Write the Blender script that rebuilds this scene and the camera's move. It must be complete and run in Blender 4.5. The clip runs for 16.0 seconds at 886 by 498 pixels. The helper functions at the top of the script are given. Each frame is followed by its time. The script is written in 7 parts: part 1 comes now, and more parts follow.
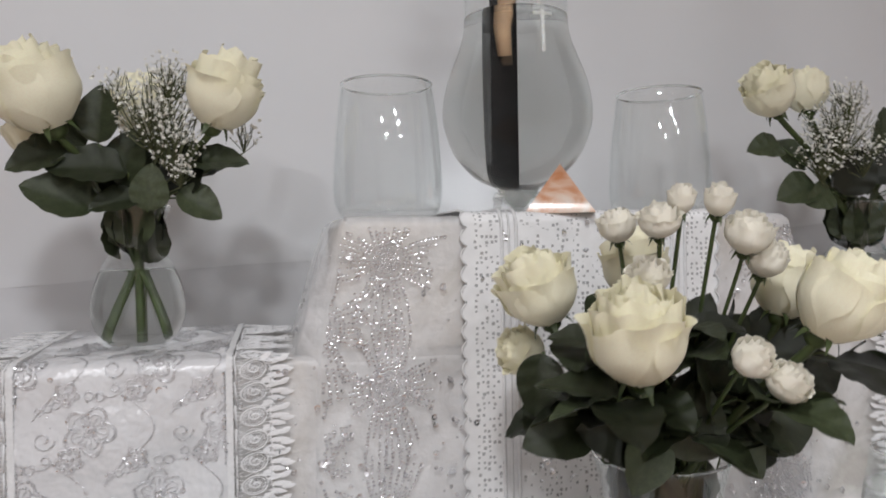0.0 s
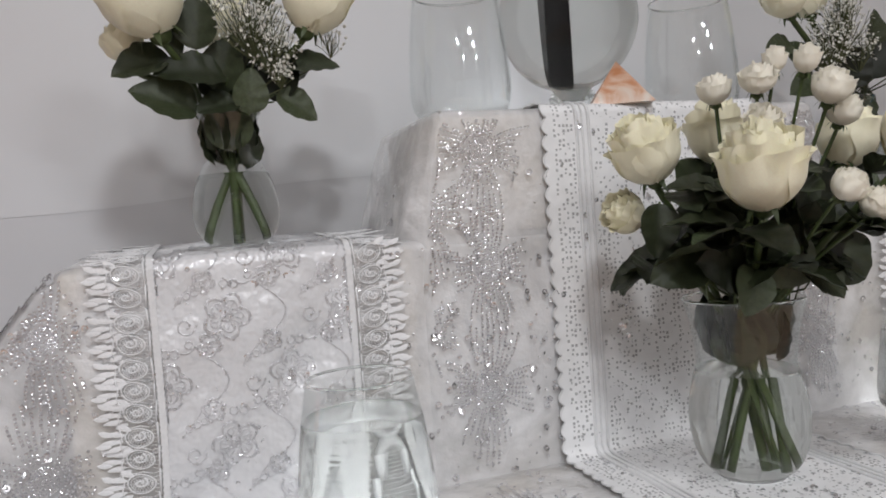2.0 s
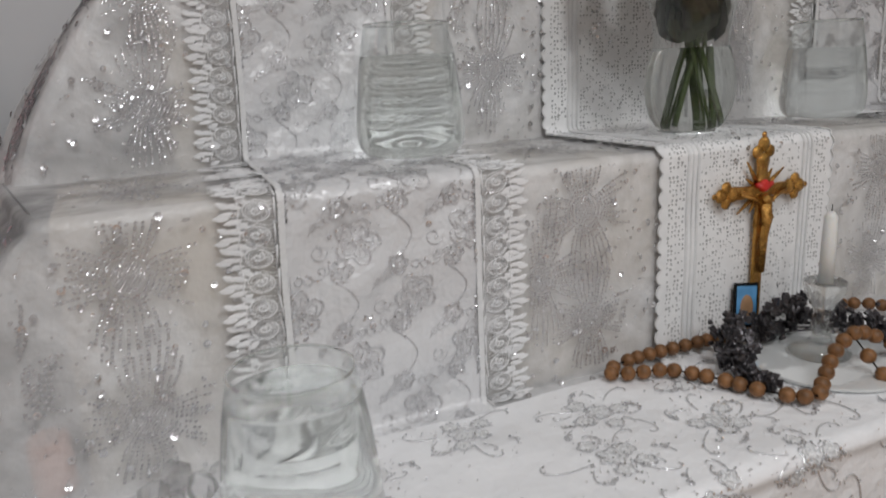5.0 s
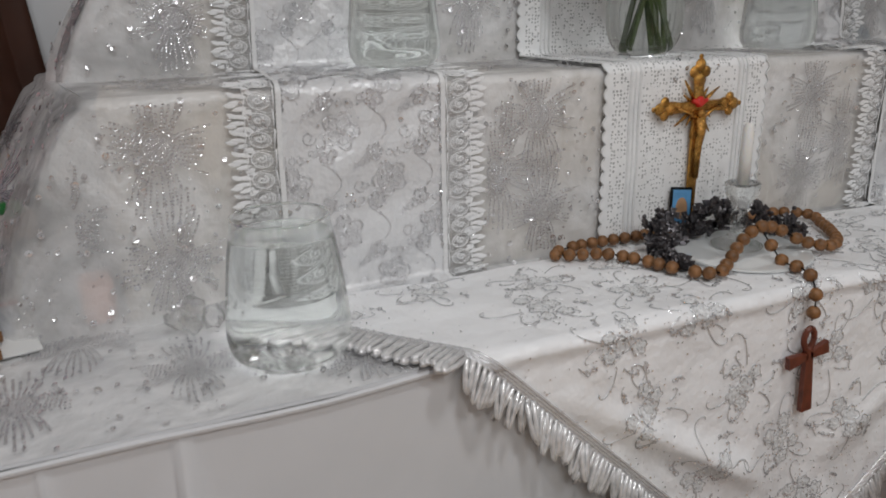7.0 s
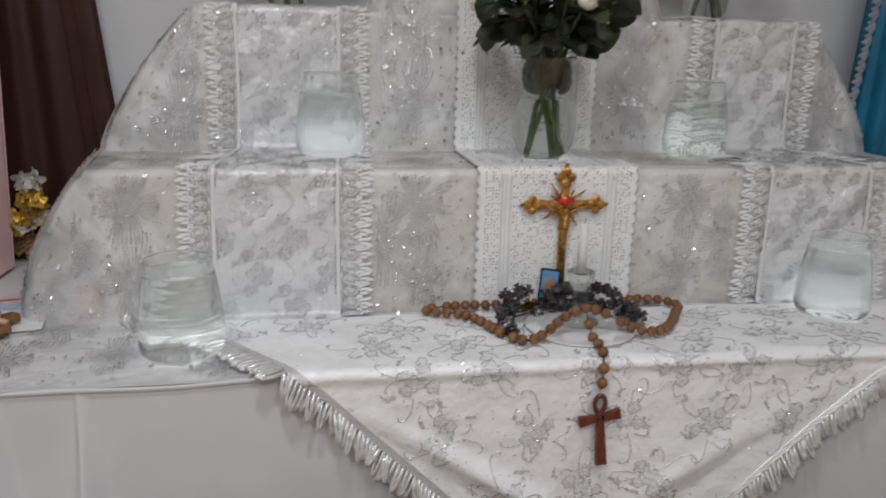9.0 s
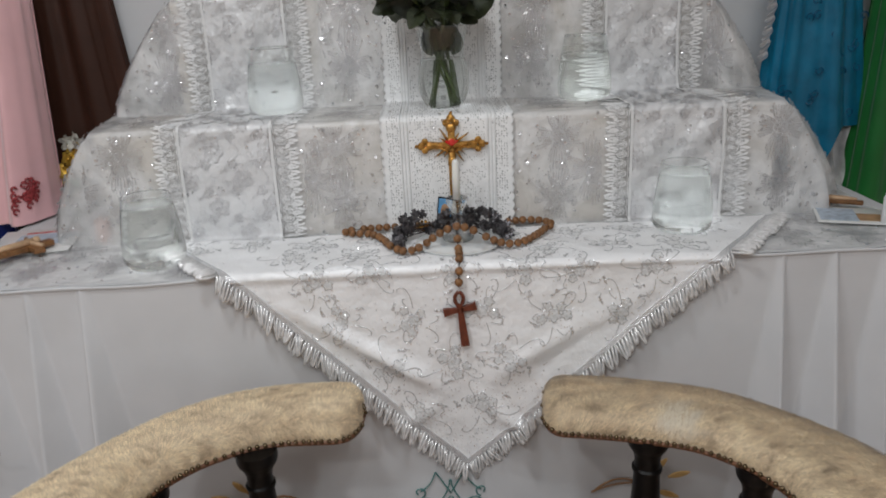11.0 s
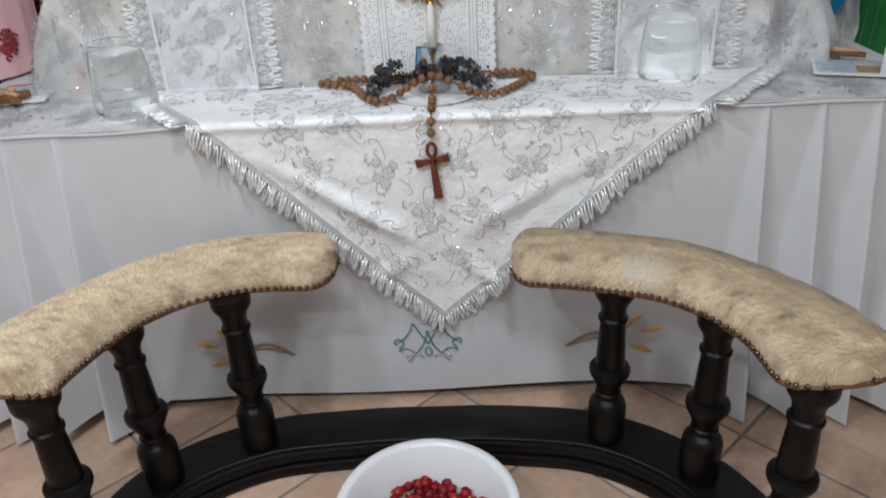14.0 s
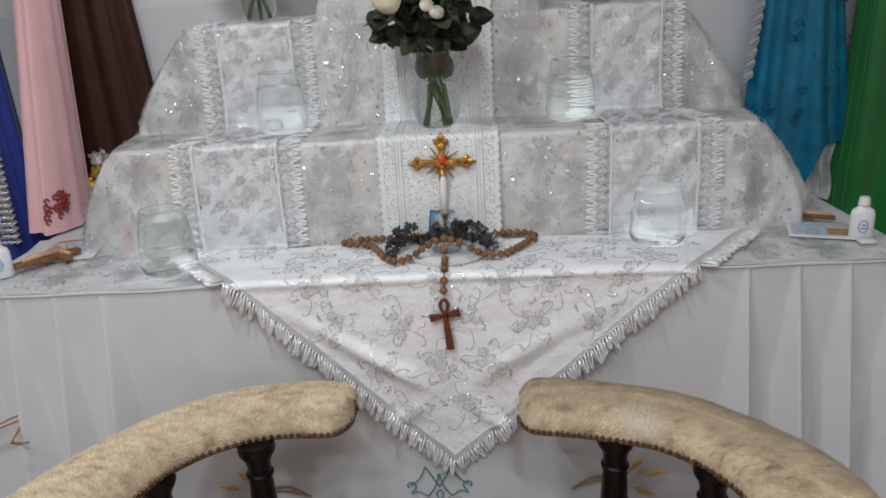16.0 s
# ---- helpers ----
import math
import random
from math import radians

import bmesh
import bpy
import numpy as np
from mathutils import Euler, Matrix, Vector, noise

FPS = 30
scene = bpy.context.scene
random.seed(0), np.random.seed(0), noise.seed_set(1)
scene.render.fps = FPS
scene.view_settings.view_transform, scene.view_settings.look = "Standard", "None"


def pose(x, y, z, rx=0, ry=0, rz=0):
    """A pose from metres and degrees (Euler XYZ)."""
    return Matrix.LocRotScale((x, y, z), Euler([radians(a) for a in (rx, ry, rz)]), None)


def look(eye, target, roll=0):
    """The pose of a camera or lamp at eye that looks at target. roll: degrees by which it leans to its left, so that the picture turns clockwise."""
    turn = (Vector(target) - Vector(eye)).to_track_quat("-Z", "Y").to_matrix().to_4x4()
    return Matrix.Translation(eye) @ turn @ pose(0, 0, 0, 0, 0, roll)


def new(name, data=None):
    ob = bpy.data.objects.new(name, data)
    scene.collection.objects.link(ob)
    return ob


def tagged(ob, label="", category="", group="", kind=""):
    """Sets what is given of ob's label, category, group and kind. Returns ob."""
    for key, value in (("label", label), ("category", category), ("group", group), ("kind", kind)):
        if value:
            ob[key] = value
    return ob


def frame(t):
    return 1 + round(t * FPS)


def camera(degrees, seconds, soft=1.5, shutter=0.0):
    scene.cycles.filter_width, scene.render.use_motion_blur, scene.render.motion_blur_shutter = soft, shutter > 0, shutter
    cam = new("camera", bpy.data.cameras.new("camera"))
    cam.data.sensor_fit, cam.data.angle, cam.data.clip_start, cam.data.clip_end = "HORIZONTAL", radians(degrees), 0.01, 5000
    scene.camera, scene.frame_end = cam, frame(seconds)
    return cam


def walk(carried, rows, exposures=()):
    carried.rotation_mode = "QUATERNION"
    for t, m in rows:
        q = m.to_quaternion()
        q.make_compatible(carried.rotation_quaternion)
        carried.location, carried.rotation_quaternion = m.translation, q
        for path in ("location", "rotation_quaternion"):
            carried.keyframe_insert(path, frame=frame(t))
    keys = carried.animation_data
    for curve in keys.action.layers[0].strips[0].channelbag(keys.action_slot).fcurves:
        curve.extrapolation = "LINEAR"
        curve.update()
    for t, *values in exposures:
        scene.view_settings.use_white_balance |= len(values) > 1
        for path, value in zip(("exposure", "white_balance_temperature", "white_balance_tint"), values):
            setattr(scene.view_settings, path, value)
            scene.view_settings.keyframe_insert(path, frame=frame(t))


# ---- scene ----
cam = camera(62.2, 16.0, soft=1.75, shutter=0.4)
PATH = [
    (0, (-0.367, -0.258, 1.456), (0.061, 1.696, 1.444), -1.0),
    (0.5, (-0.514, -0.277, 1.449), (0.154, 1.607, 1.382), -3.0),
    (1, (-0.595, -0.279, 1.419), (0.159, 1.573, 1.369), -3.7),
    (1.5, (-0.592, -0.275, 1.394), (0.088, 1.604, 1.32), -4.8),
    (2, (-0.581, -0.278, 1.367), (0.05, 1.618, 1.271), -4.2),
    (2.5, (-0.62, -0.292, 1.345), (0.025, 1.6, 1.274), -4.4),
    (3, (-0.726, -0.287, 1.297), (0.095, 1.534, 1.201), -5.5),
    (3.4, (-0.779, -0.304, 1.271), (0.149, 1.458, 1.089), -5.6),
    (3.5, (-0.779, -0.312, 1.246), (0.132, 1.459, 1.067), -6.3),
    (4, (-0.795, -0.345, 1.216), (0.095, 1.421, 0.915), -4.8),
    (4.5, (-0.783, -0.395, 1.171), (0.024, 1.394, 0.785), -4.0),
    (5, (-0.81, -0.451, 1.163), (0.004, 1.31, 0.677), -2.5),
    (5.2, (-0.843, -0.459, 1.153), (0.02, 1.267, 0.625), -2.6),
    (7.3, (-0.814, -0.704, 1.133), (-0.147, 1.059, 0.467), -0.5),
    (7.5, (-0.745, -0.735, 1.148), (-0.181, 1.046, 0.436), 1.8),
    (8, (-0.632, -0.809, 1.162), (-0.175, 1.034, 0.537), 1.6),
    (8.5, (-0.567, -0.929, 1.2), (-0.177, 0.957, 0.659), 1.7),
    (9, (-0.458, -1.071, 1.252), (-0.142, 0.837, 0.741), 1.3),
    (9.2, (-0.397, -1.121, 1.266), (-0.096, 0.799, 0.795), -0.1),
    (11.3, (-0.005, -1.504, 1.319), (-0.035, 0.37, 0.621), -1.9),
    (11.5, (0.022, -1.51, 1.304), (-0.028, 0.349, 0.57), -1.5),
    (12, (0.048, -1.517, 1.269), (-0.029, 0.263, 0.36), -3.1),
    (12.5, (0.047, -1.509, 1.218), (-0.009, 0.202, 0.183), -2.2),
    (13, (0.05, -1.5, 1.187), (-0.009, 0.193, 0.124), -2.5),
    (13.5, (0.057, -1.495, 1.215), (-0.002, 0.246, 0.232), -2.7),
    (14, (0.067, -1.493, 1.244), (-0.007, 0.27, 0.304), -3.3),
    (14.5, (0.072, -1.486, 1.296), (-0.037, 0.323, 0.45), -3.5),
    (15, (0.093, -1.497, 1.319), (-0.006, 0.345, 0.546), -3.4),
    (15.5, (0.083, -1.544, 1.345), (-0.015, 0.341, 0.684), -3.1),
    (16, (0.061, -1.604, 1.369), (-0.015, 0.291, 0.734), -3.2),
]
walk(cam, [(t, look(eye, target, roll)) for t, eye, target, roll in PATH],
     [(0, -0.20, 6600, 13.5), (2, -0.25, 6600, 13.5), (3.5, -0.39, 6700, 12), (5, -0.62, 6700, 11.5), (8, -0.66, 6650, 10.5), (9, -0.58, 6620, 10.5), (11.5, -0.42, 6520, 9), (12.5, -0.24, 6350, 8), (13, -0.08, 6300, 8), (14, -0.14, 6250, 7), (15, -0.29, 6300, 8), (16, -0.34, 6400, 9)])

# ---------------------------------------------------------------- world and light
world = bpy.data.worlds.new("world")
scene.world = world
world.use_nodes = True
world.node_tree.nodes["Background"].inputs[0].default_value = (0.8, 0.85, 1.0, 1)
world.node_tree.nodes["Background"].inputs[1].default_value = 0.3


def ceiling_lamp(x, y, z, size, watts, colour):
    data = bpy.data.lights.new("ceiling_light", "AREA")
    data.shape, data.size, data.energy, data.color = "DISK", size, watts, colour
    ob = new("ceiling_light", data)
    ob.location = (x, y, z)
    return ob


COOL = (0.915, 0.962, 1.0)
for lx, ly, watts in ((0.60, -2.10, 12.5), (0.20, -1.80, 11.5), (1.0, -2.5, 6.5), (-0.75, -2.6, 18.5), (-1.15, -1.9, 20), (-0.50, -0.70, 17.5)):
    ceiling_lamp(lx, ly, 2.62, 0.19, watts, COOL)

# ---------------------------------------------------------------- materials
def material(name, colour, rough=0.6, metal=0.0, vary=0.0, scale=20.0, vary2=0.0, scale2=4.0, bump=0.0, bump_scale=200.0,
             sheen=0.0, spec=0.5, coat=0.0, trans=0.0, ior=1.45, sss=0.0, coords="Object", random_value=0.0, relief=None):
    m = bpy.data.materials.new(name)
    m.use_nodes = True
    t = m.node_tree
    b = t.nodes["Principled BSDF"]
    b.inputs["Roughness"].default_value = rough
    b.inputs["Metallic"].default_value = metal
    b.inputs["Specular IOR Level"].default_value = spec
    b.inputs["Sheen Weight"].default_value = sheen
    b.inputs["Coat Weight"].default_value = coat
    b.inputs["Transmission Weight"].default_value = trans
    b.inputs["IOR"].default_value = ior
    b.inputs["Subsurface Weight"].default_value = sss
    b.inputs["Subsurface Radius"].default_value = (0.004, 0.003, 0.002)
    co = t.nodes.new("ShaderNodeTexCoord")
    out = None
    base = t.nodes.new("ShaderNodeRGB")
    base.outputs[0].default_value = (*colour, 1)
    out = base.outputs[0]
    for amount, size in ((vary, scale), (vary2, scale2)):
        if amount:
            n = t.nodes.new("ShaderNodeTexNoise")
            n.inputs["Scale"].default_value = size
            n.inputs["Detail"].default_value = 5
            t.links.new(co.outputs[coords], n.inputs["Vector"])
            r = t.nodes.new("ShaderNodeMapRange")
            r.inputs[1].default_value, r.inputs[2].default_value = 0.3, 0.7
            r.inputs[3].default_value, r.inputs[4].default_value = 1 - amount, 1 + amount
            t.links.new(n.outputs[0], r.inputs[0])
            mul = t.nodes.new("ShaderNodeVectorMath")
            mul.operation = "SCALE"
            t.links.new(out, mul.inputs[0])
            t.links.new(r.outputs[0], mul.inputs["Scale"])
            out = mul.outputs[0]
    if random_value:
        info = t.nodes.new("ShaderNodeObjectInfo")
        r = t.nodes.new("ShaderNodeMapRange")
        r.inputs[3].default_value, r.inputs[4].default_value = 1 - random_value, 1 + random_value
        t.links.new(info.outputs["Random"], r.inputs[0])
        mul = t.nodes.new("ShaderNodeVectorMath")
        mul.operation = "SCALE"
        t.links.new(out, mul.inputs[0])
        t.links.new(r.outputs[0], mul.inputs["Scale"])
        out = mul.outputs[0]
    t.links.new(out, b.inputs["Base Color"])
    if bump:
        n = t.nodes.new("ShaderNodeTexNoise")
        n.inputs["Scale"].default_value = bump_scale
        n.inputs["Detail"].default_value = 4
        t.links.new(co.outputs[coords], n.inputs["Vector"])
        bp = t.nodes.new("ShaderNodeBump")
        bp.inputs["Strength"].default_value = bump
        bp.inputs["Distance"].default_value = relief or min(0.004, 0.3 / bump_scale)
        t.links.new(n.outputs[0], bp.inputs["Height"])
        t.links.new(bp.outputs[0], b.inputs["Normal"])
    return m


def clear(name, colour, ior, share, rough=0.0):
    """Clear glass or water: a refracting body, part of whose light passes straight on."""
    m = material(name, colour, rough=rough, trans=1.0, ior=ior)
    t = m.node_tree
    b = t.nodes["Principled BSDF"]
    o = t.nodes["Material Output"]
    tr = t.nodes.new("ShaderNodeBsdfTransparent")
    tr.inputs[0].default_value = (*[0.5 + 0.5 * c for c in colour], 1)
    mix = t.nodes.new("ShaderNodeMixShader")
    mix.inputs[0].default_value = share
    t.links.new(tr.outputs[0], mix.inputs[1])
    t.links.new(b.outputs[0], mix.inputs[2])
    t.links.new(mix.outputs[0], o.inputs[0])
    return m


# Greyer than WALL: the soft shade low on this wall is in its colour.
WALL_NORTH = material("shade_toned_wall_paint", (0.70, 0.705, 0.72), 0.8, vary=0.02, scale=6, bump=0.05, bump_scale=300)
WALL = material("wall_paint", (0.78, 0.78, 0.78), 0.8, vary=0.02, scale=6, bump=0.05, bump_scale=300)
CEIL = material("ceiling_paint", (0.8, 0.8, 0.8), 0.9, vary=0.02)
CURTAIN = material("white_curtain", (0.775, 0.785, 0.80), 0.55, vary=0.02, scale=3, vary2=0.03, scale2=1.2, bump=0.08, bump_scale=500, sheen=0.2)
RISER = material("pale_cardboard", (0.70, 0.63, 0.54), 0.8, vary=0.06, scale=6, vary2=0.05, scale2=30, bump=0.1, bump_scale=300)
GROUT = material("grout", (0.24, 0.21, 0.19), 0.9, vary=0.2, scale=60, bump=0.3, bump_scale=300)
TILE = material("terracotta_tile", (0.50, 0.345, 0.25), 0.34, vary=0.10, scale=45, vary2=0.17, scale2=7, bump=0.12, bump_scale=90, random_value=0.1)
SKIRT = material("thin_white_cotton", (0.64, 0.64, 0.655), 0.8, vary=0.03, scale=8, vary2=0.03, scale2=2, bump=0.12, bump_scale=700, sheen=0.15)
COTTON = material("white_cotton", (0.83, 0.83, 0.83), 0.8, vary=0.02, scale=8, vary2=0.02, scale2=2, bump=0.12, bump_scale=700, sheen=0.15)


def see_through(m, low, high, size):
    """Thin cloth or petals: part of the light passes, more in some folds than in others."""
    t = m.node_tree
    b, o = t.nodes["Principled BSDF"], t.nodes["Material Output"]
    co = t.nodes.new("ShaderNodeTexCoord")
    n = t.nodes.new("ShaderNodeTexNoise")
    n.inputs["Scale"].default_value, n.inputs["Detail"].default_value, n.inputs["Distortion"].default_value = size, 4, 0.8
    t.links.new(co.outputs["Object"], n.inputs["Vector"])
    r = t.nodes.new("ShaderNodeMapRange")
    r.inputs[1].default_value, r.inputs[2].default_value, r.inputs[3].default_value, r.inputs[4].default_value = 0.35, 0.65, low, high
    t.links.new(n.outputs[0], r.inputs[0])
    tr = t.nodes.new("ShaderNodeBsdfTransparent")
    mix = t.nodes.new("ShaderNodeMixShader")
    t.links.new(r.outputs[0], mix.inputs[0])
    t.links.new(b.outputs[0], mix.inputs[1])
    t.links.new(tr.outputs[0], mix.inputs[2])
    t.links.new(mix.outputs[0], o.inputs[0])
    return m


def petal(name, colour):
    """Petals glow with the light that comes through them."""
    m = material(name, colour, 0.6, vary=0.05, scale=30, vary2=0.04, scale2=120, bump=0.15, bump_scale=260, sheen=0.2)
    t = m.node_tree
    b, o = t.nodes["Principled BSDF"], t.nodes["Material Output"]
    tl = t.nodes.new("ShaderNodeBsdfTranslucent")
    tl.inputs[0].default_value = (*colour, 1)
    mix = t.nodes.new("ShaderNodeMixShader")
    mix.inputs[0].default_value = 0.20
    t.links.new(b.outputs[0], mix.inputs[1])
    t.links.new(tl.outputs[0], mix.inputs[2])
    t.links.new(mix.outputs[0], o.inputs[0])
    return m


SHEER = see_through(material("organza", (0.865, 0.86, 0.86), 0.26, vary=0.06, scale=5, vary2=0.06, scale2=14, bump=0.8, bump_scale=26, relief=0.011, sheen=0.3), 0.14, 0.58, 8)
SATIN = material("white_satin", (0.72, 0.72, 0.73), 0.27, spec=1.0, vary=0.02, scale=9, bump=0.8, bump_scale=12, relief=0.026, sheen=0.2)
TOPPER_SATIN = material("bright_white_satin", (0.89, 0.89, 0.90), 0.36, spec=0.8, vary=0.02, scale=9, bump=0.7, bump_scale=11, relief=0.022, sheen=0.2)
GUIPURE = material("guipure_lace", (0.86, 0.86, 0.865), 0.8, vary=0.05, scale=300, bump=0.4, bump_scale=900)
BRAID = material("white_braid", (0.76, 0.76, 0.76), 0.75, vary=0.05, scale=200, bump=0.4, bump_scale=700)
SEQUIN = material("silver_sequin", (0.80, 0.80, 0.82), 0.22, metal=0.85)
# Same silver as SEQUIN; the dark room it reflects is put into the colour.
RING_SEQUIN = material("dim_reflection_silver_sequin", (0.64, 0.64, 0.66), 0.22, metal=0.8)
THREAD = material("silver_thread", (0.73, 0.73, 0.745), 0.28, metal=0.7, vary=0.25, scale=500, bump=0.9, bump_scale=520, relief=0.0012)
PALE_THREAD = material("pale_silver_thread", (0.76, 0.76, 0.775), 0.26, metal=0.5, vary=0.2, scale=500, bump=0.5, bump_scale=900)
FRINGE = material("silk_fringe", (0.70, 0.69, 0.69), 0.24, metal=0.3, vary=0.2, scale=120, sheen=0.3)
BLACKWOOD = material("black_lacquered_wood", (0.0045, 0.0037, 0.0035), 0.36, vary=0.3, scale=30, vary2=0.2, scale2=5, bump=0.12, bump_scale=60, spec=0.22)
WOOD = material("wooden_bead", (0.20, 0.092, 0.034), 0.5, vary=0.3, scale=120, vary2=0.2, scale2=40, bump=0.3, bump_scale=300, random_value=0.15)
REDWOOD = material("red_wood", (0.14, 0.034, 0.017), 0.4, vary=0.25, scale=90, bump=0.1, bump_scale=200)
GOLD = material("gold_metal", (0.52, 0.28, 0.075), 0.24, metal=1.0, vary=0.45, scale=110, vary2=0.2, scale2=30, bump=0.9, bump_scale=260, relief=0.003)
PEWTER = material("dark_pewter", (0.085, 0.08, 0.085), 0.34, metal=0.9, vary=0.4, scale=150, bump=0.4, bump_scale=400)


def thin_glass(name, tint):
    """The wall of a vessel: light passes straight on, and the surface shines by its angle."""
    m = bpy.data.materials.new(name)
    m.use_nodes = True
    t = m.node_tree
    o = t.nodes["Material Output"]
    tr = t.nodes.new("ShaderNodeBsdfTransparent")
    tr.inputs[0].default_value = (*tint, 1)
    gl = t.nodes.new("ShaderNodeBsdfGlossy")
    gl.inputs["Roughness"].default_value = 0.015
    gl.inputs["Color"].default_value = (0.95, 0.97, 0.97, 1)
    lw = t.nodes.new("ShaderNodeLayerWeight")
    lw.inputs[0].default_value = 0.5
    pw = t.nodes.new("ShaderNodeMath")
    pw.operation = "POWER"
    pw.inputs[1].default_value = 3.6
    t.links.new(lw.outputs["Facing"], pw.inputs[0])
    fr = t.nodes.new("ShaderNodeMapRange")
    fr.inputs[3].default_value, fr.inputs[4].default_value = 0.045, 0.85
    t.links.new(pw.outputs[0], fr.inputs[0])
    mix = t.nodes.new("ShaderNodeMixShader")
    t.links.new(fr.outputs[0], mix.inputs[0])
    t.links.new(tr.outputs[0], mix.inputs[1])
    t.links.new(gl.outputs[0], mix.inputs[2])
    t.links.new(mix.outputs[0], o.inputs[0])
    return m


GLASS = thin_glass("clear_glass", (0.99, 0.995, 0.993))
THICK = clear("thick_glass", (0.98, 1.0, 0.995), 1.46, 0.5)
WATERGLASS = clear("water_in_glass", (0.85, 0.88, 0.86), 1.335, 0.84)
# A pale plate, not a mirror: mostly white colour with a little reflection.
PLATE_WHITE = material("pale_plate_glass", (0.85, 0.87, 0.87), 0.06, metal=0.35)
ENAMEL = material("white_enamel", (0.8, 0.8, 0.82), 0.22, vary=0.02, scale=5, coat=0.4)
ROSE = petal("cream_rose_petal", (1.0, 0.96, 0.755))
SPRAY = petal("ivory_rose_petal", (1.0, 0.965, 0.86))
LEAF = material("rose_leaf", (0.034, 0.043, 0.021), 0.36, vary=0.25, scale=60, vary2=0.25, scale2=12, bump=0.3, bump_scale=160, random_value=0.7)
STEM = material("green_stem", (0.052, 0.075, 0.024), 0.5, vary=0.25, scale=60, bump=0.1, bump_scale=200)
FLORET = material("white_floret", (0.80, 0.79, 0.73), 0.7, vary=0.1, scale=200)
TWIG = material("thin_twig", (0.10, 0.11, 0.05), 0.6, vary=0.2, scale=100)
BONE = material("pale_carved_wood", (0.55, 0.36, 0.22), 0.5, vary=0.15, scale=60, bump=0.2, bump_scale=150)
WAX = material("white_wax", (0.78, 0.77, 0.74), 0.45, sss=0.2, vary=0.02, scale=30)
RED = material("red_petal", (0.25, 0.007, 0.011), 0.6, vary=0.3, scale=120, vary2=0.2, scale2=30, bump=0.3, bump_scale=300, random_value=0.35)
YELLOW = material("yellow_stamen", (0.75, 0.42, 0.05), 0.6, vary=0.2, scale=200)
PINK = material("pink_satin", (0.84, 0.50, 0.52), 0.32, vary=0.05, scale=9, bump=0.1, bump_scale=30, sheen=0.4)
BROWN = material("brown_satin", (0.046, 0.018, 0.011), 0.4, vary=0.15, scale=9, bump=0.1, bump_scale=30, spec=0.3)
NAVY = material("royal_blue_satin", (0.012, 0.03, 0.22), 0.35, vary=0.1, scale=9, bump=0.1, bump_scale=30, sheen=0.3)
TEAL = material("dark_turquoise_thread", (0.002, 0.085, 0.185), 0.4, vary=0.2, scale=200)
TURQUOISE = material("turquoise_satin", (0.003, 0.15, 0.27), 0.3, vary=0.25, scale=14, vary2=0.15, scale2=5, bump=0.5, bump_scale=22, relief=0.008, sheen=0.05)
GREEN = material("green_satin", (0.008, 0.14, 0.025), 0.34, vary=0.15, scale=9, bump=0.1, bump_scale=30, sheen=0.3)
PLASTIC = material("white_plastic", (0.78, 0.79, 0.80), 0.35, vary=0.02, scale=20)
PAPER = material("glossy_paper", (0.74, 0.74, 0.73), 0.35, vary=0.03, scale=20)
INK_RED = material("red_print", (0.55, 0.05, 0.05), 0.4, vary=0.2, scale=60)
INK_BLUE = material("blue_print", (0.10, 0.30, 0.55), 0.4, vary=0.25, scale=40)
MAROON = material("maroon_thread", (0.33, 0.045, 0.05), 0.55, vary=0.3, scale=120)
PALE_BLUE = material("pale_blue_print", (0.46, 0.53, 0.62), 0.4, vary=0.25, scale=60)
INK_TAN = material("tan_print", (0.42, 0.25, 0.14), 0.4, vary=0.3, scale=30)
GREENTHREAD = material("teal_thread", (0.10, 0.24, 0.23), 0.6, vary=0.2, scale=300, bump=0.4, bump_scale=900)
OCHRE = material("ochre_thread", (0.60, 0.38, 0.15), 0.6, vary=0.2, scale=300, bump=0.4, bump_scale=900)
RUST = material("rust_thread", (0.36, 0.20, 0.10), 0.6, vary=0.2, scale=300, bump=0.4, bump_scale=900)
GEM = material("red_enamel", (0.6, 0.02, 0.015), 0.2, coat=0.5)
QUARTZ = clear("clear_quartz", (0.97, 0.97, 0.97), 1.5, 0.6, 0.15)
AGATE = material("peach_onyx", (0.80, 0.47, 0.32), 0.2, coat=0.3)
onyx = AGATE.node_tree
veins = onyx.nodes.new("ShaderNodeTexNoise")
veins.inputs["Scale"].default_value, veins.inputs["Detail"].default_value, veins.inputs["Distortion"].default_value = 22, 5, 1.0
tones = onyx.nodes.new("ShaderNodeValToRGB")
for place, tone in ((0.34, (0.58, 0.24, 0.11, 1)), (0.48, (0.72, 0.50, 0.38, 1)), (0.66, (0.78, 0.69, 0.61, 1))):
    tones.color_ramp.elements.new(place).color = tone
tones.color_ramp.elements.remove(tones.color_ramp.elements[0])
tones.color_ramp.elements.remove(tones.color_ramp.elements[-1])
onyx.links.new(onyx.nodes["Texture Coordinate"].outputs["Object"], veins.inputs["Vector"])
onyx.links.new(veins.outputs[0], tones.inputs[0])
onyx.links.new(tones.outputs[0], onyx.nodes["Principled BSDF"].inputs["Base Color"])
GILT = material("gilt_petal", (0.62, 0.40, 0.075), 0.34, metal=0.6, vary=0.35, scale=90, bump=0.4, bump_scale=250)
VEIL = see_through(material("pale_sheer_petal", (0.72, 0.70, 0.62), 0.4, vary=0.1, scale=60), 0.25, 0.6, 60)
PEACH = material("peach_wax", (0.78, 0.36, 0.25), 0.5, vary=0.08, scale=40, sss=0.1)
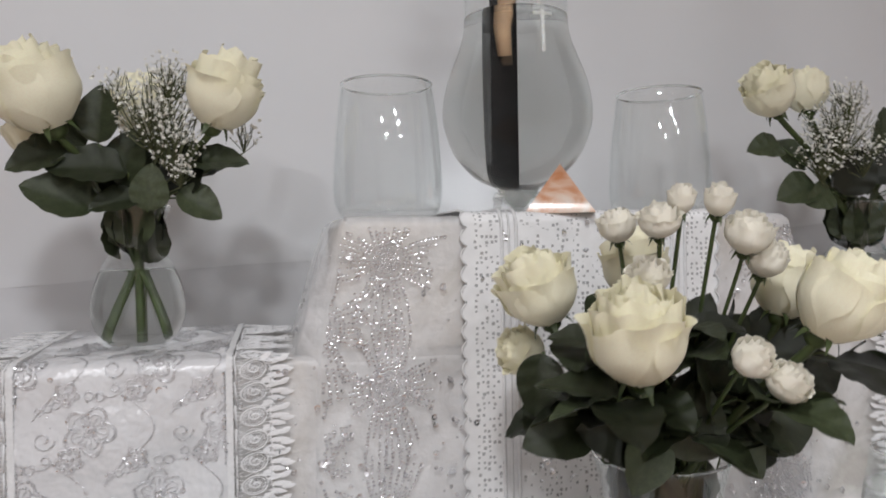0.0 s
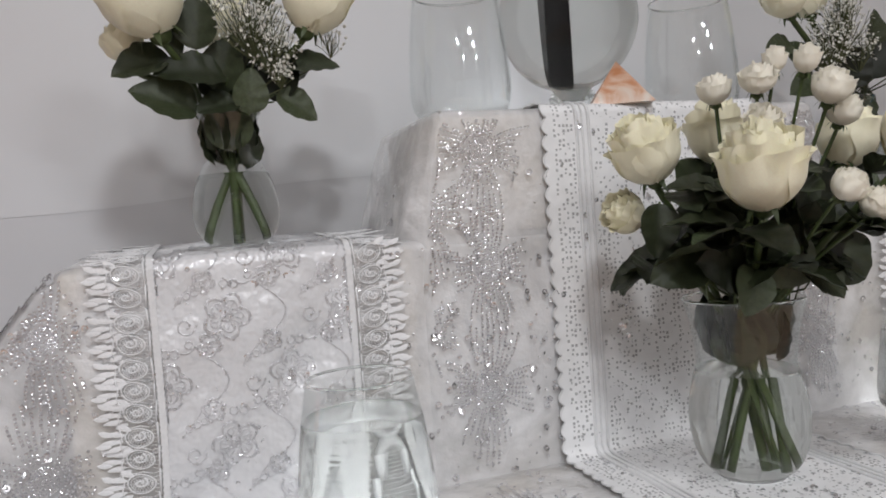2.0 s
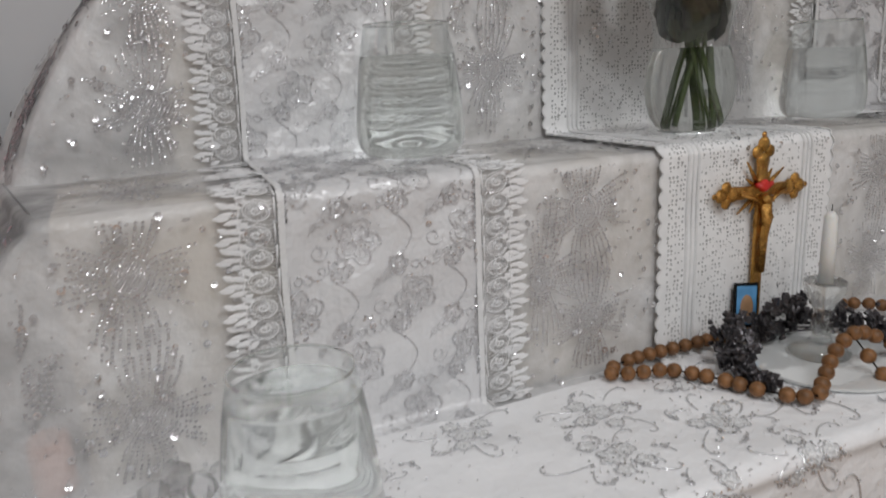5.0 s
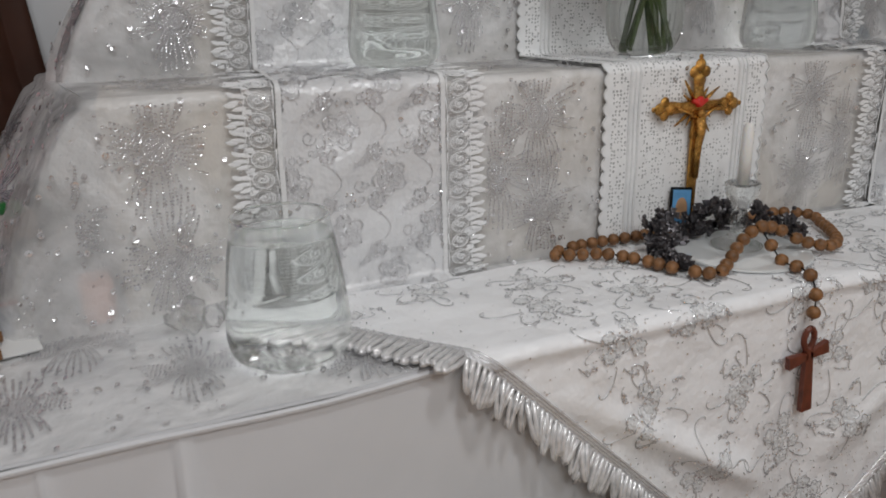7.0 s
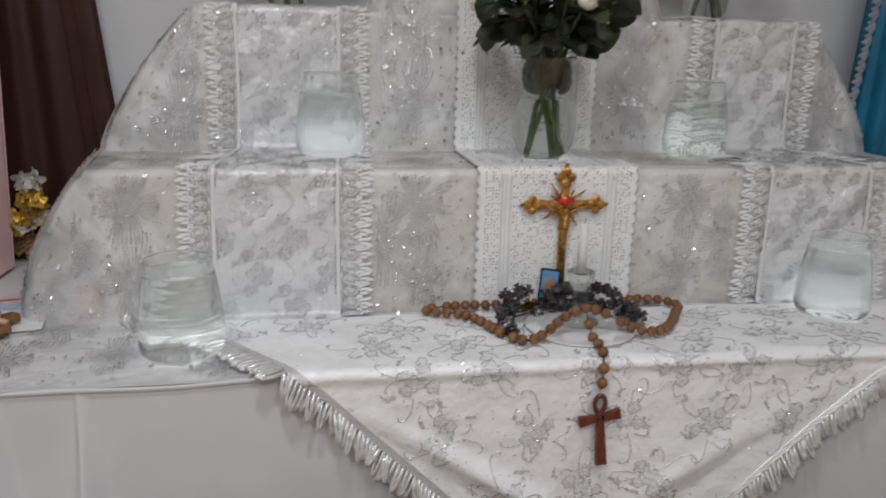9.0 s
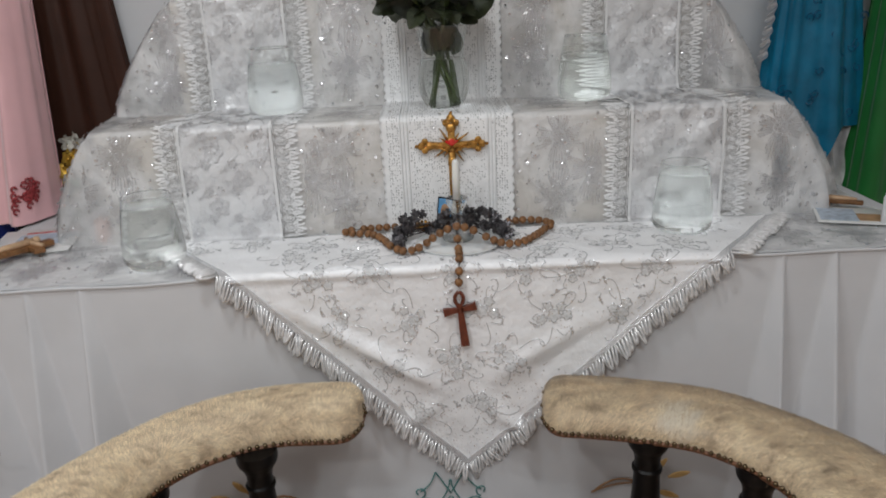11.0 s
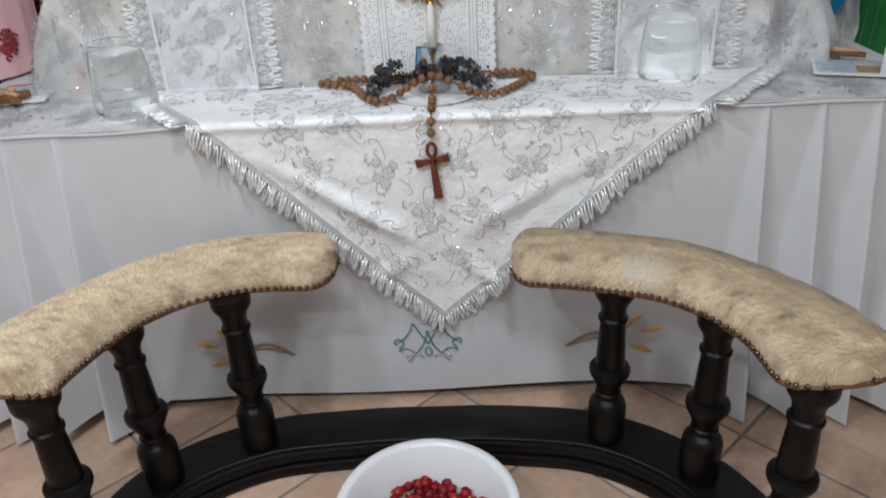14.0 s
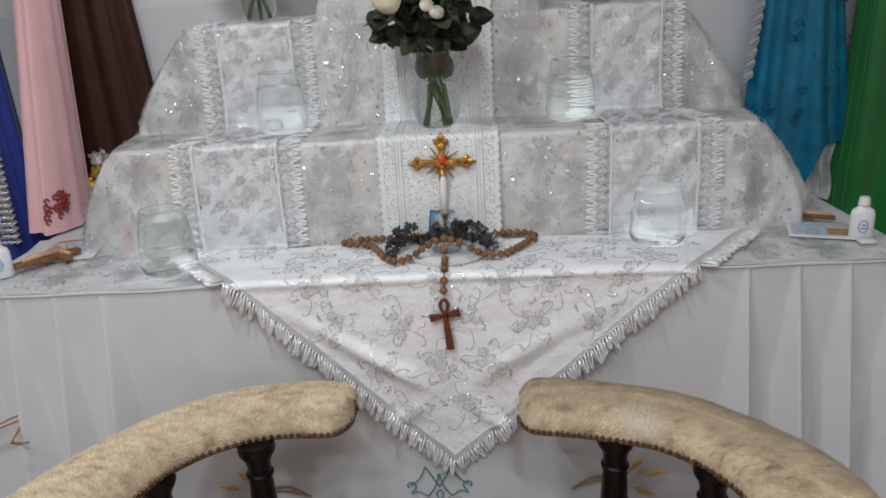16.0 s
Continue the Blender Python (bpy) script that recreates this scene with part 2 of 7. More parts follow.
EBONY = material("black_wood", (0.004, 0.0036, 0.0036), 0.5, vary=0.2, scale=60, spec=0.2)

# ---------------------------------------------------------------- mesh tools
def merge(*pieces):
    verts, faces = [], []
    for v, f in pieces:
        k = len(verts)
        verts += [tuple(p) for p in v]
        faces += [tuple(i + k for i in q) for q in f]
    return verts, faces


def lathe(profile, n=32, cx=0.0, cy=0.0):
    """A turned body from (radius, z) pairs, bottom to top."""
    verts, faces, rings = [], [], []
    for r, z in profile:
        if r < 1e-5:
            rings.append([len(verts)])
            verts.append((cx, cy, z))
        else:
            rings.append(list(range(len(verts), len(verts) + n)))
            verts += [(cx + r * math.cos(2 * math.pi * i / n), cy + r * math.sin(2 * math.pi * i / n), z) for i in range(n)]
    for a, b in zip(rings, rings[1:]):
        for i in range(n):
            j = (i + 1) % n
            if len(a) == 1 and len(b) > 1:
                faces.append((a[0], b[j], b[i]))
            elif len(b) == 1 and len(a) > 1:
                faces.append((a[i], a[j], b[0]))
            elif len(a) > 1:
                faces.append((a[i], a[j], b[j], b[i]))
    return verts, faces


def tube(points, radius, n=8, taper=1.0, cap=True):
    pts = [Vector(p) for p in points]
    verts, faces = [], []
    up = Vector((0.13, 0.37, 0.92)).normalized()
    last = len(pts) - 1
    for i, p in enumerate(pts):
        d = (pts[min(i + 1, last)] - pts[max(i - 1, 0)]).normalized()
        a = d.cross(up)
        if a.length < 0.05:
            a = d.cross(Vector((1, 0, 0)))
        a.normalize()
        b = a.cross(d)
        r = (radius(i / last) if callable(radius) else radius) * (1 + (taper - 1) * i / last)
        for k in range(n):
            w = 2 * math.pi * k / n
            verts.append(tuple(p + a * (r * math.cos(w)) + b * (r * math.sin(w))))
    for i in range(last):
        for k in range(n):
            j = (k + 1) % n
            faces.append((i * n + k, i * n + j, (i + 1) * n + j, (i + 1) * n + k))
    if cap:
        faces.append(tuple(range(n - 1, -1, -1)))
        faces.append(tuple(range(last * n, last * n + n)))
    return verts, faces


def ball(r, c=(0, 0, 0), n=12, m=8, sx=1, sy=1, sz=1):
    v, f = lathe([(r * math.sin(math.pi * i / m), -r * math.cos(math.pi * i / m)) for i in range(m + 1)], n)
    return [(x * sx + c[0], y * sy + c[1], z * sz + c[2]) for x, y, z in v], f


def block(x0, x1, y0, y1, z0, z1, bevel=0.004, seg=2):
    bm = bmesh.new()
    bmesh.ops.create_cube(bm, size=1)
    for v in bm.verts:
        v.co = ((x0 + x1) / 2 + v.co.x * (x1 - x0), (y0 + y1) / 2 + v.co.y * (y1 - y0), (z0 + z1) / 2 + v.co.z * (z1 - z0))
    if bevel:
        bmesh.ops.bevel(bm, geom=bm.edges[:], offset=bevel, segments=seg, affect="EDGES", profile=0.5)
    bm.verts.index_update()
    out = [tuple(v.co) for v in bm.verts], [tuple(v.index for v in f.verts) for f in bm.faces]
    bm.free()
    return out


def slab(outline, z0, z1, bevel=0.003):
    """A flat body from a plan outline."""
    bm = bmesh.new()
    f = bm.faces.new([bm.verts.new((x, y, z0)) for x, y in outline])
    g = bmesh.ops.extrude_face_region(bm, geom=[f])
    top = [e for e in g["geom"] if isinstance(e, bmesh.types.BMVert)]
    for v in top:
        v.co.z = z1
    bmesh.ops.recalc_face_normals(bm, faces=bm.faces[:])
    if bevel:
        edges = [e for e in bm.edges if abs(e.verts[0].co.z - e.verts[1].co.z) < 1e-6]
        bmesh.ops.bevel(bm, geom=edges, offset=bevel, segments=2, affect="EDGES", profile=0.5)
    bm.verts.index_update()
    out = [tuple(v.co) for v in bm.verts], [tuple(v.index for v in f.verts) for f in bm.faces]
    bm.free()
    return out


def sheet(fn, nu, nv):
    """A grid of fn(u, v), u and v from 0 to 1."""
    verts = [tuple(fn(i / nu, j / nv)) for j in range(nv + 1) for i in range(nu + 1)]
    w = nu + 1
    faces = [(j * w + i, j * w + i + 1, (j + 1) * w + i + 1, (j + 1) * w + i) for j in range(nv) for i in range(nu)]
    return verts, faces


def as_mesh(name, piece, mat, smooth=True, uv=None, sharp=None):
    me = bpy.data.meshes.new(name)
    me.from_pydata(piece[0], [], piece[1])
    me.materials.append(mat)
    me.polygons.foreach_set("use_smooth", [smooth] * len(me.polygons))
    if sharp is not None:
        me.set_sharp_from_angle(angle=radians(sharp))
    if uv is not None:
        layer = me.uv_layers.new(name="UVMap")
        ids = np.zeros(len(me.loops), dtype=np.int32)
        me.loops.foreach_get("vertex_index", ids)
        layer.data.foreach_set("uv", np.asarray(uv, dtype=np.float32)[ids].ravel())
    me.update()
    return me


def thing(name, at, label, category, group="", kind="", turn=0.0):
    ob = tagged(new(name), label, category, group, kind)
    ob.location = at
    ob.rotation_euler.z = radians(turn)
    ob.empty_display_size = 0.05
    return ob


def origin_of(ob):
    p = Vector((0, 0, 0))
    while ob:
        p += ob.location
        ob = ob.parent
    return p


def part(name, piece, mat, parent, label="", smooth=True, sharp=40, world=False, uv=None, at=None):
    """Links a piece, or a ready mesh, as one mesh object under a thing or a part."""
    if isinstance(piece, bpy.types.Mesh):
        me = piece
    else:
        if world:
            o = origin_of(parent)
            piece = [(p[0] - o.x, p[1] - o.y, p[2] - o.z) for p in piece[0]], piece[1]
        me = as_mesh(name, piece, mat, smooth, uv, sharp)
    ob = new(name, me)
    ob.parent = parent
    if at is not None:
        ob.matrix_basis = at
    if label:
        tagged(ob, label)
    return ob


def solo(name, piece, mat, label, category, kind="", smooth=True, sharp=40, uv=None, group=""):
    return tagged(new(name, as_mesh(name, piece, mat, smooth, uv, sharp)), label, category, group, kind)


def smoothstep(a, b, x):
    t = min(1.0, max(0.0, (x - a) / (b - a)))
    return t * t * (3 - 2 * t)

# ---------------------------------------------------------------- room
TABLE_Z, TIER1_Z, TIER2_Z, TOWER_Z = 0.76, 1.045, 1.338, 1.488
TILT2 = 0.008  # the middle step rises a little towards the wall
WALL_Y = 0.86
solo("wall_north", block(-3.2, 3.2, WALL_Y, WALL_Y + 0.15, 0, 2.7, 0), WALL_NORTH, "painted wall behind the altar, its shade put in as a greyer tone", "wall", "structure")
# These three walls and the ceiling are unseen, added to bounce the lamp light.
solo("wall_south", block(-3.2, 3.2, -4.45, -4.3, 0, 2.7, 0), WALL, "unseen plain white wall added to close the room", "wall", "structure")
solo("wall_west", block(-3.35, -3.2, -4.3, WALL_Y, 0, 2.7, 0), WALL, "unseen plain white wall added to close the room", "wall", "structure")
solo("wall_east", block(3.2, 3.35, -4.3, WALL_Y, 0, 2.7, 0), WALL, "unseen plain white wall added to close the room", "wall", "structure")
solo("ceiling", block(-3.35, 3.35, -4.45, WALL_Y + 0.15, 2.7, 2.8, 0), CEIL, "unseen plain white ceiling added over the room", "ceiling", "structure")
floor = solo("floor", block(-3.35, 3.35, -4.45, WALL_Y + 0.15, -0.1, -0.004, 0), GROUT, "terracotta tiled floor laid on the diagonal with dark joints", "floor", "structure")


def curtain_point(u, v):
    x = -3.1 + 6.2 * u
    # The hem stands in for the soft upper edge of the wall's shade.
    hem = 1.432 + 0.055 * (max(-1.0, min(0.6, x)) + 0.35) + 0.004 * math.sin(x * 11)
    z = hem + (2.68 - hem) * v
    k = smoothstep(0.0, 0.45, v)
    y = WALL_Y - 0.0008 - 0.022 * k + k * (0.010 * math.sin(x * 9 + 1.3 * math.sin(x * 2.3) + 0.8 * z) + 0.006 * math.sin(x * 23 + z * 1.7))
    return x, y, z


solo("white_curtain", sheet(curtain_point, 200, 30), CURTAIN, "white cloth backdrop hanging in soft folds before the wall", "curtain", sharp=None)

# ---------------------------------------------------------------- altar table, risers and cloths
table = thing("altar_table", (-0.04, 0.38, 0), "long table hidden under white altar cloths", "table")
part("tabletop", block(-1.18, 1.08, 0.034, 0.80, 0.725, 0.752, 0.004), COTTON, table, world=True)
for lx in (-1.12, 1.02):
    for ly in (0.07, 0.74):
        part("leg", block(lx - 0.025, lx + 0.025, ly - 0.025, ly + 0.025, 0, 0.725, 0.003), COTTON, table, world=True)


def riser(x0, x1, y0, z0, z1, y1=0.775, tilt=0.0):
    v, f = block(x0, x1, y0, y1, z0, z1, 0.004)
    v = [(x, y, z + tilt * (y - y0) / (y1 - y0) if z > (z0 + z1) / 2 else z) for x, y, z in v]
    solo("riser_box", (v, f), RISER, "pale cardboard riser box under the sheer altar cloth", "riser", group="altar risers")


riser(-0.86, 0.79, 0.281, 0.766, TIER1_Z - 0.006)
riser(-0.72, 0.67, 0.551, TIER1_Z - 0.006, TIER2_Z - 0.006, tilt=TILT2)
riser(-0.305, 0.25, 0.553, TIER2_Z + TILT2 - 0.006, TOWER_Z - 0.006)


def front(x):
    """How far the table's front edge draws back in the middle."""
    return 0.020 * (1 - smoothstep(0.42, 0.68, abs(x + 0.02)))


def skirt_fold(x, v=1.0):
    """How far the front drop of the table cloth stands out: flat in the middle, with crisp pleats towards both ends."""
    p = 0.0
    for c, w, h in ((-1.165, 0.045, 0.05), (-1.06, 0.05, 0.055), (-0.945, 0.045, 0.06), (-0.825, 0.06, 0.055), (0.70, 0.055, 0.05), (0.815, 0.05, 0.06), (0.93, 0.055, 0.055), (1.045, 0.05, 0.055)):
        d = (x - c) / (w * (0.12 + 0.88 * v)) * (-1 if c < 0 else 1)
        if -1.8 < d < 0.22:
            p = max(p, 2.5 * h * (1 - d / 0.22 if d > 0 else max(0, 1 - abs(d) / 1.8)))
    return p


def skirt_point(u, v):
    x = -1.205 + 2.31 * u
    d = v * v * (3 - 2 * v) * 0.5 + v * 0.5
    y = -0.001 + front(x) - skirt_fold(x, v) * (0.02 + 0.98 * v ** 0.9) - 0.004 * math.sin(x * 7 + 2 * v) * v
    z = TABLE_Z - 0.003 - v * (TABLE_Z - 0.033) + 0.006 * math.sin(x * 5) * v
    if abs(x + 0.05) > 0.72:
        z += 0.012 * math.sin(x * 26) * v - 0.01 * v
    return x + 0.03 * v * (u - 0.5), y, max(z, 0.006)


cloth = thing("tablecloth", (-0.04, 0.0, 0), "plain white tablecloth hanging to the floor, pleated at the sides", "tablecloth")
part("front_drop", sheet(skirt_point, 420, 24), SKIRT, cloth, world=True, sharp=None)
part("top_cloth", block(-1.2, 1.1, 0.022, 0.8, 0.7525, TABLE_Z, 0.003), SKIRT, cloth, world=True)
part("front_strip", sheet(lambda u, v: (-1.2 + 2.3 * u, front(-1.2 + 2.3 * u) - 0.0035 + 0.045 * v, TABLE_Z + 0.0030), 120, 3), SKIRT, cloth, world=True)
part("front_welt", tube([(-1.2 + 2.3 * i / 40, -0.003 + front(-1.2 + 2.3 * i / 40), TABLE_Z - 0.0012 + 0.001 * math.sin(i * 1.3)) for i in range(41)], 0.0035, 6), SKIRT, cloth, world=True)
for s in (-1, 1):
    xx = -1.204 if s < 0 else 1.104
    part("side_drop", sheet(lambda u, v: (xx + s * (0.02 + 0.02 * math.sin(u * 24)) * v, 0.0 + 0.8 * u, TABLE_Z - 0.003 - v * 0.73), 60, 10), SKIRT, cloth, world=True, sharp=None)


def flare(t):
    return 0.45 * t + 0.55 * t ** 3


class Drape:
    """A cloth over a box: a top and three hanging sides that flare out downwards."""

    def __init__(self, xl, xr, yf, yb, zt, zb, left, right, fold=0.010, spread=flare, tilt=0.0, back=0.0):
        self.spread, self.tilt, self.back = spread, tilt, back
        self.xl, self.xr, self.yf, self.yb, self.zt, self.zb = xl, xr, yf, yb, zt, zb
        self.left, self.right, self.fold = left, right, fold
        self.r = 0.012

    def side(self, s, t):
        """s from 0 (left side, back) by 1 (left corner) and 2 (right corner) to 3 (right side, back); t from 0 (top) to 1."""
        g, r, f = self.spread(t), self.r, self.fold
        z = self.zt - t * (self.zt - self.zb)
        lx, rx = self.xl - self.left * g, self.xr + self.right * g
        c = 0.02 + 0.05 * g
        w = f * t * (math.sin(s * 17) + 0.6 * math.sin(s * 41 + 1))
        if s < 1:
            lx -= self.back * (1 - s)
            y = self.yb + (self.yf - self.yb) * s
            e = smoothstep(0.86, 1.0, s)
            return lx + c * 0.4 * e * e + w, y, z
        if s > 2:
            rx += self.back * (s - 2)
            y = self.yf + (self.yb - self.yf) * (s - 2)
            e = smoothstep(0.86, 1.0, 3 - s)
            return rx - c * 0.4 * e * e - w, y, z
        q = s - 1
        x0, x1 = lx + c * 0.4, rx - c * 0.4
        x = x0 + (x1 - x0) * q
        crease = 0.5 + 0.35 * noise.noise(Vector((x * 16 + z * 7, z * 9, self.yf * 40))) + 0.25 * noise.noise(Vector((x * 41 - z * 19, z * 24, self.yf * 40)))
        e = max(0.0, 1 - min(q, 1 - q) / 0.13)
        return x, self.yf + 0.006 * crease * min(1.0, 6 * t) - 1.1 * f * e * t * (0.5 + 0.5 * math.sin(x * 70 + 5 * z + 1.5 * math.sin(x * 23))), z

    def mesh(self, nt=26):
        ss = [i / 24 for i in range(24)] + [1 + i / 150 for i in range(150)] + [2 + i / 24 for i in range(25)]
        rows = []
        r = self.r
        for k in range(4):
            a = k / 3 * math.pi / 2
            drop, inset = r * (1 - math.cos(a)), r * (1 - math.sin(a))
            row = []
            for s in ss:
                x, y, z = self.side(s, 0)
                if s <= 1:
                    x += inset
                if s >= 2:
                    x -= inset
                if 0.97 <= s <= 2.03:
                    y += inset
                row.append((x, y, z - drop))
            rows.append(row)
        h = self.zt - self.zb
        for j in range(1, nt + 1):
            t = r / h + (1 - r / h) * j / nt
            rows.append([self.side(s, t) for s in ss])
        w = len(ss)
        verts = [p for row in rows for p in row]
        faces = [(j * w + i, (j + 1) * w + i, (j + 1) * w + i + 1, j * w + i + 1) for j in range(len(rows) - 1) for i in range(w - 1)]
        top = sheet(lambda u, v: (self.xl + r - self.back * v + (self.xr - self.xl - 2 * r + 2 * self.back * v) * u, self.yf + r + (self.yb - self.yf - r) * v, self.zt + self.tilt * v + 0.001 * math.sin(9 * u) * math.sin(7 * v)), 40, 10)
        return merge((verts, faces), top)


DRAPE1 = Drape(-0.880, 0.815, 0.272, 0.79, TIER1_Z, TABLE_Z + 0.001, 0.135, 0.145, 0.014, lambda t: 1 - (1 - t) ** 1.7, 0.0, 0.085)
DRAPE2 = Drape(-0.725, 0.675, 0.540, 0.79, TIER2_Z, TIER1_Z - 0.002, 0.195, 0.175, 0.012, lambda t: 1 - (1 - t) ** 1.4, TILT2)
DRAPE3 = Drape(-0.312, 0.255, 0.5385, 0.79, TOWER_Z, TIER1_Z - 0.002, 0.050, 0.050, 0.004, lambda t: 2.65 * t if t < 0.34 else 0.9 + 0.15 * (t - 0.34))
sequin_cloth = thing("sequin_cloth", (-0.04, 0.27, TABLE_Z), "sheer white cloth with silver sequin bursts draped over the stepped altar", "tablecloth")
part("lower_drape", DRAPE1.mesh(), SHEER, sequin_cloth, world=True, sharp=None)
part("middle_drape", DRAPE2.mesh(), SHEER, sequin_cloth, world=True, sharp=None)
part("upper_drape", DRAPE3.mesh(16), SHEER, sequin_cloth, world=True, sharp=None)


def spread(u, v):
    x = -1.15 + 2.21 * u
    y = 0.002 + front(x) + 0.45 * v
    return x, y, TABLE_Z + 0.0042 + 0.0014 * smoothstep(0, 0.1, v) * math.sin(31 * u + 3 * v) * math.sin(9 * v + 5 * u)


part("table_spread", sheet(spread, 120, 20), SHEER, sequin_cloth, world=True, sharp=None)

# ---------------------------------------------------------------- curved rail with fur pads
SPINDLES = ((-0.437, -0.200), (-0.622, -0.311), (-0.697, -0.503), (0.358, -0.211), (0.531, -0.333), (0.619, -0.531))
RAIL_X = -0.042


def spline(points, n):
    """Catmull-Rom through plan points."""
    pts = [Vector(p) for p in points]
    pts = [pts[0] * 2 - pts[1]] + pts + [pts[-1] * 2 - pts[-2]]
    out = []
    for i in range(1, len(pts) - 2):
        a, b, c, d = pts[i - 1:i + 3]
        for k in range(n):
            t = k / n
            out.append(0.5 * ((2 * b) + (c - a) * t + (2 * a - 5 * b + 4 * c - d) * t * t + (3 * b - a - 3 * c + d) * t ** 3))
    return out + [pts[-2]]


def ribbon_outline(line, width, round_end=True):
    left, right = [], []
    for i, p in enumerate(line):
        d = (line[min(i + 1, len(line) - 1)] - line[max(i - 1, 0)]).normalized()
        n = Vector((-d.y, d.x))
        w = width(i / (len(line) - 1)) / 2
        left.append(p + n * w)
        right.append(p - n * w)
    return [tuple(p) for p in left + right[::-1]]


rail = thing("curved_rail", (RAIL_X, -0.3, 0), "black turned-wood curved rail with two fur-covered arm pads", "kneeler")
base_line = spline([(-0.705, -0.60), (-0.697, -0.49), (-0.622, -0.305), (-0.437, -0.19), (-0.22, -0.158), (-0.042, -0.152), (0.15, -0.16), (0.358, -0.20), (0.531, -0.327), (0.617, -0.515), (0.625, -0.62)], 8)
def rounded_end(t):
    return max(0.3, math.sqrt(1 - (max(0.0, abs(2 * t - 1) - 0.93) / 0.0735) ** 2))


part("base_board", slab(ribbon_outline(base_line, lambda t: (0.150 + 0.02 * abs(2 * t - 1)) * rounded_end(t)), 0.0, 0.030, 0.006), BLACKWOOD, rail, world=True, sharp=35)
part("base_moulding", slab(ribbon_outline(base_line, lambda t: (0.136 + 0.02 * abs(2 * t - 1)) * rounded_end(t)), 0.0305, 0.062, 0.010), BLACKWOOD, rail, world=True, sharp=35)
inner_edge = []
for k, p in enumerate(base_line[5:-5]):
    d = (base_line[k + 6] - base_line[k + 4]).normalized()
    inner_edge.append(p + Vector((d.y, -d.x)) * 0.056)
part("inner_bead", tube([(p.x, p.y, 0.0635) for p in inner_edge], 0.0055, 8), BLACKWOOD, rail, world=True, sharp=None)
for sx, sy in (SPINDLES[2], SPINDLES[5]):
    part("end_step", block(sx - 0.048, sx + 0.048, sy - 0.062, sy - 0.040, 0.0622, 0.076, 0.004), BLACKWOOD, rail, world=True)

spindle_profile = [(0, 0.0), (0.038, 0.0), (0.041, 0.012), (0.0415, 0.09), (0.039, 0.104), (0.031, 0.114), (0.024, 0.119), (0.0235, 0.124), (0.028, 0.127), (0.028, 0.132), (0.0235, 0.135), (0.025, 0.142),
                   (0.034, 0.165), (0.0425, 0.182), (0.0435, 0.186), (0.0435, 0.196), (0.041, 0.200), (0.031, 0.203), (0.0315, 0.207), (0.027, 0.300), (0.026, 0.316), (0.0305, 0.319), (0.031, 0.325), (0.0265, 0.329),
                   (0.026, 0.345), (0.030, 0.362), (0.040, 0.378), (0.042, 0.386), (0.042, 0.405), (0, 0.405)]
spindle_mesh = as_mesh("spindle", lathe(spindle_profile, 28), BLACKWOOD, True, None, 35)
for sx, sy in SPINDLES:
    part("spindle", spindle_mesh, None, rail, at=Matrix.Translation((sx - RAIL_X, sy + 0.3, 0.062)))


FUR_SKIN = material("fur_skin", (0.62, 0.49, 0.33), 0.9, vary=0.15, scale=40)
LEATHER = material("brown_leather", (0.16, 0.07, 0.035), 0.5, vary=0.2, scale=80, bump=0.2, bump_scale=300)
STUD = material("aged_brass", (0.17, 0.125, 0.075), 0.38, metal=1.0, vary=0.3, scale=100)


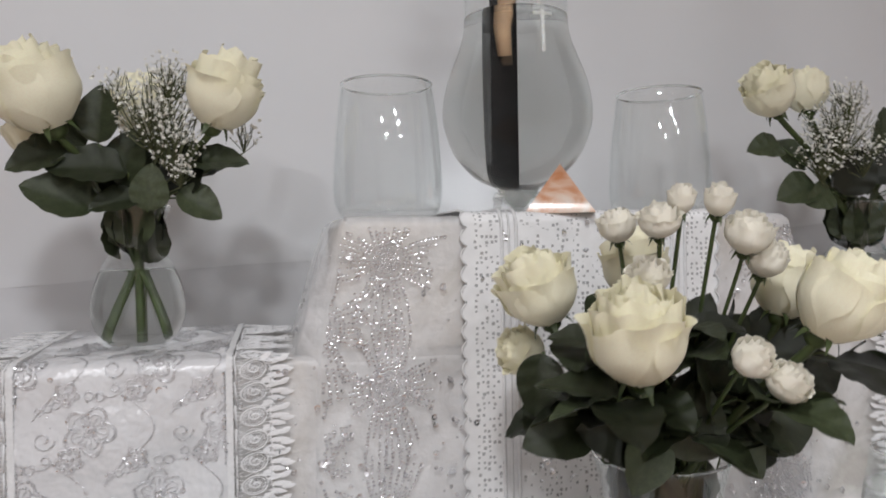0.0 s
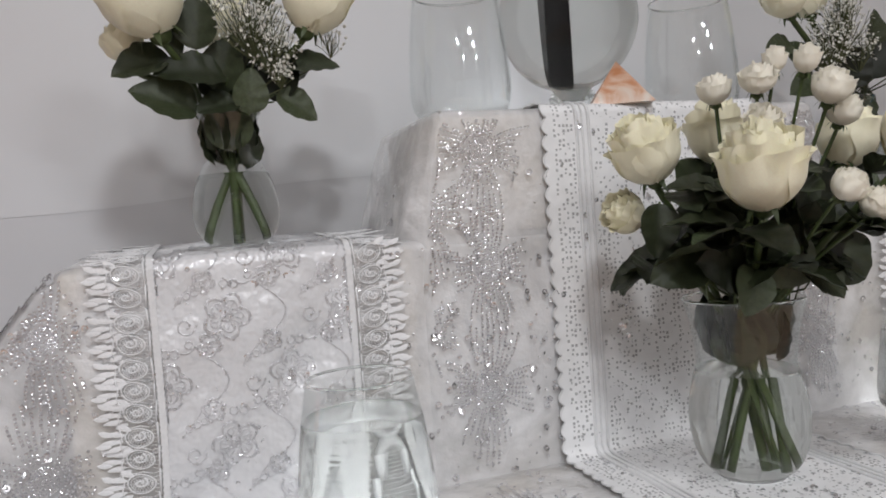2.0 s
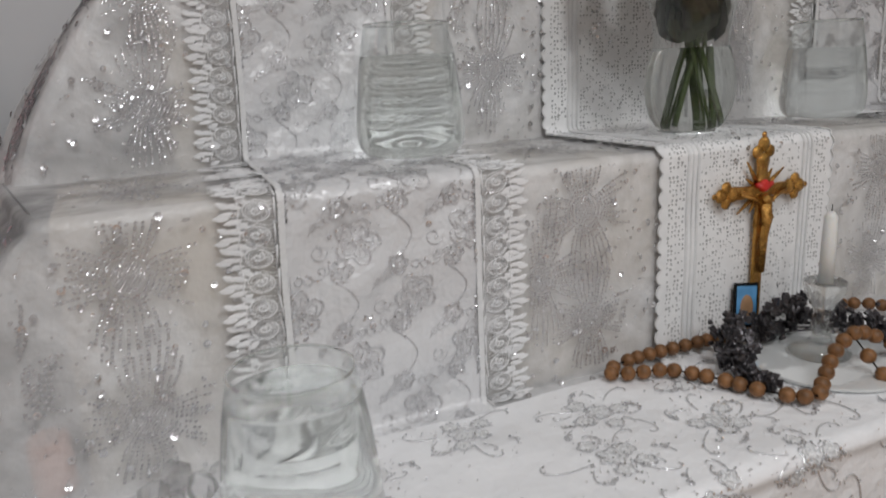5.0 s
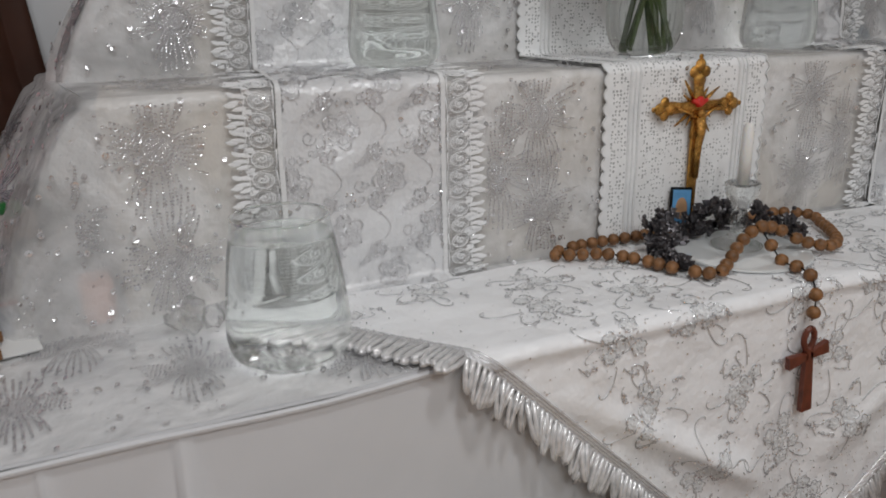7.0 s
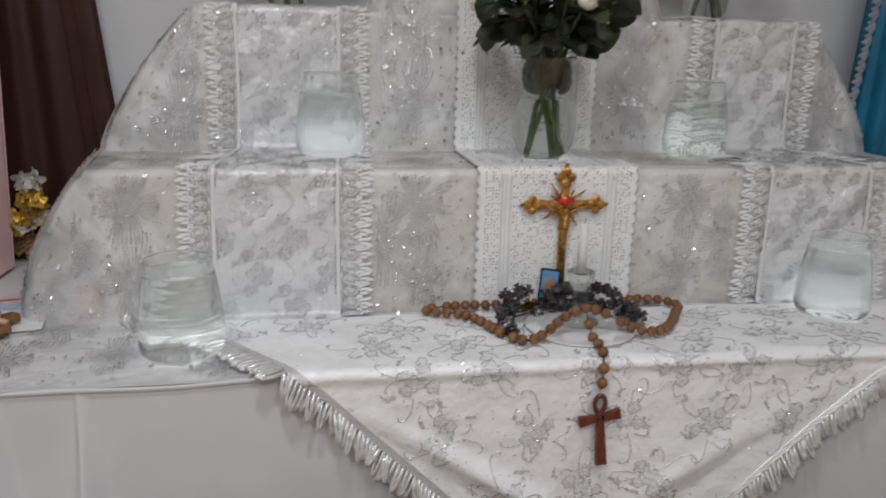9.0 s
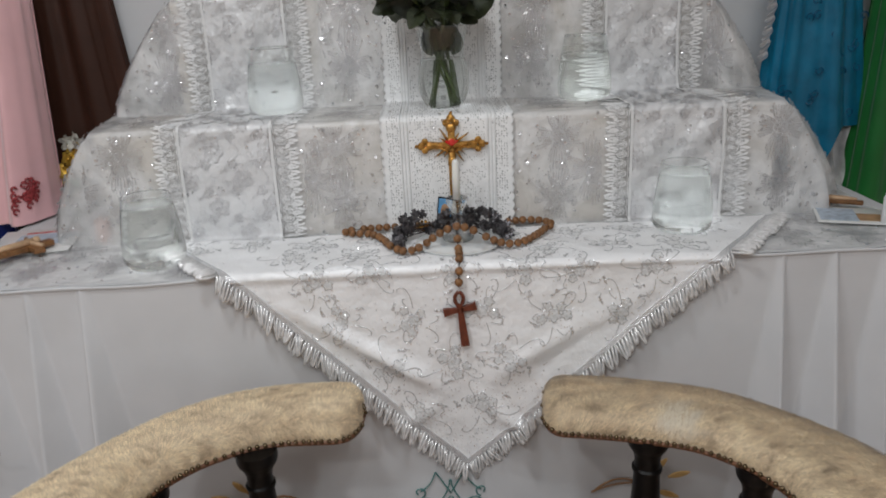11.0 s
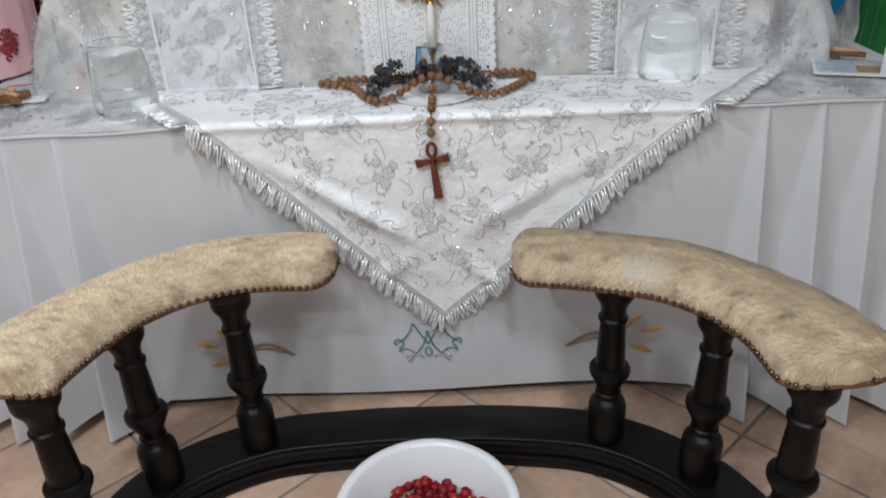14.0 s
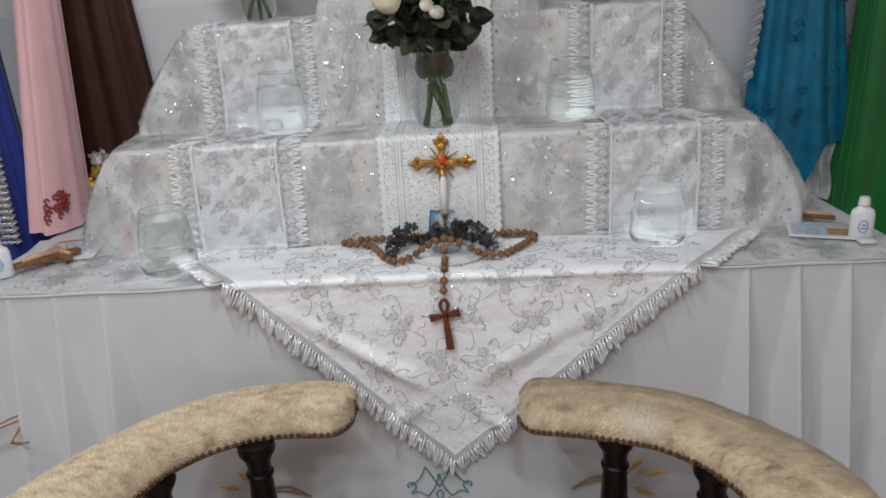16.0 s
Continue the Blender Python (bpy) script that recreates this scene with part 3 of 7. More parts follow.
def fur_material():
    m = bpy.data.materials.new("cowhide_fur")
    m.use_nodes = True
    t = m.node_tree
    b = t.nodes["Principled BSDF"]
    b.inputs["Roughness"].default_value = 0.55
    b.inputs["Sheen Weight"].default_value = 0.25
    co = t.nodes.new("ShaderNodeTexCoord")
    mapping = t.nodes.new("ShaderNodeMapping")
    mapping.inputs["Scale"].default_value = (17, 34, 17)
    mapping.inputs["Rotation"].default_value = (0, 0, 0.5)
    t.links.new(co.outputs["Object"], mapping.inputs[0])
    n1 = t.nodes.new("ShaderNodeTexNoise")
    n1.inputs["Scale"].default_value, n1.inputs["Detail"].default_value = 1.3, 6
    t.links.new(mapping.outputs[0], n1.inputs["Vector"])
    ramp = t.nodes.new("ShaderNodeValToRGB")
    e = ramp.color_ramp.elements
    e[0].position, e[0].color = 0.28, (0.42, 0.315, 0.21, 1)
    e[1].position, e[1].color = 0.64, (0.85, 0.70, 0.48, 1)
    mid = ramp.color_ramp.elements.new(0.41)
    mid.color = (0.68, 0.535, 0.36, 1)
    t.links.new(n1.outputs[0], ramp.inputs[0])
    geo = t.nodes.new("ShaderNodeNewGeometry")
    r = t.nodes.new("ShaderNodeMapRange")
    r.inputs[3].default_value, r.inputs[4].default_value = 0.68, 1.34
    t.links.new(geo.outputs["Random Per Island"], r.inputs[0])
    mul = t.nodes.new("ShaderNodeVectorMath")
    mul.operation = "SCALE"
    t.links.new(ramp.outputs[0], mul.inputs[0])
    t.links.new(r.outputs[0], mul.inputs["Scale"])
    # one white blaze in the hide
    far = t.nodes.new("ShaderNodeVectorMath")
    far.operation = "DISTANCE"
    far.inputs[1].default_value = Vector((0.395, -0.255, 0.535)) - rail.location
    t.links.new(co.outputs["Object"], far.inputs[0])
    edge = t.nodes.new("ShaderNodeMath")
    edge.operation = "MULTIPLY_ADD"
    edge.inputs[1].default_value = 0.09
    t.links.new(n1.outputs[0], edge.inputs[0])
    t.links.new(far.outputs["Value"], edge.inputs[2])
    blaze = t.nodes.new("ShaderNodeMapRange")
    blaze.inputs[1].default_value, blaze.inputs[2].default_value, blaze.inputs[3].default_value, blaze.inputs[4].default_value = 0.068, 0.105, 0.75, 0
    t.links.new(edge.outputs[0], blaze.inputs[0])
    white = t.nodes.new("ShaderNodeMix")
    white.data_type = "RGBA"
    white.inputs[7].default_value = (0.86, 0.79, 0.66, 1)
    t.links.new(blaze.outputs[0], white.inputs[0])
    t.links.new(mul.outputs[0], white.inputs[6])
    t.links.new(white.outputs[2], b.inputs["Base Color"])
    return m


FUR = fur_material()
PAD_Z = 0.470


class Pad:
    """A padded arm: a domed body along a plan curve, rounded at both ends."""

    def __init__(self, points):
        self.line = spline(points, 10)
        self.n = len(self.line) - 1

    def at(self, t, a):
        """t along the arm; a round the section, from 0 (outer bottom edge) over the top to 1 (inner bottom edge)."""
        f = min(max(t, 0), 1) * self.n
        i = min(int(f), self.n - 1)
        p = self.line[i].lerp(self.line[i + 1], f - i)
        d = (self.line[min(i + 2, self.n)] - self.line[max(i - 1, 0)]).normalized()
        n = Vector((-d.y, d.x))
        e = min(t / 0.10, 1)
        f2 = min((1 - t) / 0.06, 1)
        k = math.sqrt(max(0, 1 - (1 - e) ** 2.6)) * math.sqrt(max(0, 1 - (1 - f2) ** 2.6))
        half = (0.077 + 0.025 * smoothstep(0.55, 0.95, t)) * k
        w = math.pi * a
        lift = 0.068 * (0.55 + 0.45 * k)
        c = math.cos(w)
        x = half * math.copysign(abs(c) ** 0.75, c)
        z = PAD_Z + lift * math.sin(w) ** 0.62 if math.sin(w) > 1e-6 else PAD_Z
        q = p + n * x
        return Vector((q.x, q.y, z))


def fur_pad(points, seed):
    pad = Pad(points)
    rng = random.Random(seed)
    top = sheet(lambda u, v: pad.at(u, v), 90, 20)
    bottom = sheet(lambda u, v: pad.at(u, 0.0).lerp(pad.at(u, 1.0), v), 90, 4)
    body = part("arm_pad", merge(top, bottom), FUR_SKIN, rail, "arm pad covered in cream and brown cowhide fur", world=True, sharp=None)
    verts, faces = [], []
    for k in range(66000):
        t, a = rng.uniform(0.002, 0.998), rng.uniform(0.0, 1.0)
        p = pad.at(t, a)
        tt = pad.at(min(t + 0.01, 1), a) - pad.at(max(t - 0.01, 0), a)
        ta = pad.at(t, min(a + 0.02, 1)) - pad.at(t, max(a - 0.02, 0))
        if tt.length < 1e-6 or ta.length < 1e-6:
            continue
        tt.normalize()
        ta.normalize()
        nn = tt.cross(ta)
        if nn.z < 0 and a > 0.04 and a < 0.96:
            nn = -nn
        if a <= 0.04 or a >= 0.96:
            nn = Vector((p.x, p.y, 0)) * 0 + (ta if a > 0.5 else -ta)
            nn.z = 0
        swirl = 0.9 * noise.noise(p * 9) + 0.75 * noise.noise(p * 47) + 0.30 * rng.uniform(-1, 1)
        down = ta * max(-1.0, min(1.0, (a - 0.17) * 7 + 0.5 * noise.noise(p * 15)))
        lay = (down * 0.9 - tt * 0.45 + tt * swirl).normalized()
        length = rng.uniform(0.008, 0.017)
        d = (lay * 0.9 + nn * rng.uniform(0.12, 0.42)).normalized()
        side = d.cross(nn).normalized() * 0.00040
        tip = p + d * length - nn * 0.001
        midp = p + d * length * 0.5 + nn * 0.0016
        i = len(verts)
        verts += [tuple(p - side - nn * 0.001), tuple(p + side - nn * 0.001), tuple(midp + side * 0.8), tuple(midp - side * 0.8), tuple(tip)]
        faces += [(i, i + 1, i + 2, i + 3), (i + 3, i + 2, i + 4)]
    tagged(part("fur", (verts, faces), FUR, body, world=True, sharp=None), kind="stuff")
    edge = [pad.at(0.004 + 0.992 * i / 120, 1.0) for i in range(121)]
    edge = [pad.at(0.004, 0.0)] + edge + [pad.at(0.996, 0.0)] + [pad.at(0.996 - 0.992 * i / 120, 0.0) for i in range(121)]
    part("leather_trim", tube([(p.x, p.y, PAD_Z - 0.003) for p in edge], 0.0052, 6), LEATHER, rail, "brown leather welt", world=True, sharp=None)
    studs, run = [], 0.0
    for p, q in zip(edge, edge[1:]):
        run += (q - p).length
        if run > 0.0112:
            run = 0.0
            out = Vector((q.x - p.x, q.y - p.y, 0)).normalized()
            out = Vector((out.y, -out.x, 0))
            for sgn in (1, -1):
                c = q + out * 0.0045 * sgn
                studs.append(ball(0.0051, (c.x, c.y, PAD_Z + 0.0035), 6, 4))
    tagged(part("nail_trim", merge(*studs), STUD, rail, "row of aged brass upholstery nails", world=True, sharp=None), kind="stuff")


fur_pad([(-0.226, -0.116), (-0.30, -0.112), (-0.395, -0.112), (-0.495, -0.138), (-0.590, -0.198), (-0.665, -0.285), (-0.715, -0.375), (-0.748, -0.455), (-0.760, -0.512)], 3)
fur_pad([(0.158, -0.124), (0.235, -0.136), (0.342, -0.163), (0.465, -0.210), (0.552, -0.285), (0.615, -0.372), (0.648, -0.450), (0.664, -0.555)], 4)

# ---------------------------------------------------------------- glassware
def vessel(owner, wall, base, thick, level=0.0, name="glass_body", label="still clear water"):
    """A thin glass vessel over a thick clear base; the water in it is a clear body up to the level."""
    wall = wall[:1] + [tuple(p) for p in spline(wall[1:], 4)]
    rim_r, rim_z = wall[-1]
    outer = [(0, 0)] + [(r, max(z - 0.003, 0)) if z < 0.004 else (r, z) for r, z in wall if r > 0]
    fill = max(level, base)
    a = [p for p in outer if p[1] < fill][-1]
    b = [p for p in outer if p[1] >= fill][0]
    r = a[0] + (b[0] - a[0]) * (fill - a[1]) / (b[1] - a[1])
    low = [p for p in outer if p[1] < fill - 0.0003]
    if level <= base:
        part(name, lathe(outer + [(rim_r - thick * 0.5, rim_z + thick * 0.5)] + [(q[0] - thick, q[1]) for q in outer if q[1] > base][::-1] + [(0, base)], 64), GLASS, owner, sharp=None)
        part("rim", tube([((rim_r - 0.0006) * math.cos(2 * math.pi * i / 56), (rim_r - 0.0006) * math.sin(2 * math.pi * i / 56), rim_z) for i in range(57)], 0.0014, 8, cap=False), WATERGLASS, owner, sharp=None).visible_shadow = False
        return
    body = part("water", lathe(low + [(r, fill), (r - thick, fill + 0.0008), (r - 2.5 * thick, fill), (r * 0.85, fill - 0.0004), (0, fill - 0.0006)], 64), WATERGLASS, owner, label, sharp=55)
    body.visible_shadow = False
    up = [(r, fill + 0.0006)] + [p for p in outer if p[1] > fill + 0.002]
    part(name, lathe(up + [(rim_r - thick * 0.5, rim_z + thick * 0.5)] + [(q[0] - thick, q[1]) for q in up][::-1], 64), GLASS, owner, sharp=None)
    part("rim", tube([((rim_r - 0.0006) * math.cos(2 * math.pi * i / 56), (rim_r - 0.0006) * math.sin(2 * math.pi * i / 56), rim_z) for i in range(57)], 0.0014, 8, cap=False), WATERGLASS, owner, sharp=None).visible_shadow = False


def tumbler(level):
    g = thing("water_glass", (0, 0, 0), "clear stemless tapered glass " + ("filled with water" if level > 0.025 else "standing empty on the top step"), "glass", "water glasses")
    wall = [(0.0, 0.0022), (0.051, 0.0022), (0.0610, 0.005), (0.0665, 0.013), (0.0690, 0.028), (0.0686, 0.042), (0.0655, 0.075), (0.0605, 0.115), (0.0525, 0.160)]
    if level == 0:
        wall = [(0.0, 0.0022), (0.049, 0.0022), (0.0585, 0.005), (0.0635, 0.013), (0.0660, 0.028), (0.0660, 0.042), (0.0642, 0.075), (0.0607, 0.115), (0.0550, 0.160)]
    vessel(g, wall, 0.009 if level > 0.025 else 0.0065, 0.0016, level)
    return g


for gx, gy, gz, level in ((-0.692, 0.110, TABLE_Z + 0.008, 0.140), (0.531, 0.172, TABLE_Z + 0.010, 0.138), (-0.443, 0.425, TIER1_Z + 0.009, 0.122), (0.352, 0.452, TIER1_Z + 0.003, 0.116),
                          (-0.240, 0.626, TOWER_Z + 0.002, 0.0), (0.124, 0.632, TOWER_Z + 0.002, 0.0)):
    tumbler(level).location = (gx, gy, gz)


# ---------------------------------------------------------------- basin
basin = thing("basin", (-0.036, -0.463, 0.0), "round white plastic basin holding water on the tiled floor", "basin")
prof = [(0, 0.0), (0.120, 0.0), (0.130, 0.004), (0.150, 0.06), (0.166, 0.118), (0.168, 0.124), (0.180, 0.126), (0.183, 0.130), (0.181, 0.134), (0.166, 0.134), (0.161, 0.128), (0.146, 0.06), (0.127, 0.012), (0.118, 0.006), (0, 0.006)]
part("bowl", lathe(prof, 72), ENAMEL, basin, sharp=None)
part("water", lathe([(0.1425, 0.053), (0.141, 0.052), (0, 0.052)], 64), GLASS, basin, "clear water", sharp=35)

# ---------------------------------------------------------------- mapped cloth surfaces
class Steps:
    """A strip of cloth that follows the steps; fabric places are (x, s), s running from the back of the top step to the front."""

    def __init__(self, pts):
        self.pts = [Vector((0, y, z)) for y, z in pts]
        self.cum = [0.0]
        for a, b in zip(self.pts, self.pts[1:]):
            self.cum.append(self.cum[-1] + (b - a).length)
        self.length = self.cum[-1]
        self.wave = 0.0

    def place(self, x, s, lift=0.0):
        s = min(max(s, 0.0), self.length)
        i = 0
        while i < len(self.pts) - 2 and self.cum[i + 1] < s:
            i += 1
        a, b = self.pts[i], self.pts[i + 1]
        d = (b - a).normalized()
        n = Vector((0, d.z, -d.y))
        if self.wave:
            edge = min(s - self.cum[i], self.cum[i + 1] - s)
            lift += self.wave * min(1.0, edge / 0.03) * (math.sin(s * 46 + x * 31) * math.sin(x * 24 - s * 9 + 1) + 0.4 * math.sin(x * 70 + s * 55))
        p = a + d * (s - self.cum[i]) + n * lift
        return Vector((x, p.y, p.z)), n


def step_profile(top_z, front, o, bottom, tilt=0.0):
    t1 = TIER1_Z + o
    f2, f1 = front - o, 0.272 - o
    z = top_z + o
    return Steps([(0.775, z + tilt), (front + 0.010, z), (front + 0.002 - o * 0.3, z - 0.003), (f2, z - 0.012), (f2, t1 + 0.010), (f2 - 0.004, t1 + 0.003), (f2 - 0.012, t1), (0.282, t1),
                  (0.274 - o * 0.3, t1 - 0.003), (f1, t1 - 0.012), (f1, bottom), (f1 - 0.004, bottom - 0.005), (f1 - 0.026, bottom - 0.0065)])


def strip_mesh(steps, left, right, nu, ds=0.006, wave=0.0):
    rows = [i * steps.length / int(steps.length / ds) for i in range(int(steps.length / ds) + 1)]
    verts, uv = [], []
    for s in rows:
        x0, x1 = left(s), right(s)
        for i in range(nu + 1):
            x = x0 + (x1 - x0) * i / nu
            p, n = steps.place(x, s, wave * math.sin(s * 40 + x * 9) * math.sin(x * 23 + 1))
            verts.append(tuple(p))
            uv.append((x, s))
    w = nu + 1
    faces = [(j * w + i, (j + 1) * w + i, (j + 1) * w + i + 1, j * w + i + 1) for j in range(len(rows) - 1) for i in range(nu)]
    return (verts, faces), uv


def stitched(lines, width, place, lift):
    """Thread ribbons along fabric lines, laid on the cloth by place(u, v, lift)."""
    verts, faces = [], []
    for line in lines:
        k = len(line)
        if k < 2:
            continue
        base = len(verts)
        for i, (u, v) in enumerate(line):
            u0, v0 = line[max(i - 1, 0)]
            u1, v1 = line[min(i + 1, k - 1)]
            dx, dy = u1 - u0, v1 - v0
            l = math.hypot(dx, dy) or 1.0
            nx, ny = -dy / l * width / 2, dx / l * width / 2
            verts += [tuple(place(u + nx, v + ny, lift)), tuple(place(u, v, lift + width * 0.45)), tuple(place(u - nx, v - ny, lift))]
        for i in range(k - 1):
            a = base + 3 * i
            faces += [(a, a + 3, a + 4, a + 1), (a + 1, a + 4, a + 5, a + 2)]
    return verts, faces


def turned(lines, c, r, rot):
    ca, sa = math.cos(rot), math.sin(rot)
    return [[(c[0] + r * (x * ca - y * sa), c[1] + r * (x * sa + y * ca)) for x, y in l] for l in lines]


def blossom(c, r, rot):
    def lobes(k, n=50):
        return [(k * (0.66 + 0.34 * abs(math.cos(2.5 * w))) * math.cos(w), k * (0.66 + 0.34 * abs(math.cos(2.5 * w))) * math.sin(w)) for w in (2 * math.pi * i / n for i in range(n + 1))]
    eye = [(0.30 * (1 - i / 26) * math.cos(i * 0.75), 0.30 * (1 - i / 26) * math.sin(i * 0.75)) for i in range(26)]
    hatch = [[(0.34 * math.cos(w), 0.34 * math.sin(w)), (0.62 * math.cos(w + 0.12), 0.62 * math.sin(w + 0.12))] for w in (2 * math.pi * i / 15 for i in range(15))]
    return turned([lobes(1.0), lobes(0.93), lobes(0.70), eye, turned([eye], (0, 0), 0.7, 1.0)[0]] + hatch, c, r, rot)


def sprig(c, r, rot, rng):
    stem = [(-1 + 2 * i / 12, 0.35 * math.sin(i / 12 * 3.0)) for i in range(13)]
    out = [stem]
    for i in (1, 4, 7, 10, 12):
        x, y = stem[i]
        w0 = rng.uniform(0, 6.28)
        q = rng.uniform(0.14, 0.24)
        cx, cy = x + 0.2 * math.cos(w0), y + 0.2 * math.sin(w0)
        out.append([(cx + q * math.cos(w), cy + q * math.sin(w)) for w in (2 * math.pi * k / 9 for k in range(10))])
    return turned(out, c, r, rot)


# ---------------------------------------------------------------- satin runners with guipure borders
def lace_motif():
    """One repeat of the guipure border: a netted paisley with a curl in it, a ground of thin bars, and small leaves along the rim."""
    pieces = []

    def cord(line, w):
        pieces.append(tube([(x, y, 0.0003) for x, y in line], w, 4))

    def leaf(x, y, l, w, half):
        ca, sa = math.cos(w), math.sin(w)
        v, f = [], []
        for i in range(7):
            t = i / 6
            h = half * math.sin(math.pi * min(1, t * 0.96 + 0.03)) ** 0.8
            for side, zz in ((-1, 0.0002), (0, 0.0007), (1, 0.0002)):
                v.append((x + l * t * ca - h * side * sa, y + l * t * sa + h * side * ca, zz))
        for i in range(6):
            for j in range(2):
                a = i * 3 + j
                f.append((a, a + 3, a + 4, a + 1))
        pieces.append((v, f))

    def drop(k, n=22):
        out = []
        for i in range(n + 1):
            w = 2 * math.pi * i / n
            r = k * (1 + 0.35 * max(0.0, math.cos(w - 0.9)) ** 3)
            out.append((0.0135 + r * math.cos(w), -0.001 + r * math.sin(w)))
        return out
    cord(drop(0.0098), 0.0008)
    cord(drop(0.0078), 0.0004)
    for k in range(-3, 4):
        h = math.sqrt(max(0.0, 0.0076 ** 2 - (0.0022 * k) ** 2))
        cord([(0.0135 + 0.0022 * k - h * 0.35, -0.001 - h * 0.94), (0.0135 + 0.0022 * k + h * 0.35, -0.001 + h * 0.94)], 0.00028)
        cord([(0.0135 + 0.0022 * k + h * 0.35, -0.001 - h * 0.94), (0.0135 + 0.0022 * k - h * 0.35, -0.001 + h * 0.94)], 0.00028)
    cord([(0.0150 + 0.0058 * (1 - i / 17) * math.cos(i * 0.55 + 2), 0.001 + 0.0058 * (1 - i / 17) * math.sin(i * 0.55 + 2)) for i in range(16)], 0.0010)
    cord([(0.0, -0.0145), (0.0, 0.0145)], 0.0009)
    for k in range(6):
        cord([(0.0, -0.012 + 0.0048 * k), (0.005, -0.010 + 0.0040 * k)], 0.00032)
        cord([(0.022, -0.012 + 0.0046 * k), (0.032, -0.012 + 0.0046 * k)], 0.00032)
    cord([(0.006, 0.0105), (0.013, 0.0135), (0.022, 0.0120), (0.029, 0.0140)], 0.0006)
    cord([(0.027, -0.0145), (0.0285, -0.005), (0.027, 0.004), (0.0285, 0.0145)], 0.0006)
    for x, y, l, w in ((0.020, 0.009, 0.013, 0.75), (0.024, 0.005, 0.015, 0.35), (0.026, -0.001, 0.017, 0.05), (0.025, -0.007, 0.015, -0.25), (0.034, 0.006, 0.012, 0.65), (0.035, -0.005, 0.012, 0.15), (0.021, -0.011, 0.011, -0.55)):
        leaf(x, y, l, w, 0.0031)
    v, f = merge(*pieces)
    return [(1.28 * x, 0.92 * y, z) for x, y, z in v], f


motif_mesh = as_mesh("lace_motif", lace_motif(), GUIPURE, True, None, None)
motif_flip = as_mesh("lace_motif", ([(-x, y, z) for x, y, z in lace_motif()[0]], [tuple(reversed(q)) for q in lace_motif()[1]]), GUIPURE, True, None, None)


def ring_line(c, r, n=9):
    return [(c[0] + r * math.cos(2 * math.pi * k / n), c[1] + r * math.sin(2 * math.pi * k / n)) for k in range(n + 1)]


def runner_flower(c, rng):
    """One repeat of the runner's embroidery: a large flower, a bowed vine with small flowers, a sprig and a chain of rings."""
    x, s = c
    out = blossom(c, 0.0255, rng.uniform(0, 6))
    out.append(ring_line((x, s - 0.035), 0.0045))
    out += blossom((x + 0.046, s - 0.040), 0.0135, rng.uniform(0, 6))[:4]
    out.append([(x + 0.040 + 0.022 * math.sin(2.9 * t), s - 0.028 + 0.050 * t) for t in (k / 14 for k in range(15))])
    out += blossom((x + 0.044, s + 0.030), 0.0125, rng.uniform(0, 6))[:4]
    for k in range(4):
        out.append(ring_line((x - 0.046 + 0.008 * k, s - 0.022 - 0.003 * k), 0.0038, 7))
    out.append([(x - 0.052 + 0.010 * k / 3, s - 0.014 - 0.004 * k) for k in range(8)])
    out.append([(x - 0.042 + 0.011 * (1 - k / 20) * math.cos(0.5 * k), s + 0.006 + 0.011 * (1 - k / 20) * math.sin(0.5 * k)) for k in range(16)])
    out.append([(x - 0.056 + 0.034 * t, s + 0.030 + 0.005 * math.sin(5 * t)) for t in (k / 9 for k in range(10))])
    for k, r in enumerate((0.0048, 0.0040, 0.0052)):
        out.append(ring_line((x - 0.055 + 0.015 * k, s + 0.034 - 0.008 * (k % 2)), r, 8))
    return out


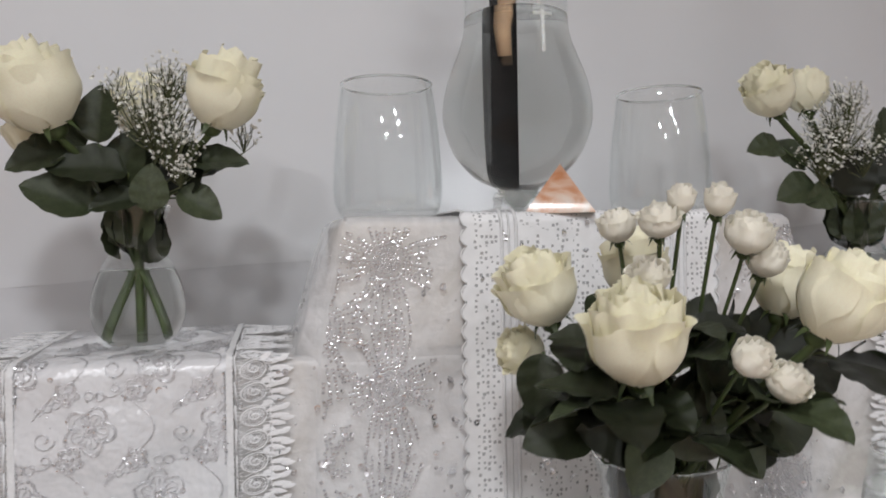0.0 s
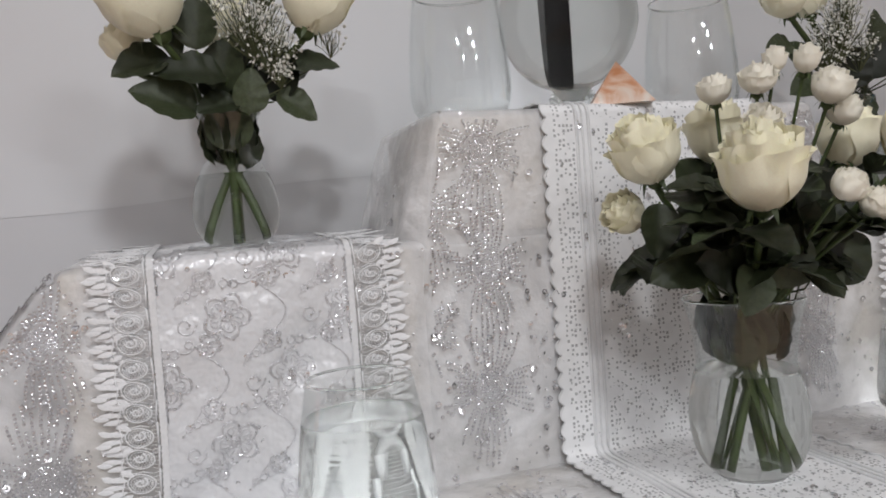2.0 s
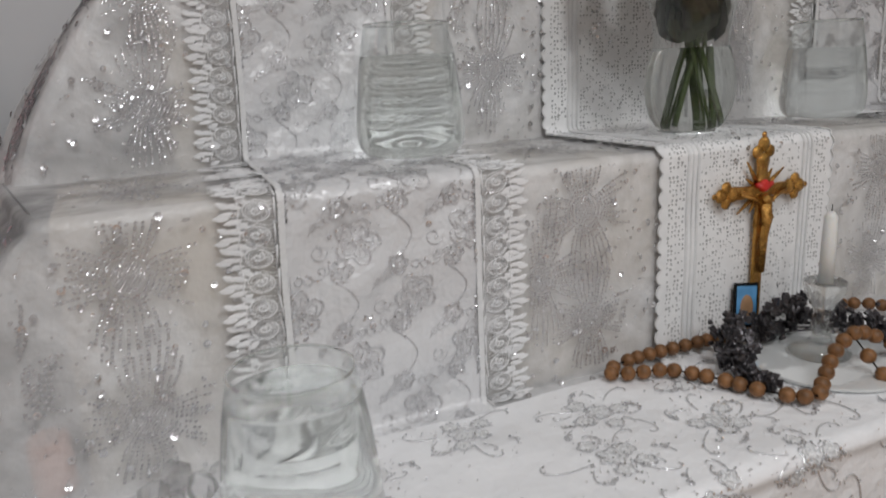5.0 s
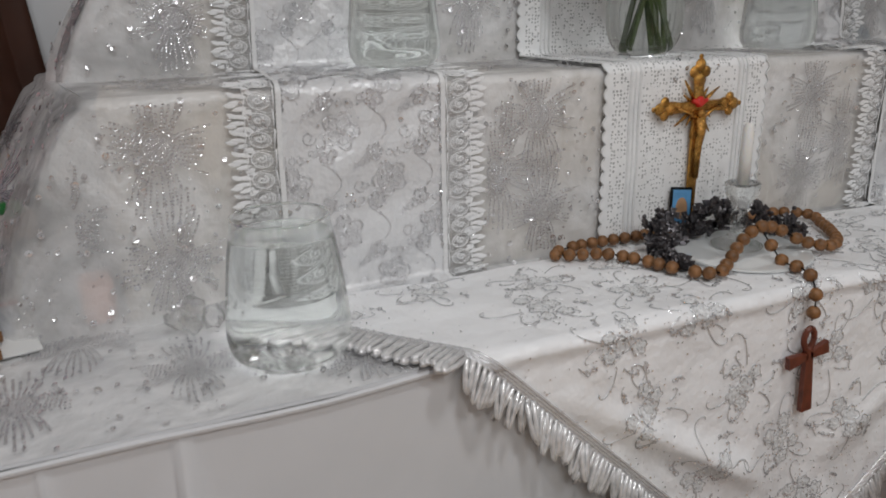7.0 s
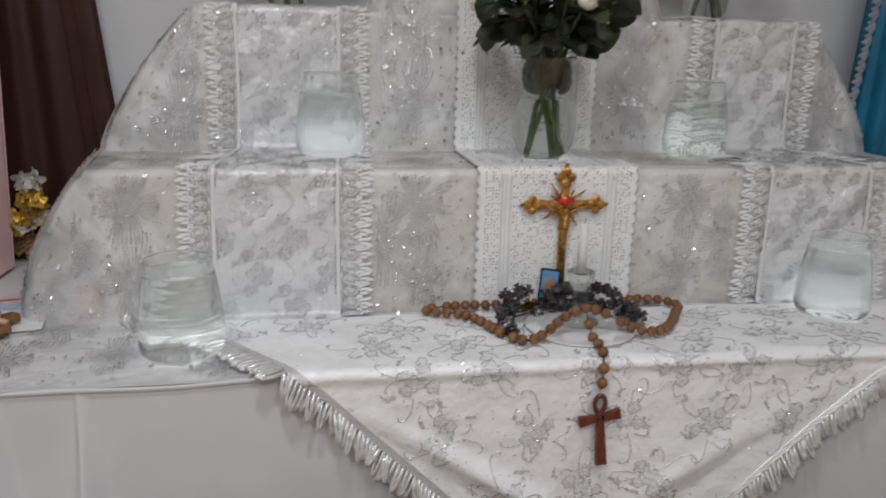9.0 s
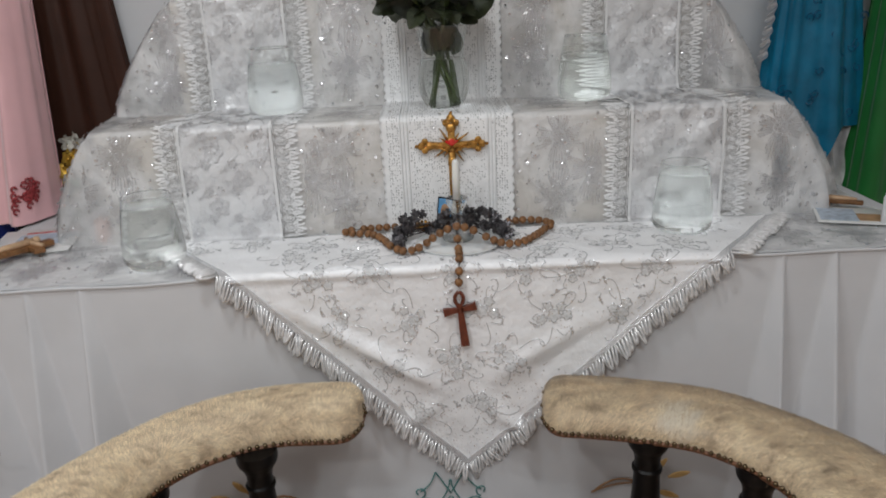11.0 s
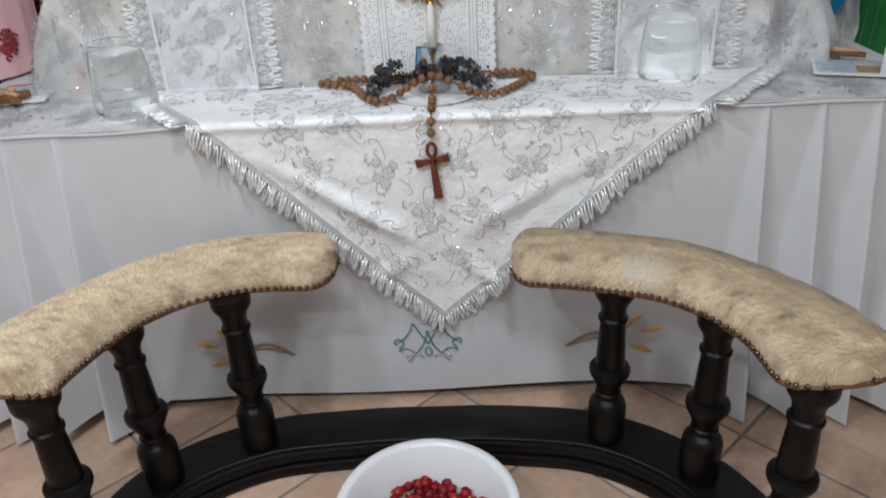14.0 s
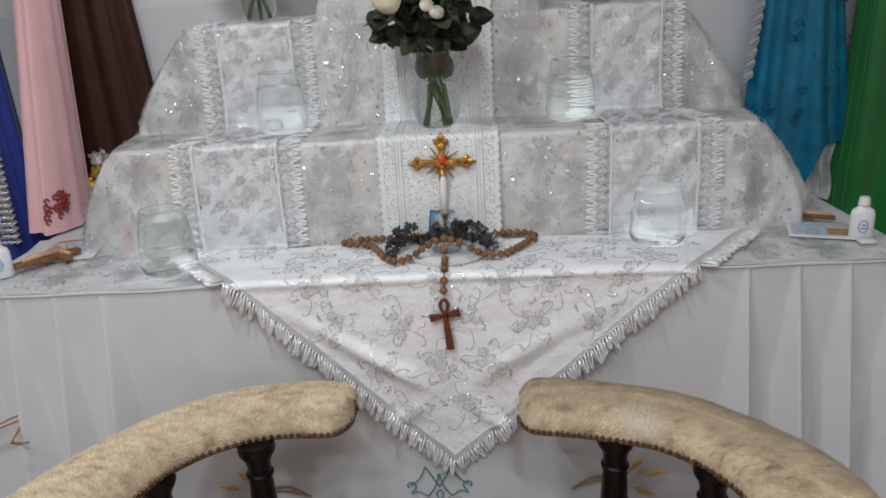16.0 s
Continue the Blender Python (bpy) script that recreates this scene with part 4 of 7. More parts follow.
def runner(xa, xb, seed):
    """A satin runner; xa and xb: its seams on the upper and on the lower front."""
    rng = random.Random(seed)
    steps = step_profile(TIER2_Z, 0.540, 0.0055, TABLE_Z + 0.016, TILT2)
    steps.wave = 0.0036

    def lerp(pair, s):
        return pair[0] + (pair[1] - pair[0]) * smoothstep(0.35, 0.85, s / steps.length)
    left = lambda s: lerp((xa[0], xb[0]), s)
    right = lambda s: lerp((xa[1], xb[1]), s)
    t = thing("satin_runner", ((xa[0] + xa[1]) / 2, 0.272, TABLE_Z), "white satin runner with silver flower embroidery and guipure lace borders", "table runner", "satin runners")
    piece, uv = strip_mesh(steps, left, right, 40, 0.005)
    part("satin", piece, SATIN, t, world=True, sharp=None, uv=uv)
    place = lambda u, v, lift: steps.place(u, v, lift)[0]
    for fn, sign in ((left, -1), (right, 1)):
        ribbon = strip_mesh(step_profile(TIER2_Z, 0.540, 0.0080, TABLE_Z + 0.016, TILT2), lambda s: fn(s) - 0.0034 + 0.002 * sign + 0.0006 * math.sin(s * 900), lambda s: fn(s) + 0.0034 + 0.002 * sign + 0.0006 * math.sin(s * 900 + 1), 4, 0.003)[0]
        part("tape", ribbon, BRAID, t, "narrow white braid", world=True, sharp=None)
        n = int(steps.length / 0.0240)
        for k in range(n):
            s = 0.010 + k * 0.0240
            p, nn = steps.place(fn(s) + sign * 0.008, s, 0.0004)
            if s + 0.018 > steps.length:
                continue
            d = steps.place(0, s + 0.002)[0] - steps.place(0, s - 0.002)[0]
            d.normalize()
            m = Matrix((Vector((1, 0, 0)), -d, nn)).transposed().to_4x4()
            m.translation = p - t.location
            m = m @ pose(0, 0, 0, rng.uniform(-4, 4), rng.uniform(-5, 5), rng.uniform(-5, 5))
            part("lace_motif", motif_mesh if sign > 0 else motif_flip, None, t, at=m)
    lines, s, row = [], 0.03, 0
    while s < steps.length - 0.02:
        mid = (left(s) + right(s)) / 2
        for col in (-1, 0, 1):
            c = (mid - 0.032 + 0.130 * (col + 0.5 * (row % 2)), s)
            if left(s) - 0.02 < c[0] < right(s) + 0.02:
                lines += runner_flower(c, rng)
        s += 0.068
        row += 1
    lines = [[(min(max(u, left(v) + 0.003), right(v) - 0.003), v) for u, v in l] for l in lines]
    part("silver_embroidery", stitched(lines, 0.0013, place, 0.0011), THREAD, t, "silver thread flower embroidery", world=True, sharp=None)
    # Sequins added over the embroidery to give the thread its glints.
    verts, faces = [], []
    for line in lines:
        for u, v in line[::3]:
            if rng.random() < 0.22:
                p, n = steps.place(u + rng.gauss(0, 0.001), v + rng.gauss(0, 0.001), 0.0022)
                n = (n + Vector((rng.gauss(0, 0.28), rng.gauss(0, 0.28), rng.gauss(0, 0.28)))).normalized()
                a = n.orthogonal().normalized()
                b = n.cross(a)
                r = rng.uniform(0.0007, 0.0013)
                i = len(verts)
                verts += [tuple(p + a * (r * math.cos(k * math.pi / 3)) + b * (r * math.sin(k * math.pi / 3))) for k in range(6)]
                faces.append(tuple(range(i, i + 6)))
    tagged(part("sequin_scatter", (verts, faces), SEQUIN, t, "small silver sequins", world=True, smooth=False, sharp=None), kind="stuff")


runner((-0.628, -0.425), (-0.655, -0.437), 11)
runner((0.425, 0.612), (0.432, 0.652), 12)


# ---------------------------------------------------------------- lace runner down the middle
def lace_material():
    m = material("white_net_lace", (0.85, 0.85, 0.85), 0.8, vary=0.05, scale=60, bump=0.3, bump_scale=900)
    t = m.node_tree
    b, o = t.nodes["Principled BSDF"], t.nodes["Material Output"]
    uv = t.nodes.new("ShaderNodeUVMap")
    uv.uv_map = "UVMap"
    sep = t.nodes.new("ShaderNodeSeparateXYZ")
    t.links.new(uv.outputs[0], sep.inputs[0])

    def maths(op, a, bb=None, c=None):
        n = t.nodes.new("ShaderNodeMath")
        n.operation = op
        for i, v in enumerate((a, bb, c)):
            if v is None:
                continue
            if isinstance(v, (int, float)):
                n.inputs[i].default_value = v
            else:
                t.links.new(v, n.inputs[i])
        return n.outputs[0]
    vor = t.nodes.new("ShaderNodeTexVoronoi")
    vor.voronoi_dimensions = "2D"
    vor.inputs["Scale"].default_value = 165
    vor.inputs["Randomness"].default_value = 0.5
    vor.distance = "CHEBYCHEV"
    t.links.new(uv.outputs[0], vor.inputs["Vector"])
    chance = t.nodes.new("ShaderNodeSeparateXYZ")
    t.links.new(vor.outputs["Color"], chance.inputs[0])
    hole = maths("LESS_THAN", vor.outputs["Distance"], maths("MULTIPLY_ADD", chance.outputs[1], 0.14, 0.17))
    hole = maths("MULTIPLY", hole, maths("GREATER_THAN", chance.outputs[0], 0.28))
    # distance from the middle line: 0 in the middle, 1 at the scalloped edges
    off = maths("DIVIDE", maths("ABSOLUTE", maths("SUBTRACT", sep.outputs[0], -0.0125)), 0.1525)
    band = maths("MULTIPLY", maths("GREATER_THAN", off, 0.74), maths("LESS_THAN", off, 0.955))
    inner = maths("LESS_THAN", off, 0.60)
    n = t.nodes.new("ShaderNodeTexNoise")
    n.noise_dimensions = "2D"
    n.inputs["Scale"].default_value, n.inputs["Detail"].default_value, n.inputs["Distortion"].default_value = 32, 1.5, 1.2
    t.links.new(uv.outputs[0], n.inputs["Vector"])
    patch = maths("LESS_THAN", maths("ABSOLUTE", maths("SUBTRACT", n.outputs[0], 0.5)), 0.105)
    net = maths("MAXIMUM", band, maths("MULTIPLY", inner, patch))
    mask = maths("MULTIPLY", maths("MULTIPLY", hole, net), 0.55)
    tr = t.nodes.new("ShaderNodeBsdfTransparent")
    mix = t.nodes.new("ShaderNodeMixShader")
    t.links.new(mask, mix.inputs[0])
    t.links.new(b.outputs[0], mix.inputs[1])
    t.links.new(tr.outputs[0], mix.inputs[2])
    t.links.new(mix.outputs[0], o.inputs[0])
    return m


LACE = lace_material()
mid_steps = step_profile(TOWER_Z, 0.5405, 0.0055, TABLE_Z + 0.014)
lace = thing("lace_runner", (-0.0125, 0.272, TABLE_Z), "white net lace runner with scalloped edges over the altar steps", "table runner")


def lace_left(s):
    return -0.168 - 0.0065 * abs(math.sin(s / 0.021 * math.pi)) ** 0.8


def lace_right(s):
    return 0.140 + 0.0065 * abs(math.sin(s / 0.021 * math.pi + 0.7)) ** 0.8


piece, uv = strip_mesh(mid_steps, lace_left, lace_right, 20, 0.0026, 0.0010)
part("lace_net", piece, LACE, lace, world=True, sharp=None, uv=uv)
for x, r in ((-0.126, 0.0023), (-0.1175, 0.0015), (-0.109, 0.0023), (0.084, 0.0023), (0.0925, 0.0015), (0.101, 0.0023)):
    part("cord", tube([mid_steps.place(x, i * mid_steps.length / 200, 0.0008)[0] for i in range(201)], r, 5), BRAID, lace, "woven white band", world=True, sharp=None)
for fn, sg in ((lace_left, 1), (lace_right, -1)):
    part("scallop_edge", tube([mid_steps.place(fn(i * 0.0026) + sg * 0.001, i * 0.0026, 0.001)[0] for i in range(int(mid_steps.length / 0.0026))], 0.0013, 4), BRAID, lace, world=True, sharp=None)


# ---------------------------------------------------------------- sequins of the sheer cloth
def burst(rng, r):
    """Sequin places of one burst: close rings in the middle, then dotted rays that straighten outwards."""
    out = []
    for ring in range(1, 6):
        count = 6 * ring
        for k in range(count):
            w = 2 * math.pi * k / count
            out.append((0.0029 * ring * math.cos(w), 0.0029 * ring * math.sin(w), 0.0013))
    rays = 36
    for k in range(rays):
        w = 2 * math.pi * (k + rng.uniform(-0.12, 0.12)) / rays
        axis = round(w / (math.pi / 2)) * math.pi / 2
        reach = r * (0.72 + 0.50 * abs(math.sin(w)) ** 2) * rng.uniform(0.82, 1.1)
        q = 0.0185 + rng.uniform(0, 0.003)
        x, y = q * math.cos(w), q * math.sin(w)
        while q < reach:
            if rng.random() > 0.06:
                out.append((x, y, 0.0018))
            a = w + (axis - w) * min(1, 0.85 * q / r)
            x, y, q = x + 0.0046 * math.cos(a), y + 0.0046 * math.sin(a), q + 0.0046
    for k in range(14):
        out.append((rng.gauss(0, r * 0.55), rng.gauss(0, r * 0.6), rng.choice((0.0016, 0.0022, 0.0028))))
    return out


def washer(verts, faces, p, n, r):
    """A round sequin with a hole in its middle, facing n."""
    a = n.orthogonal().normalized()
    b = n.cross(a)
    i = len(verts)
    for k in range(6):
        d = a * math.cos(k * math.pi / 3) + b * math.sin(k * math.pi / 3)
        verts.extend((tuple(p + d * r), tuple(p + d * r * 0.34 - n * 0.0003)))
    faces.extend((i + 2 * k, i + (2 * k + 2) % 12, i + (2 * k + 3) % 12, i + 2 * k + 1) for k in range(6))


def sequin_field(name, spots, surface, seed, r=0.072):
    """surface(u, v) gives the place and the normal, or None off the cloth."""
    rng = random.Random(seed)
    verts, faces = [], []
    for cu, cv in spots:
        rot = rng.uniform(-0.15, 0.15)
        for du, dv, rr in burst(rng, r * rng.uniform(0.9, 1.1)):
            hit = surface(cu + du * math.cos(rot) - dv * math.sin(rot), cv + du * math.sin(rot) + dv * math.cos(rot))
            if hit is None:
                continue
            p, n = hit
            n = (n + Vector((rng.gauss(0, 0.11), rng.gauss(0, 0.11), rng.gauss(0, 0.11)))).normalized()
            washer(verts, faces, p + n * 0.0015, n, rr * rng.uniform(0.9, 1.1))
    tagged(part("sequin_scatter", (verts, faces), RING_SEQUIN, sequin_cloth, "small silver sequins", world=True, smooth=False, sharp=None), kind="stuff")


def front_surface(y, x0, x1, z0, z1, holes=(), drape=None):
    def f(u, v):
        if drape:
            t = (drape.zt - v) / (drape.zt - drape.zb)
            if not (0.03 < t < 1 and drape.side(1, t)[0] + 0.004 < u < drape.side(2, t)[0] - 0.004):
                return None
        if not (x0 < u < x1 and z0 < v < z1) or any(a < u < b for a, b in holes):
            return None
        if drape:
            a, b = drape.side(1, t)[0], drape.side(2, t)[0]
            return Vector((u, min(y, drape.side(1 + (u - a) / (b - a), t)[1]) - 0.0012, v)), Vector((0, -1, 0))
        return Vector((u, y - 0.0012, v)), Vector((0, -1, 0))
    return f


def flat_surface(z, x0, x1, y0, y1, holes=()):
    def f(u, v):
        if not (x0 < u < x1 and y0 < v < y1) or any(a < u < b for a, b in holes):
            return None
        return Vector((u, v, z + 0.0012)), Vector((0, 0, 1))
    return f


def side_surface(drape, back):
    def f(u, v):
        s, t = u, v
        if not (0.02 < t < 0.98) or not (0 < s < 0.97 or 2.03 < s < 3):
            return None
        p = Vector(drape.side(s, t))
        a = Vector(drape.side(s + 0.01, t)) - p
        b = Vector(drape.side(s, t + 0.01)) - p
        n = a.cross(b).normalized()
        if n.x * (-1 if s < 1.5 else 1) < 0:
            n = -n
        return p, n
    return f


RUN2 = ((-0.70, -0.35), (-0.172, 0.145), (0.35, 0.69))
RUN1 = ((-0.73, -0.365), (-0.172, 0.145), (0.36, 0.735))
sequin_field("tower", [(-0.256, 1.440), (-0.256, 1.300), (-0.262, 1.155), (0.232, 1.445), (0.238, 1.302), (0.240, 1.158), (-0.352, 1.235), (0.325, 1.235), (-0.332, 1.37)], front_surface(0.5385, -0.45, 0.38, 1.055, 1.485, (), DRAPE3), 21)
sequin_field("mid_front", [(-0.735, 1.27), (-0.745, 1.13), (0.70, 1.27), (0.715, 1.13)], front_surface(0.539, -0.86, 0.82, 1.055, 1.334, RUN2, DRAPE2), 22)
sequin_field("low_front", [(-0.285, 0.985), (-0.275, 0.845), (0.255, 0.985), (0.25, 0.845), (-0.80, 0.985), (-0.80, 0.84), (0.79, 0.985), (0.80, 0.84), (-0.92, 0.9), (-0.35, 0.91), (0.34, 0.9)],
             front_surface(0.271, -0.90, 0.84, 0.78, 1.04, RUN1, DRAPE1), 23)
sequin_field("low_top", [(-0.27, 0.40), (0.25, 0.41), (-0.78, 0.40), (0.75, 0.40)], flat_surface(TIER1_Z, -0.85, 0.78, 0.285, 0.53, RUN1), 24)
sequin_field("mid_top", [(-0.68, 0.66), (0.66, 0.66)], flat_surface(TIER2_Z + TILT2 * 0.6, -0.71, 0.66, 0.60, 0.77, RUN2), 25)
sequin_field("table", [(-0.80, 0.12), (-0.97, 0.10), (-0.92, 0.24), (-1.08, 0.20), (-0.70, 0.2), (-0.62, 0.06), (0.75, 0.10), (0.90, 0.09), (0.86, 0.22), (1.0, 0.2)],
             flat_surface(TABLE_Z + 0.006, -1.14, 1.05, 0.006, 0.262), 26)
sequin_field("low_sides", [(0.30, 0.25), (0.32, 0.7), (0.7, 0.45), (0.85, 0.8), (2.3, 0.45), (2.65, 0.3), (2.6, 0.75)], side_surface(DRAPE1, 0.79), 27, 0.16)
sequin_field("mid_sides", [(0.80, 0.25), (0.88, 0.7), (2.25, 0.25), (2.35, 0.7), (2.7, 0.5)], side_surface(DRAPE2, 0.79), 28, 0.19)


# loose sequins all over the sheer cloth and between the bursts
rng = random.Random(29)
verts, faces = [], []


def strew(p, n, tilt):
    n = (n + Vector((rng.gauss(0, tilt), rng.gauss(0, tilt), rng.gauss(0, tilt)))).normalized()
    # The larger radii are oversized, so the glare round a glint is in them.
    washer(verts, faces, p + n * 0.002, n, rng.choice((0.0011, 0.0014, 0.0018, 0.0022, 0.0027, 0.0032, 0.0038, 0.0044)))


for drape, count in ((DRAPE1, 2900), (DRAPE2, 2500), (DRAPE3, 300)):
    for k in range(count):
        s, t = rng.uniform(0.2, 2.8), rng.uniform(0.02, 0.98)
        n = Vector((0, -1, 0)) if 1 <= s <= 2 else Vector((-1 if s < 1 else 1, 0, 0.4))
        strew(Vector(drape.side(s, t)) + (Vector((0, -0.005, 0)) if 1 <= s <= 2 else Vector((0, 0, 0))), n, 0.28)
for k in range(1100):
    strew(Vector((rng.uniform(-0.85, 0.78), rng.uniform(0.28, 0.53), TIER1_Z + 0.004)), Vector((0, 0, 1)), 0.28)
for k in range(700):
    x = rng.uniform(-1.14, 1.05)
    strew(Vector((x, rng.uniform(0.006, 0.262), TABLE_Z + 0.006)), Vector((0, 0, 1)), 0.28)
tagged(part("sequin_scatter", (verts, faces), SEQUIN, sequin_cloth, "small silver sequins", world=True, smooth=False, sharp=None), kind="stuff")


# ---------------------------------------------------------------- embroidered topper with fringe
TOP_LIFT = TABLE_Z + 0.0105


def topper_left(v):
    return -0.517 - 0.74 * v if v >= 0 else -0.517 - 0.998 * v


def topper_right(v):
    return 0.572 + 0.80 * v if v >= 0 else 0.572 + 1.112 * v


def topper_place(x, v, lift=0.0):
    wave = 0.0
    r = 0.018
    if v > r:
        wave = 0.0015 * math.sin(x * 21 + v * 30)
        return Vector((x, v - r - 0.004 + front(x) * (1 - v / 0.268), TOP_LIFT + wave + lift))
    if v < -r:
        d = -v - r
        crease = (0.020 * math.exp(-(((x + 0.517) - d * 1.55 - 0.03) / 0.035) ** 2) + 0.010 * math.exp(-(((0.572 - x) - d * 1.75 - 0.06) / 0.05) ** 2)) * smoothstep(0.02, 0.2, d)
        out = 0.004 * math.sin(x * 13 + 1.0) * smoothstep(0, 0.3, d) + crease + 0.006 * math.sin(x * 5 + d * 9) * smoothstep(0, 0.3, d)
        return Vector((x, front(x) - 0.0095 - 0.0065 * smoothstep(0.0, 0.1, abs(x)) - abs(out) * smoothstep(0.02, 0.14, abs(x)) - lift, TOP_LIFT - r - d))
    a = (r - v) / (2 * r) * math.pi / 2
    return Vector((x, front(x) - 0.004 - (r - 0.0065 + 0.0065 * smoothstep(0.0, 0.1, abs(x)) + lift) * math.sin(a), TOP_LIFT - r + (r + lift) * math.cos(a)))


topper = thing("altar_topper", (0.0, 0.0, TABLE_Z), "white satin cloth with silver embroidery and fringe, one corner hanging", "tablecloth")
rows = [0.268 - 0.781 * j / 110 for j in range(111)]
verts = []
for v in rows:
    a, b = topper_left(v), max(topper_right(v), topper_left(v) + 0.002)
    verts += [tuple(topper_place(a + (b - a) * i / 60, v)) for i in range(61)]
faces = [(j * 61 + i, (j + 1) * 61 + i, (j + 1) * 61 + i + 1, j * 61 + i + 1) for j in range(110) for i in range(60)]
part("satin", (verts, faces), TOPPER_SATIN, topper, world=True, sharp=None)

rng = random.Random(31)
lines, spots = [], []


def curl(c, r, rot, side):
    """A vine that leaves c along rot and rolls up at its end."""
    out = [(0.0, 0.0)]
    a, p = 0.0, [0.0, 0.0]
    for i in range(26):
        step = 0.075 * (1 - i / 40)
        a += side * (0.02 + 0.40 * (i / 26) ** 2.2)
        p = [p[0] + step * math.cos(a), p[1] + step * math.sin(a)]
        out.append((p[0], p[1]))
    return turned([out], c, r, rot)


def on_topper(line, room=0.012):
    return all(topper_left(v) + room < u < topper_right(v) - room and -0.5 < v < 0.262 for u, v in line)


# bunches of flowers with vines rolling out of them
white = []
for row in range(7):
    for col in range(11):
        v = 0.205 - 0.112 * row + rng.uniform(-0.018, 0.018)
        x = -0.78 + 0.150 * col + (0.075 if row % 2 else 0) + rng.uniform(-0.022, 0.022)
        if not topper_left(v) + 0.035 < x < topper_right(v) - 0.035 or v < -0.47:
            continue
        spots.append((x, v))
        w0 = rng.uniform(0, 6.28)
        for k in range(5):
            w = w0 + 1.256 * k + rng.uniform(-0.3, 0.3)
            q = 0.0 if k == 0 else rng.uniform(0.020, 0.034)
            c = (x + q * math.cos(w), v + q * math.sin(w))
            r = rng.uniform(0.010, 0.014) if k else 0.017
            b = blossom(c, r, rng.uniform(0, 6))
            lines += b[:1]
            white += b[2:5] + b[5::2]
        for k in range(3):
            w = w0 + 2.09 * k + rng.uniform(-0.4, 0.4)
            lines += curl((x + 0.030 * math.cos(w), v + 0.030 * math.sin(w)), rng.uniform(0.036, 0.056), w, 1 if k % 2 else -1)
            lines += curl((x + 0.034 * math.cos(w + 0.3), v + 0.034 * math.sin(w + 0.3)), rng.uniform(0.018, 0.028), w + 0.8, -1 if k % 2 else 1)
            q = rng.uniform(0.042, 0.062)
            lines += sprig((x + q * math.cos(w + 0.8), v + q * math.sin(w + 0.8)), rng.uniform(0.009, 0.014), w, rng)[:4]
lines, white = [l for l in lines if on_topper(l)], [l for l in white if on_topper(l)]
tagged(part("silver_embroidery", stitched(lines, 0.0020, topper_place, 0.0009), PALE_THREAD, topper, "silver thread scrolls and flowers", world=True, sharp=None), kind="stuff")
tagged(part("white_embroidery", stitched(white, 0.0022, topper_place, 0.0012), BRAID, topper, "raised white thread flowers", world=True, sharp=None), kind="stuff")

# sequins strewn over the embroidery
rng = random.Random(32)
verts, faces = [], []
for line in lines:
    for u, v in line[::4]:
        if rng.random() < 0.38:
            p = topper_place(u + rng.gauss(0, 0.002), v + rng.gauss(0, 0.002), 0.0026)
            n = (Vector((0, 0, 1)) if v > 0 else Vector((0, -1, 0))) + Vector((rng.gauss(0, 0.25), rng.gauss(0, 0.25), rng.gauss(0, 0.25)))
            n.normalize()
            a = n.orthogonal().normalized()
            b = n.cross(a)
            i = len(verts)
            verts += [tuple(p + a * (0.0015 * math.cos(k * math.pi / 3)) + b * (0.0015 * math.sin(k * math.pi / 3))) for k in range(6)]
            faces.append(tuple(range(i, i + 6)))
for k in range(26000):
    v = rng.uniform(-0.50, 0.25)
    x = rng.uniform(-0.75, 0.8)
    near = min(x - topper_left(v), topper_right(v) - x)
    close = min(math.hypot(x - a, v - b) for a, b in spots)
    if near < 0.004 or rng.random() > 0.02 + 0.85 * math.exp(-near / 0.022) + 0.7 * math.exp(-(close / 0.038) ** 2) + 0.5 * smoothstep(-0.2, -0.46, v):
        continue
    p = topper_place(x, v, 0.0022)
    n = (Vector((0, 0, 1)) if v > 0 else Vector((0, -1, 0))) + Vector((rng.gauss(0, 0.25), rng.gauss(0, 0.25), rng.gauss(0, 0.25)))
    n.normalize()
    a = n.orthogonal().normalized()
    b = n.cross(a)
    i = len(verts)
    r = rng.uniform(0.0007, 0.0016)
    verts += [tuple(p + a * (r * math.cos(k * math.pi / 3)) + b * (r * math.sin(k * math.pi / 3))) for k in range(6)]
    faces.append(tuple(range(i, i + 6)))
tagged(part("sequin_scatter", (verts, faces), SEQUIN, topper, "small silver sequins", world=True, smooth=False, sharp=None), kind="stuff")

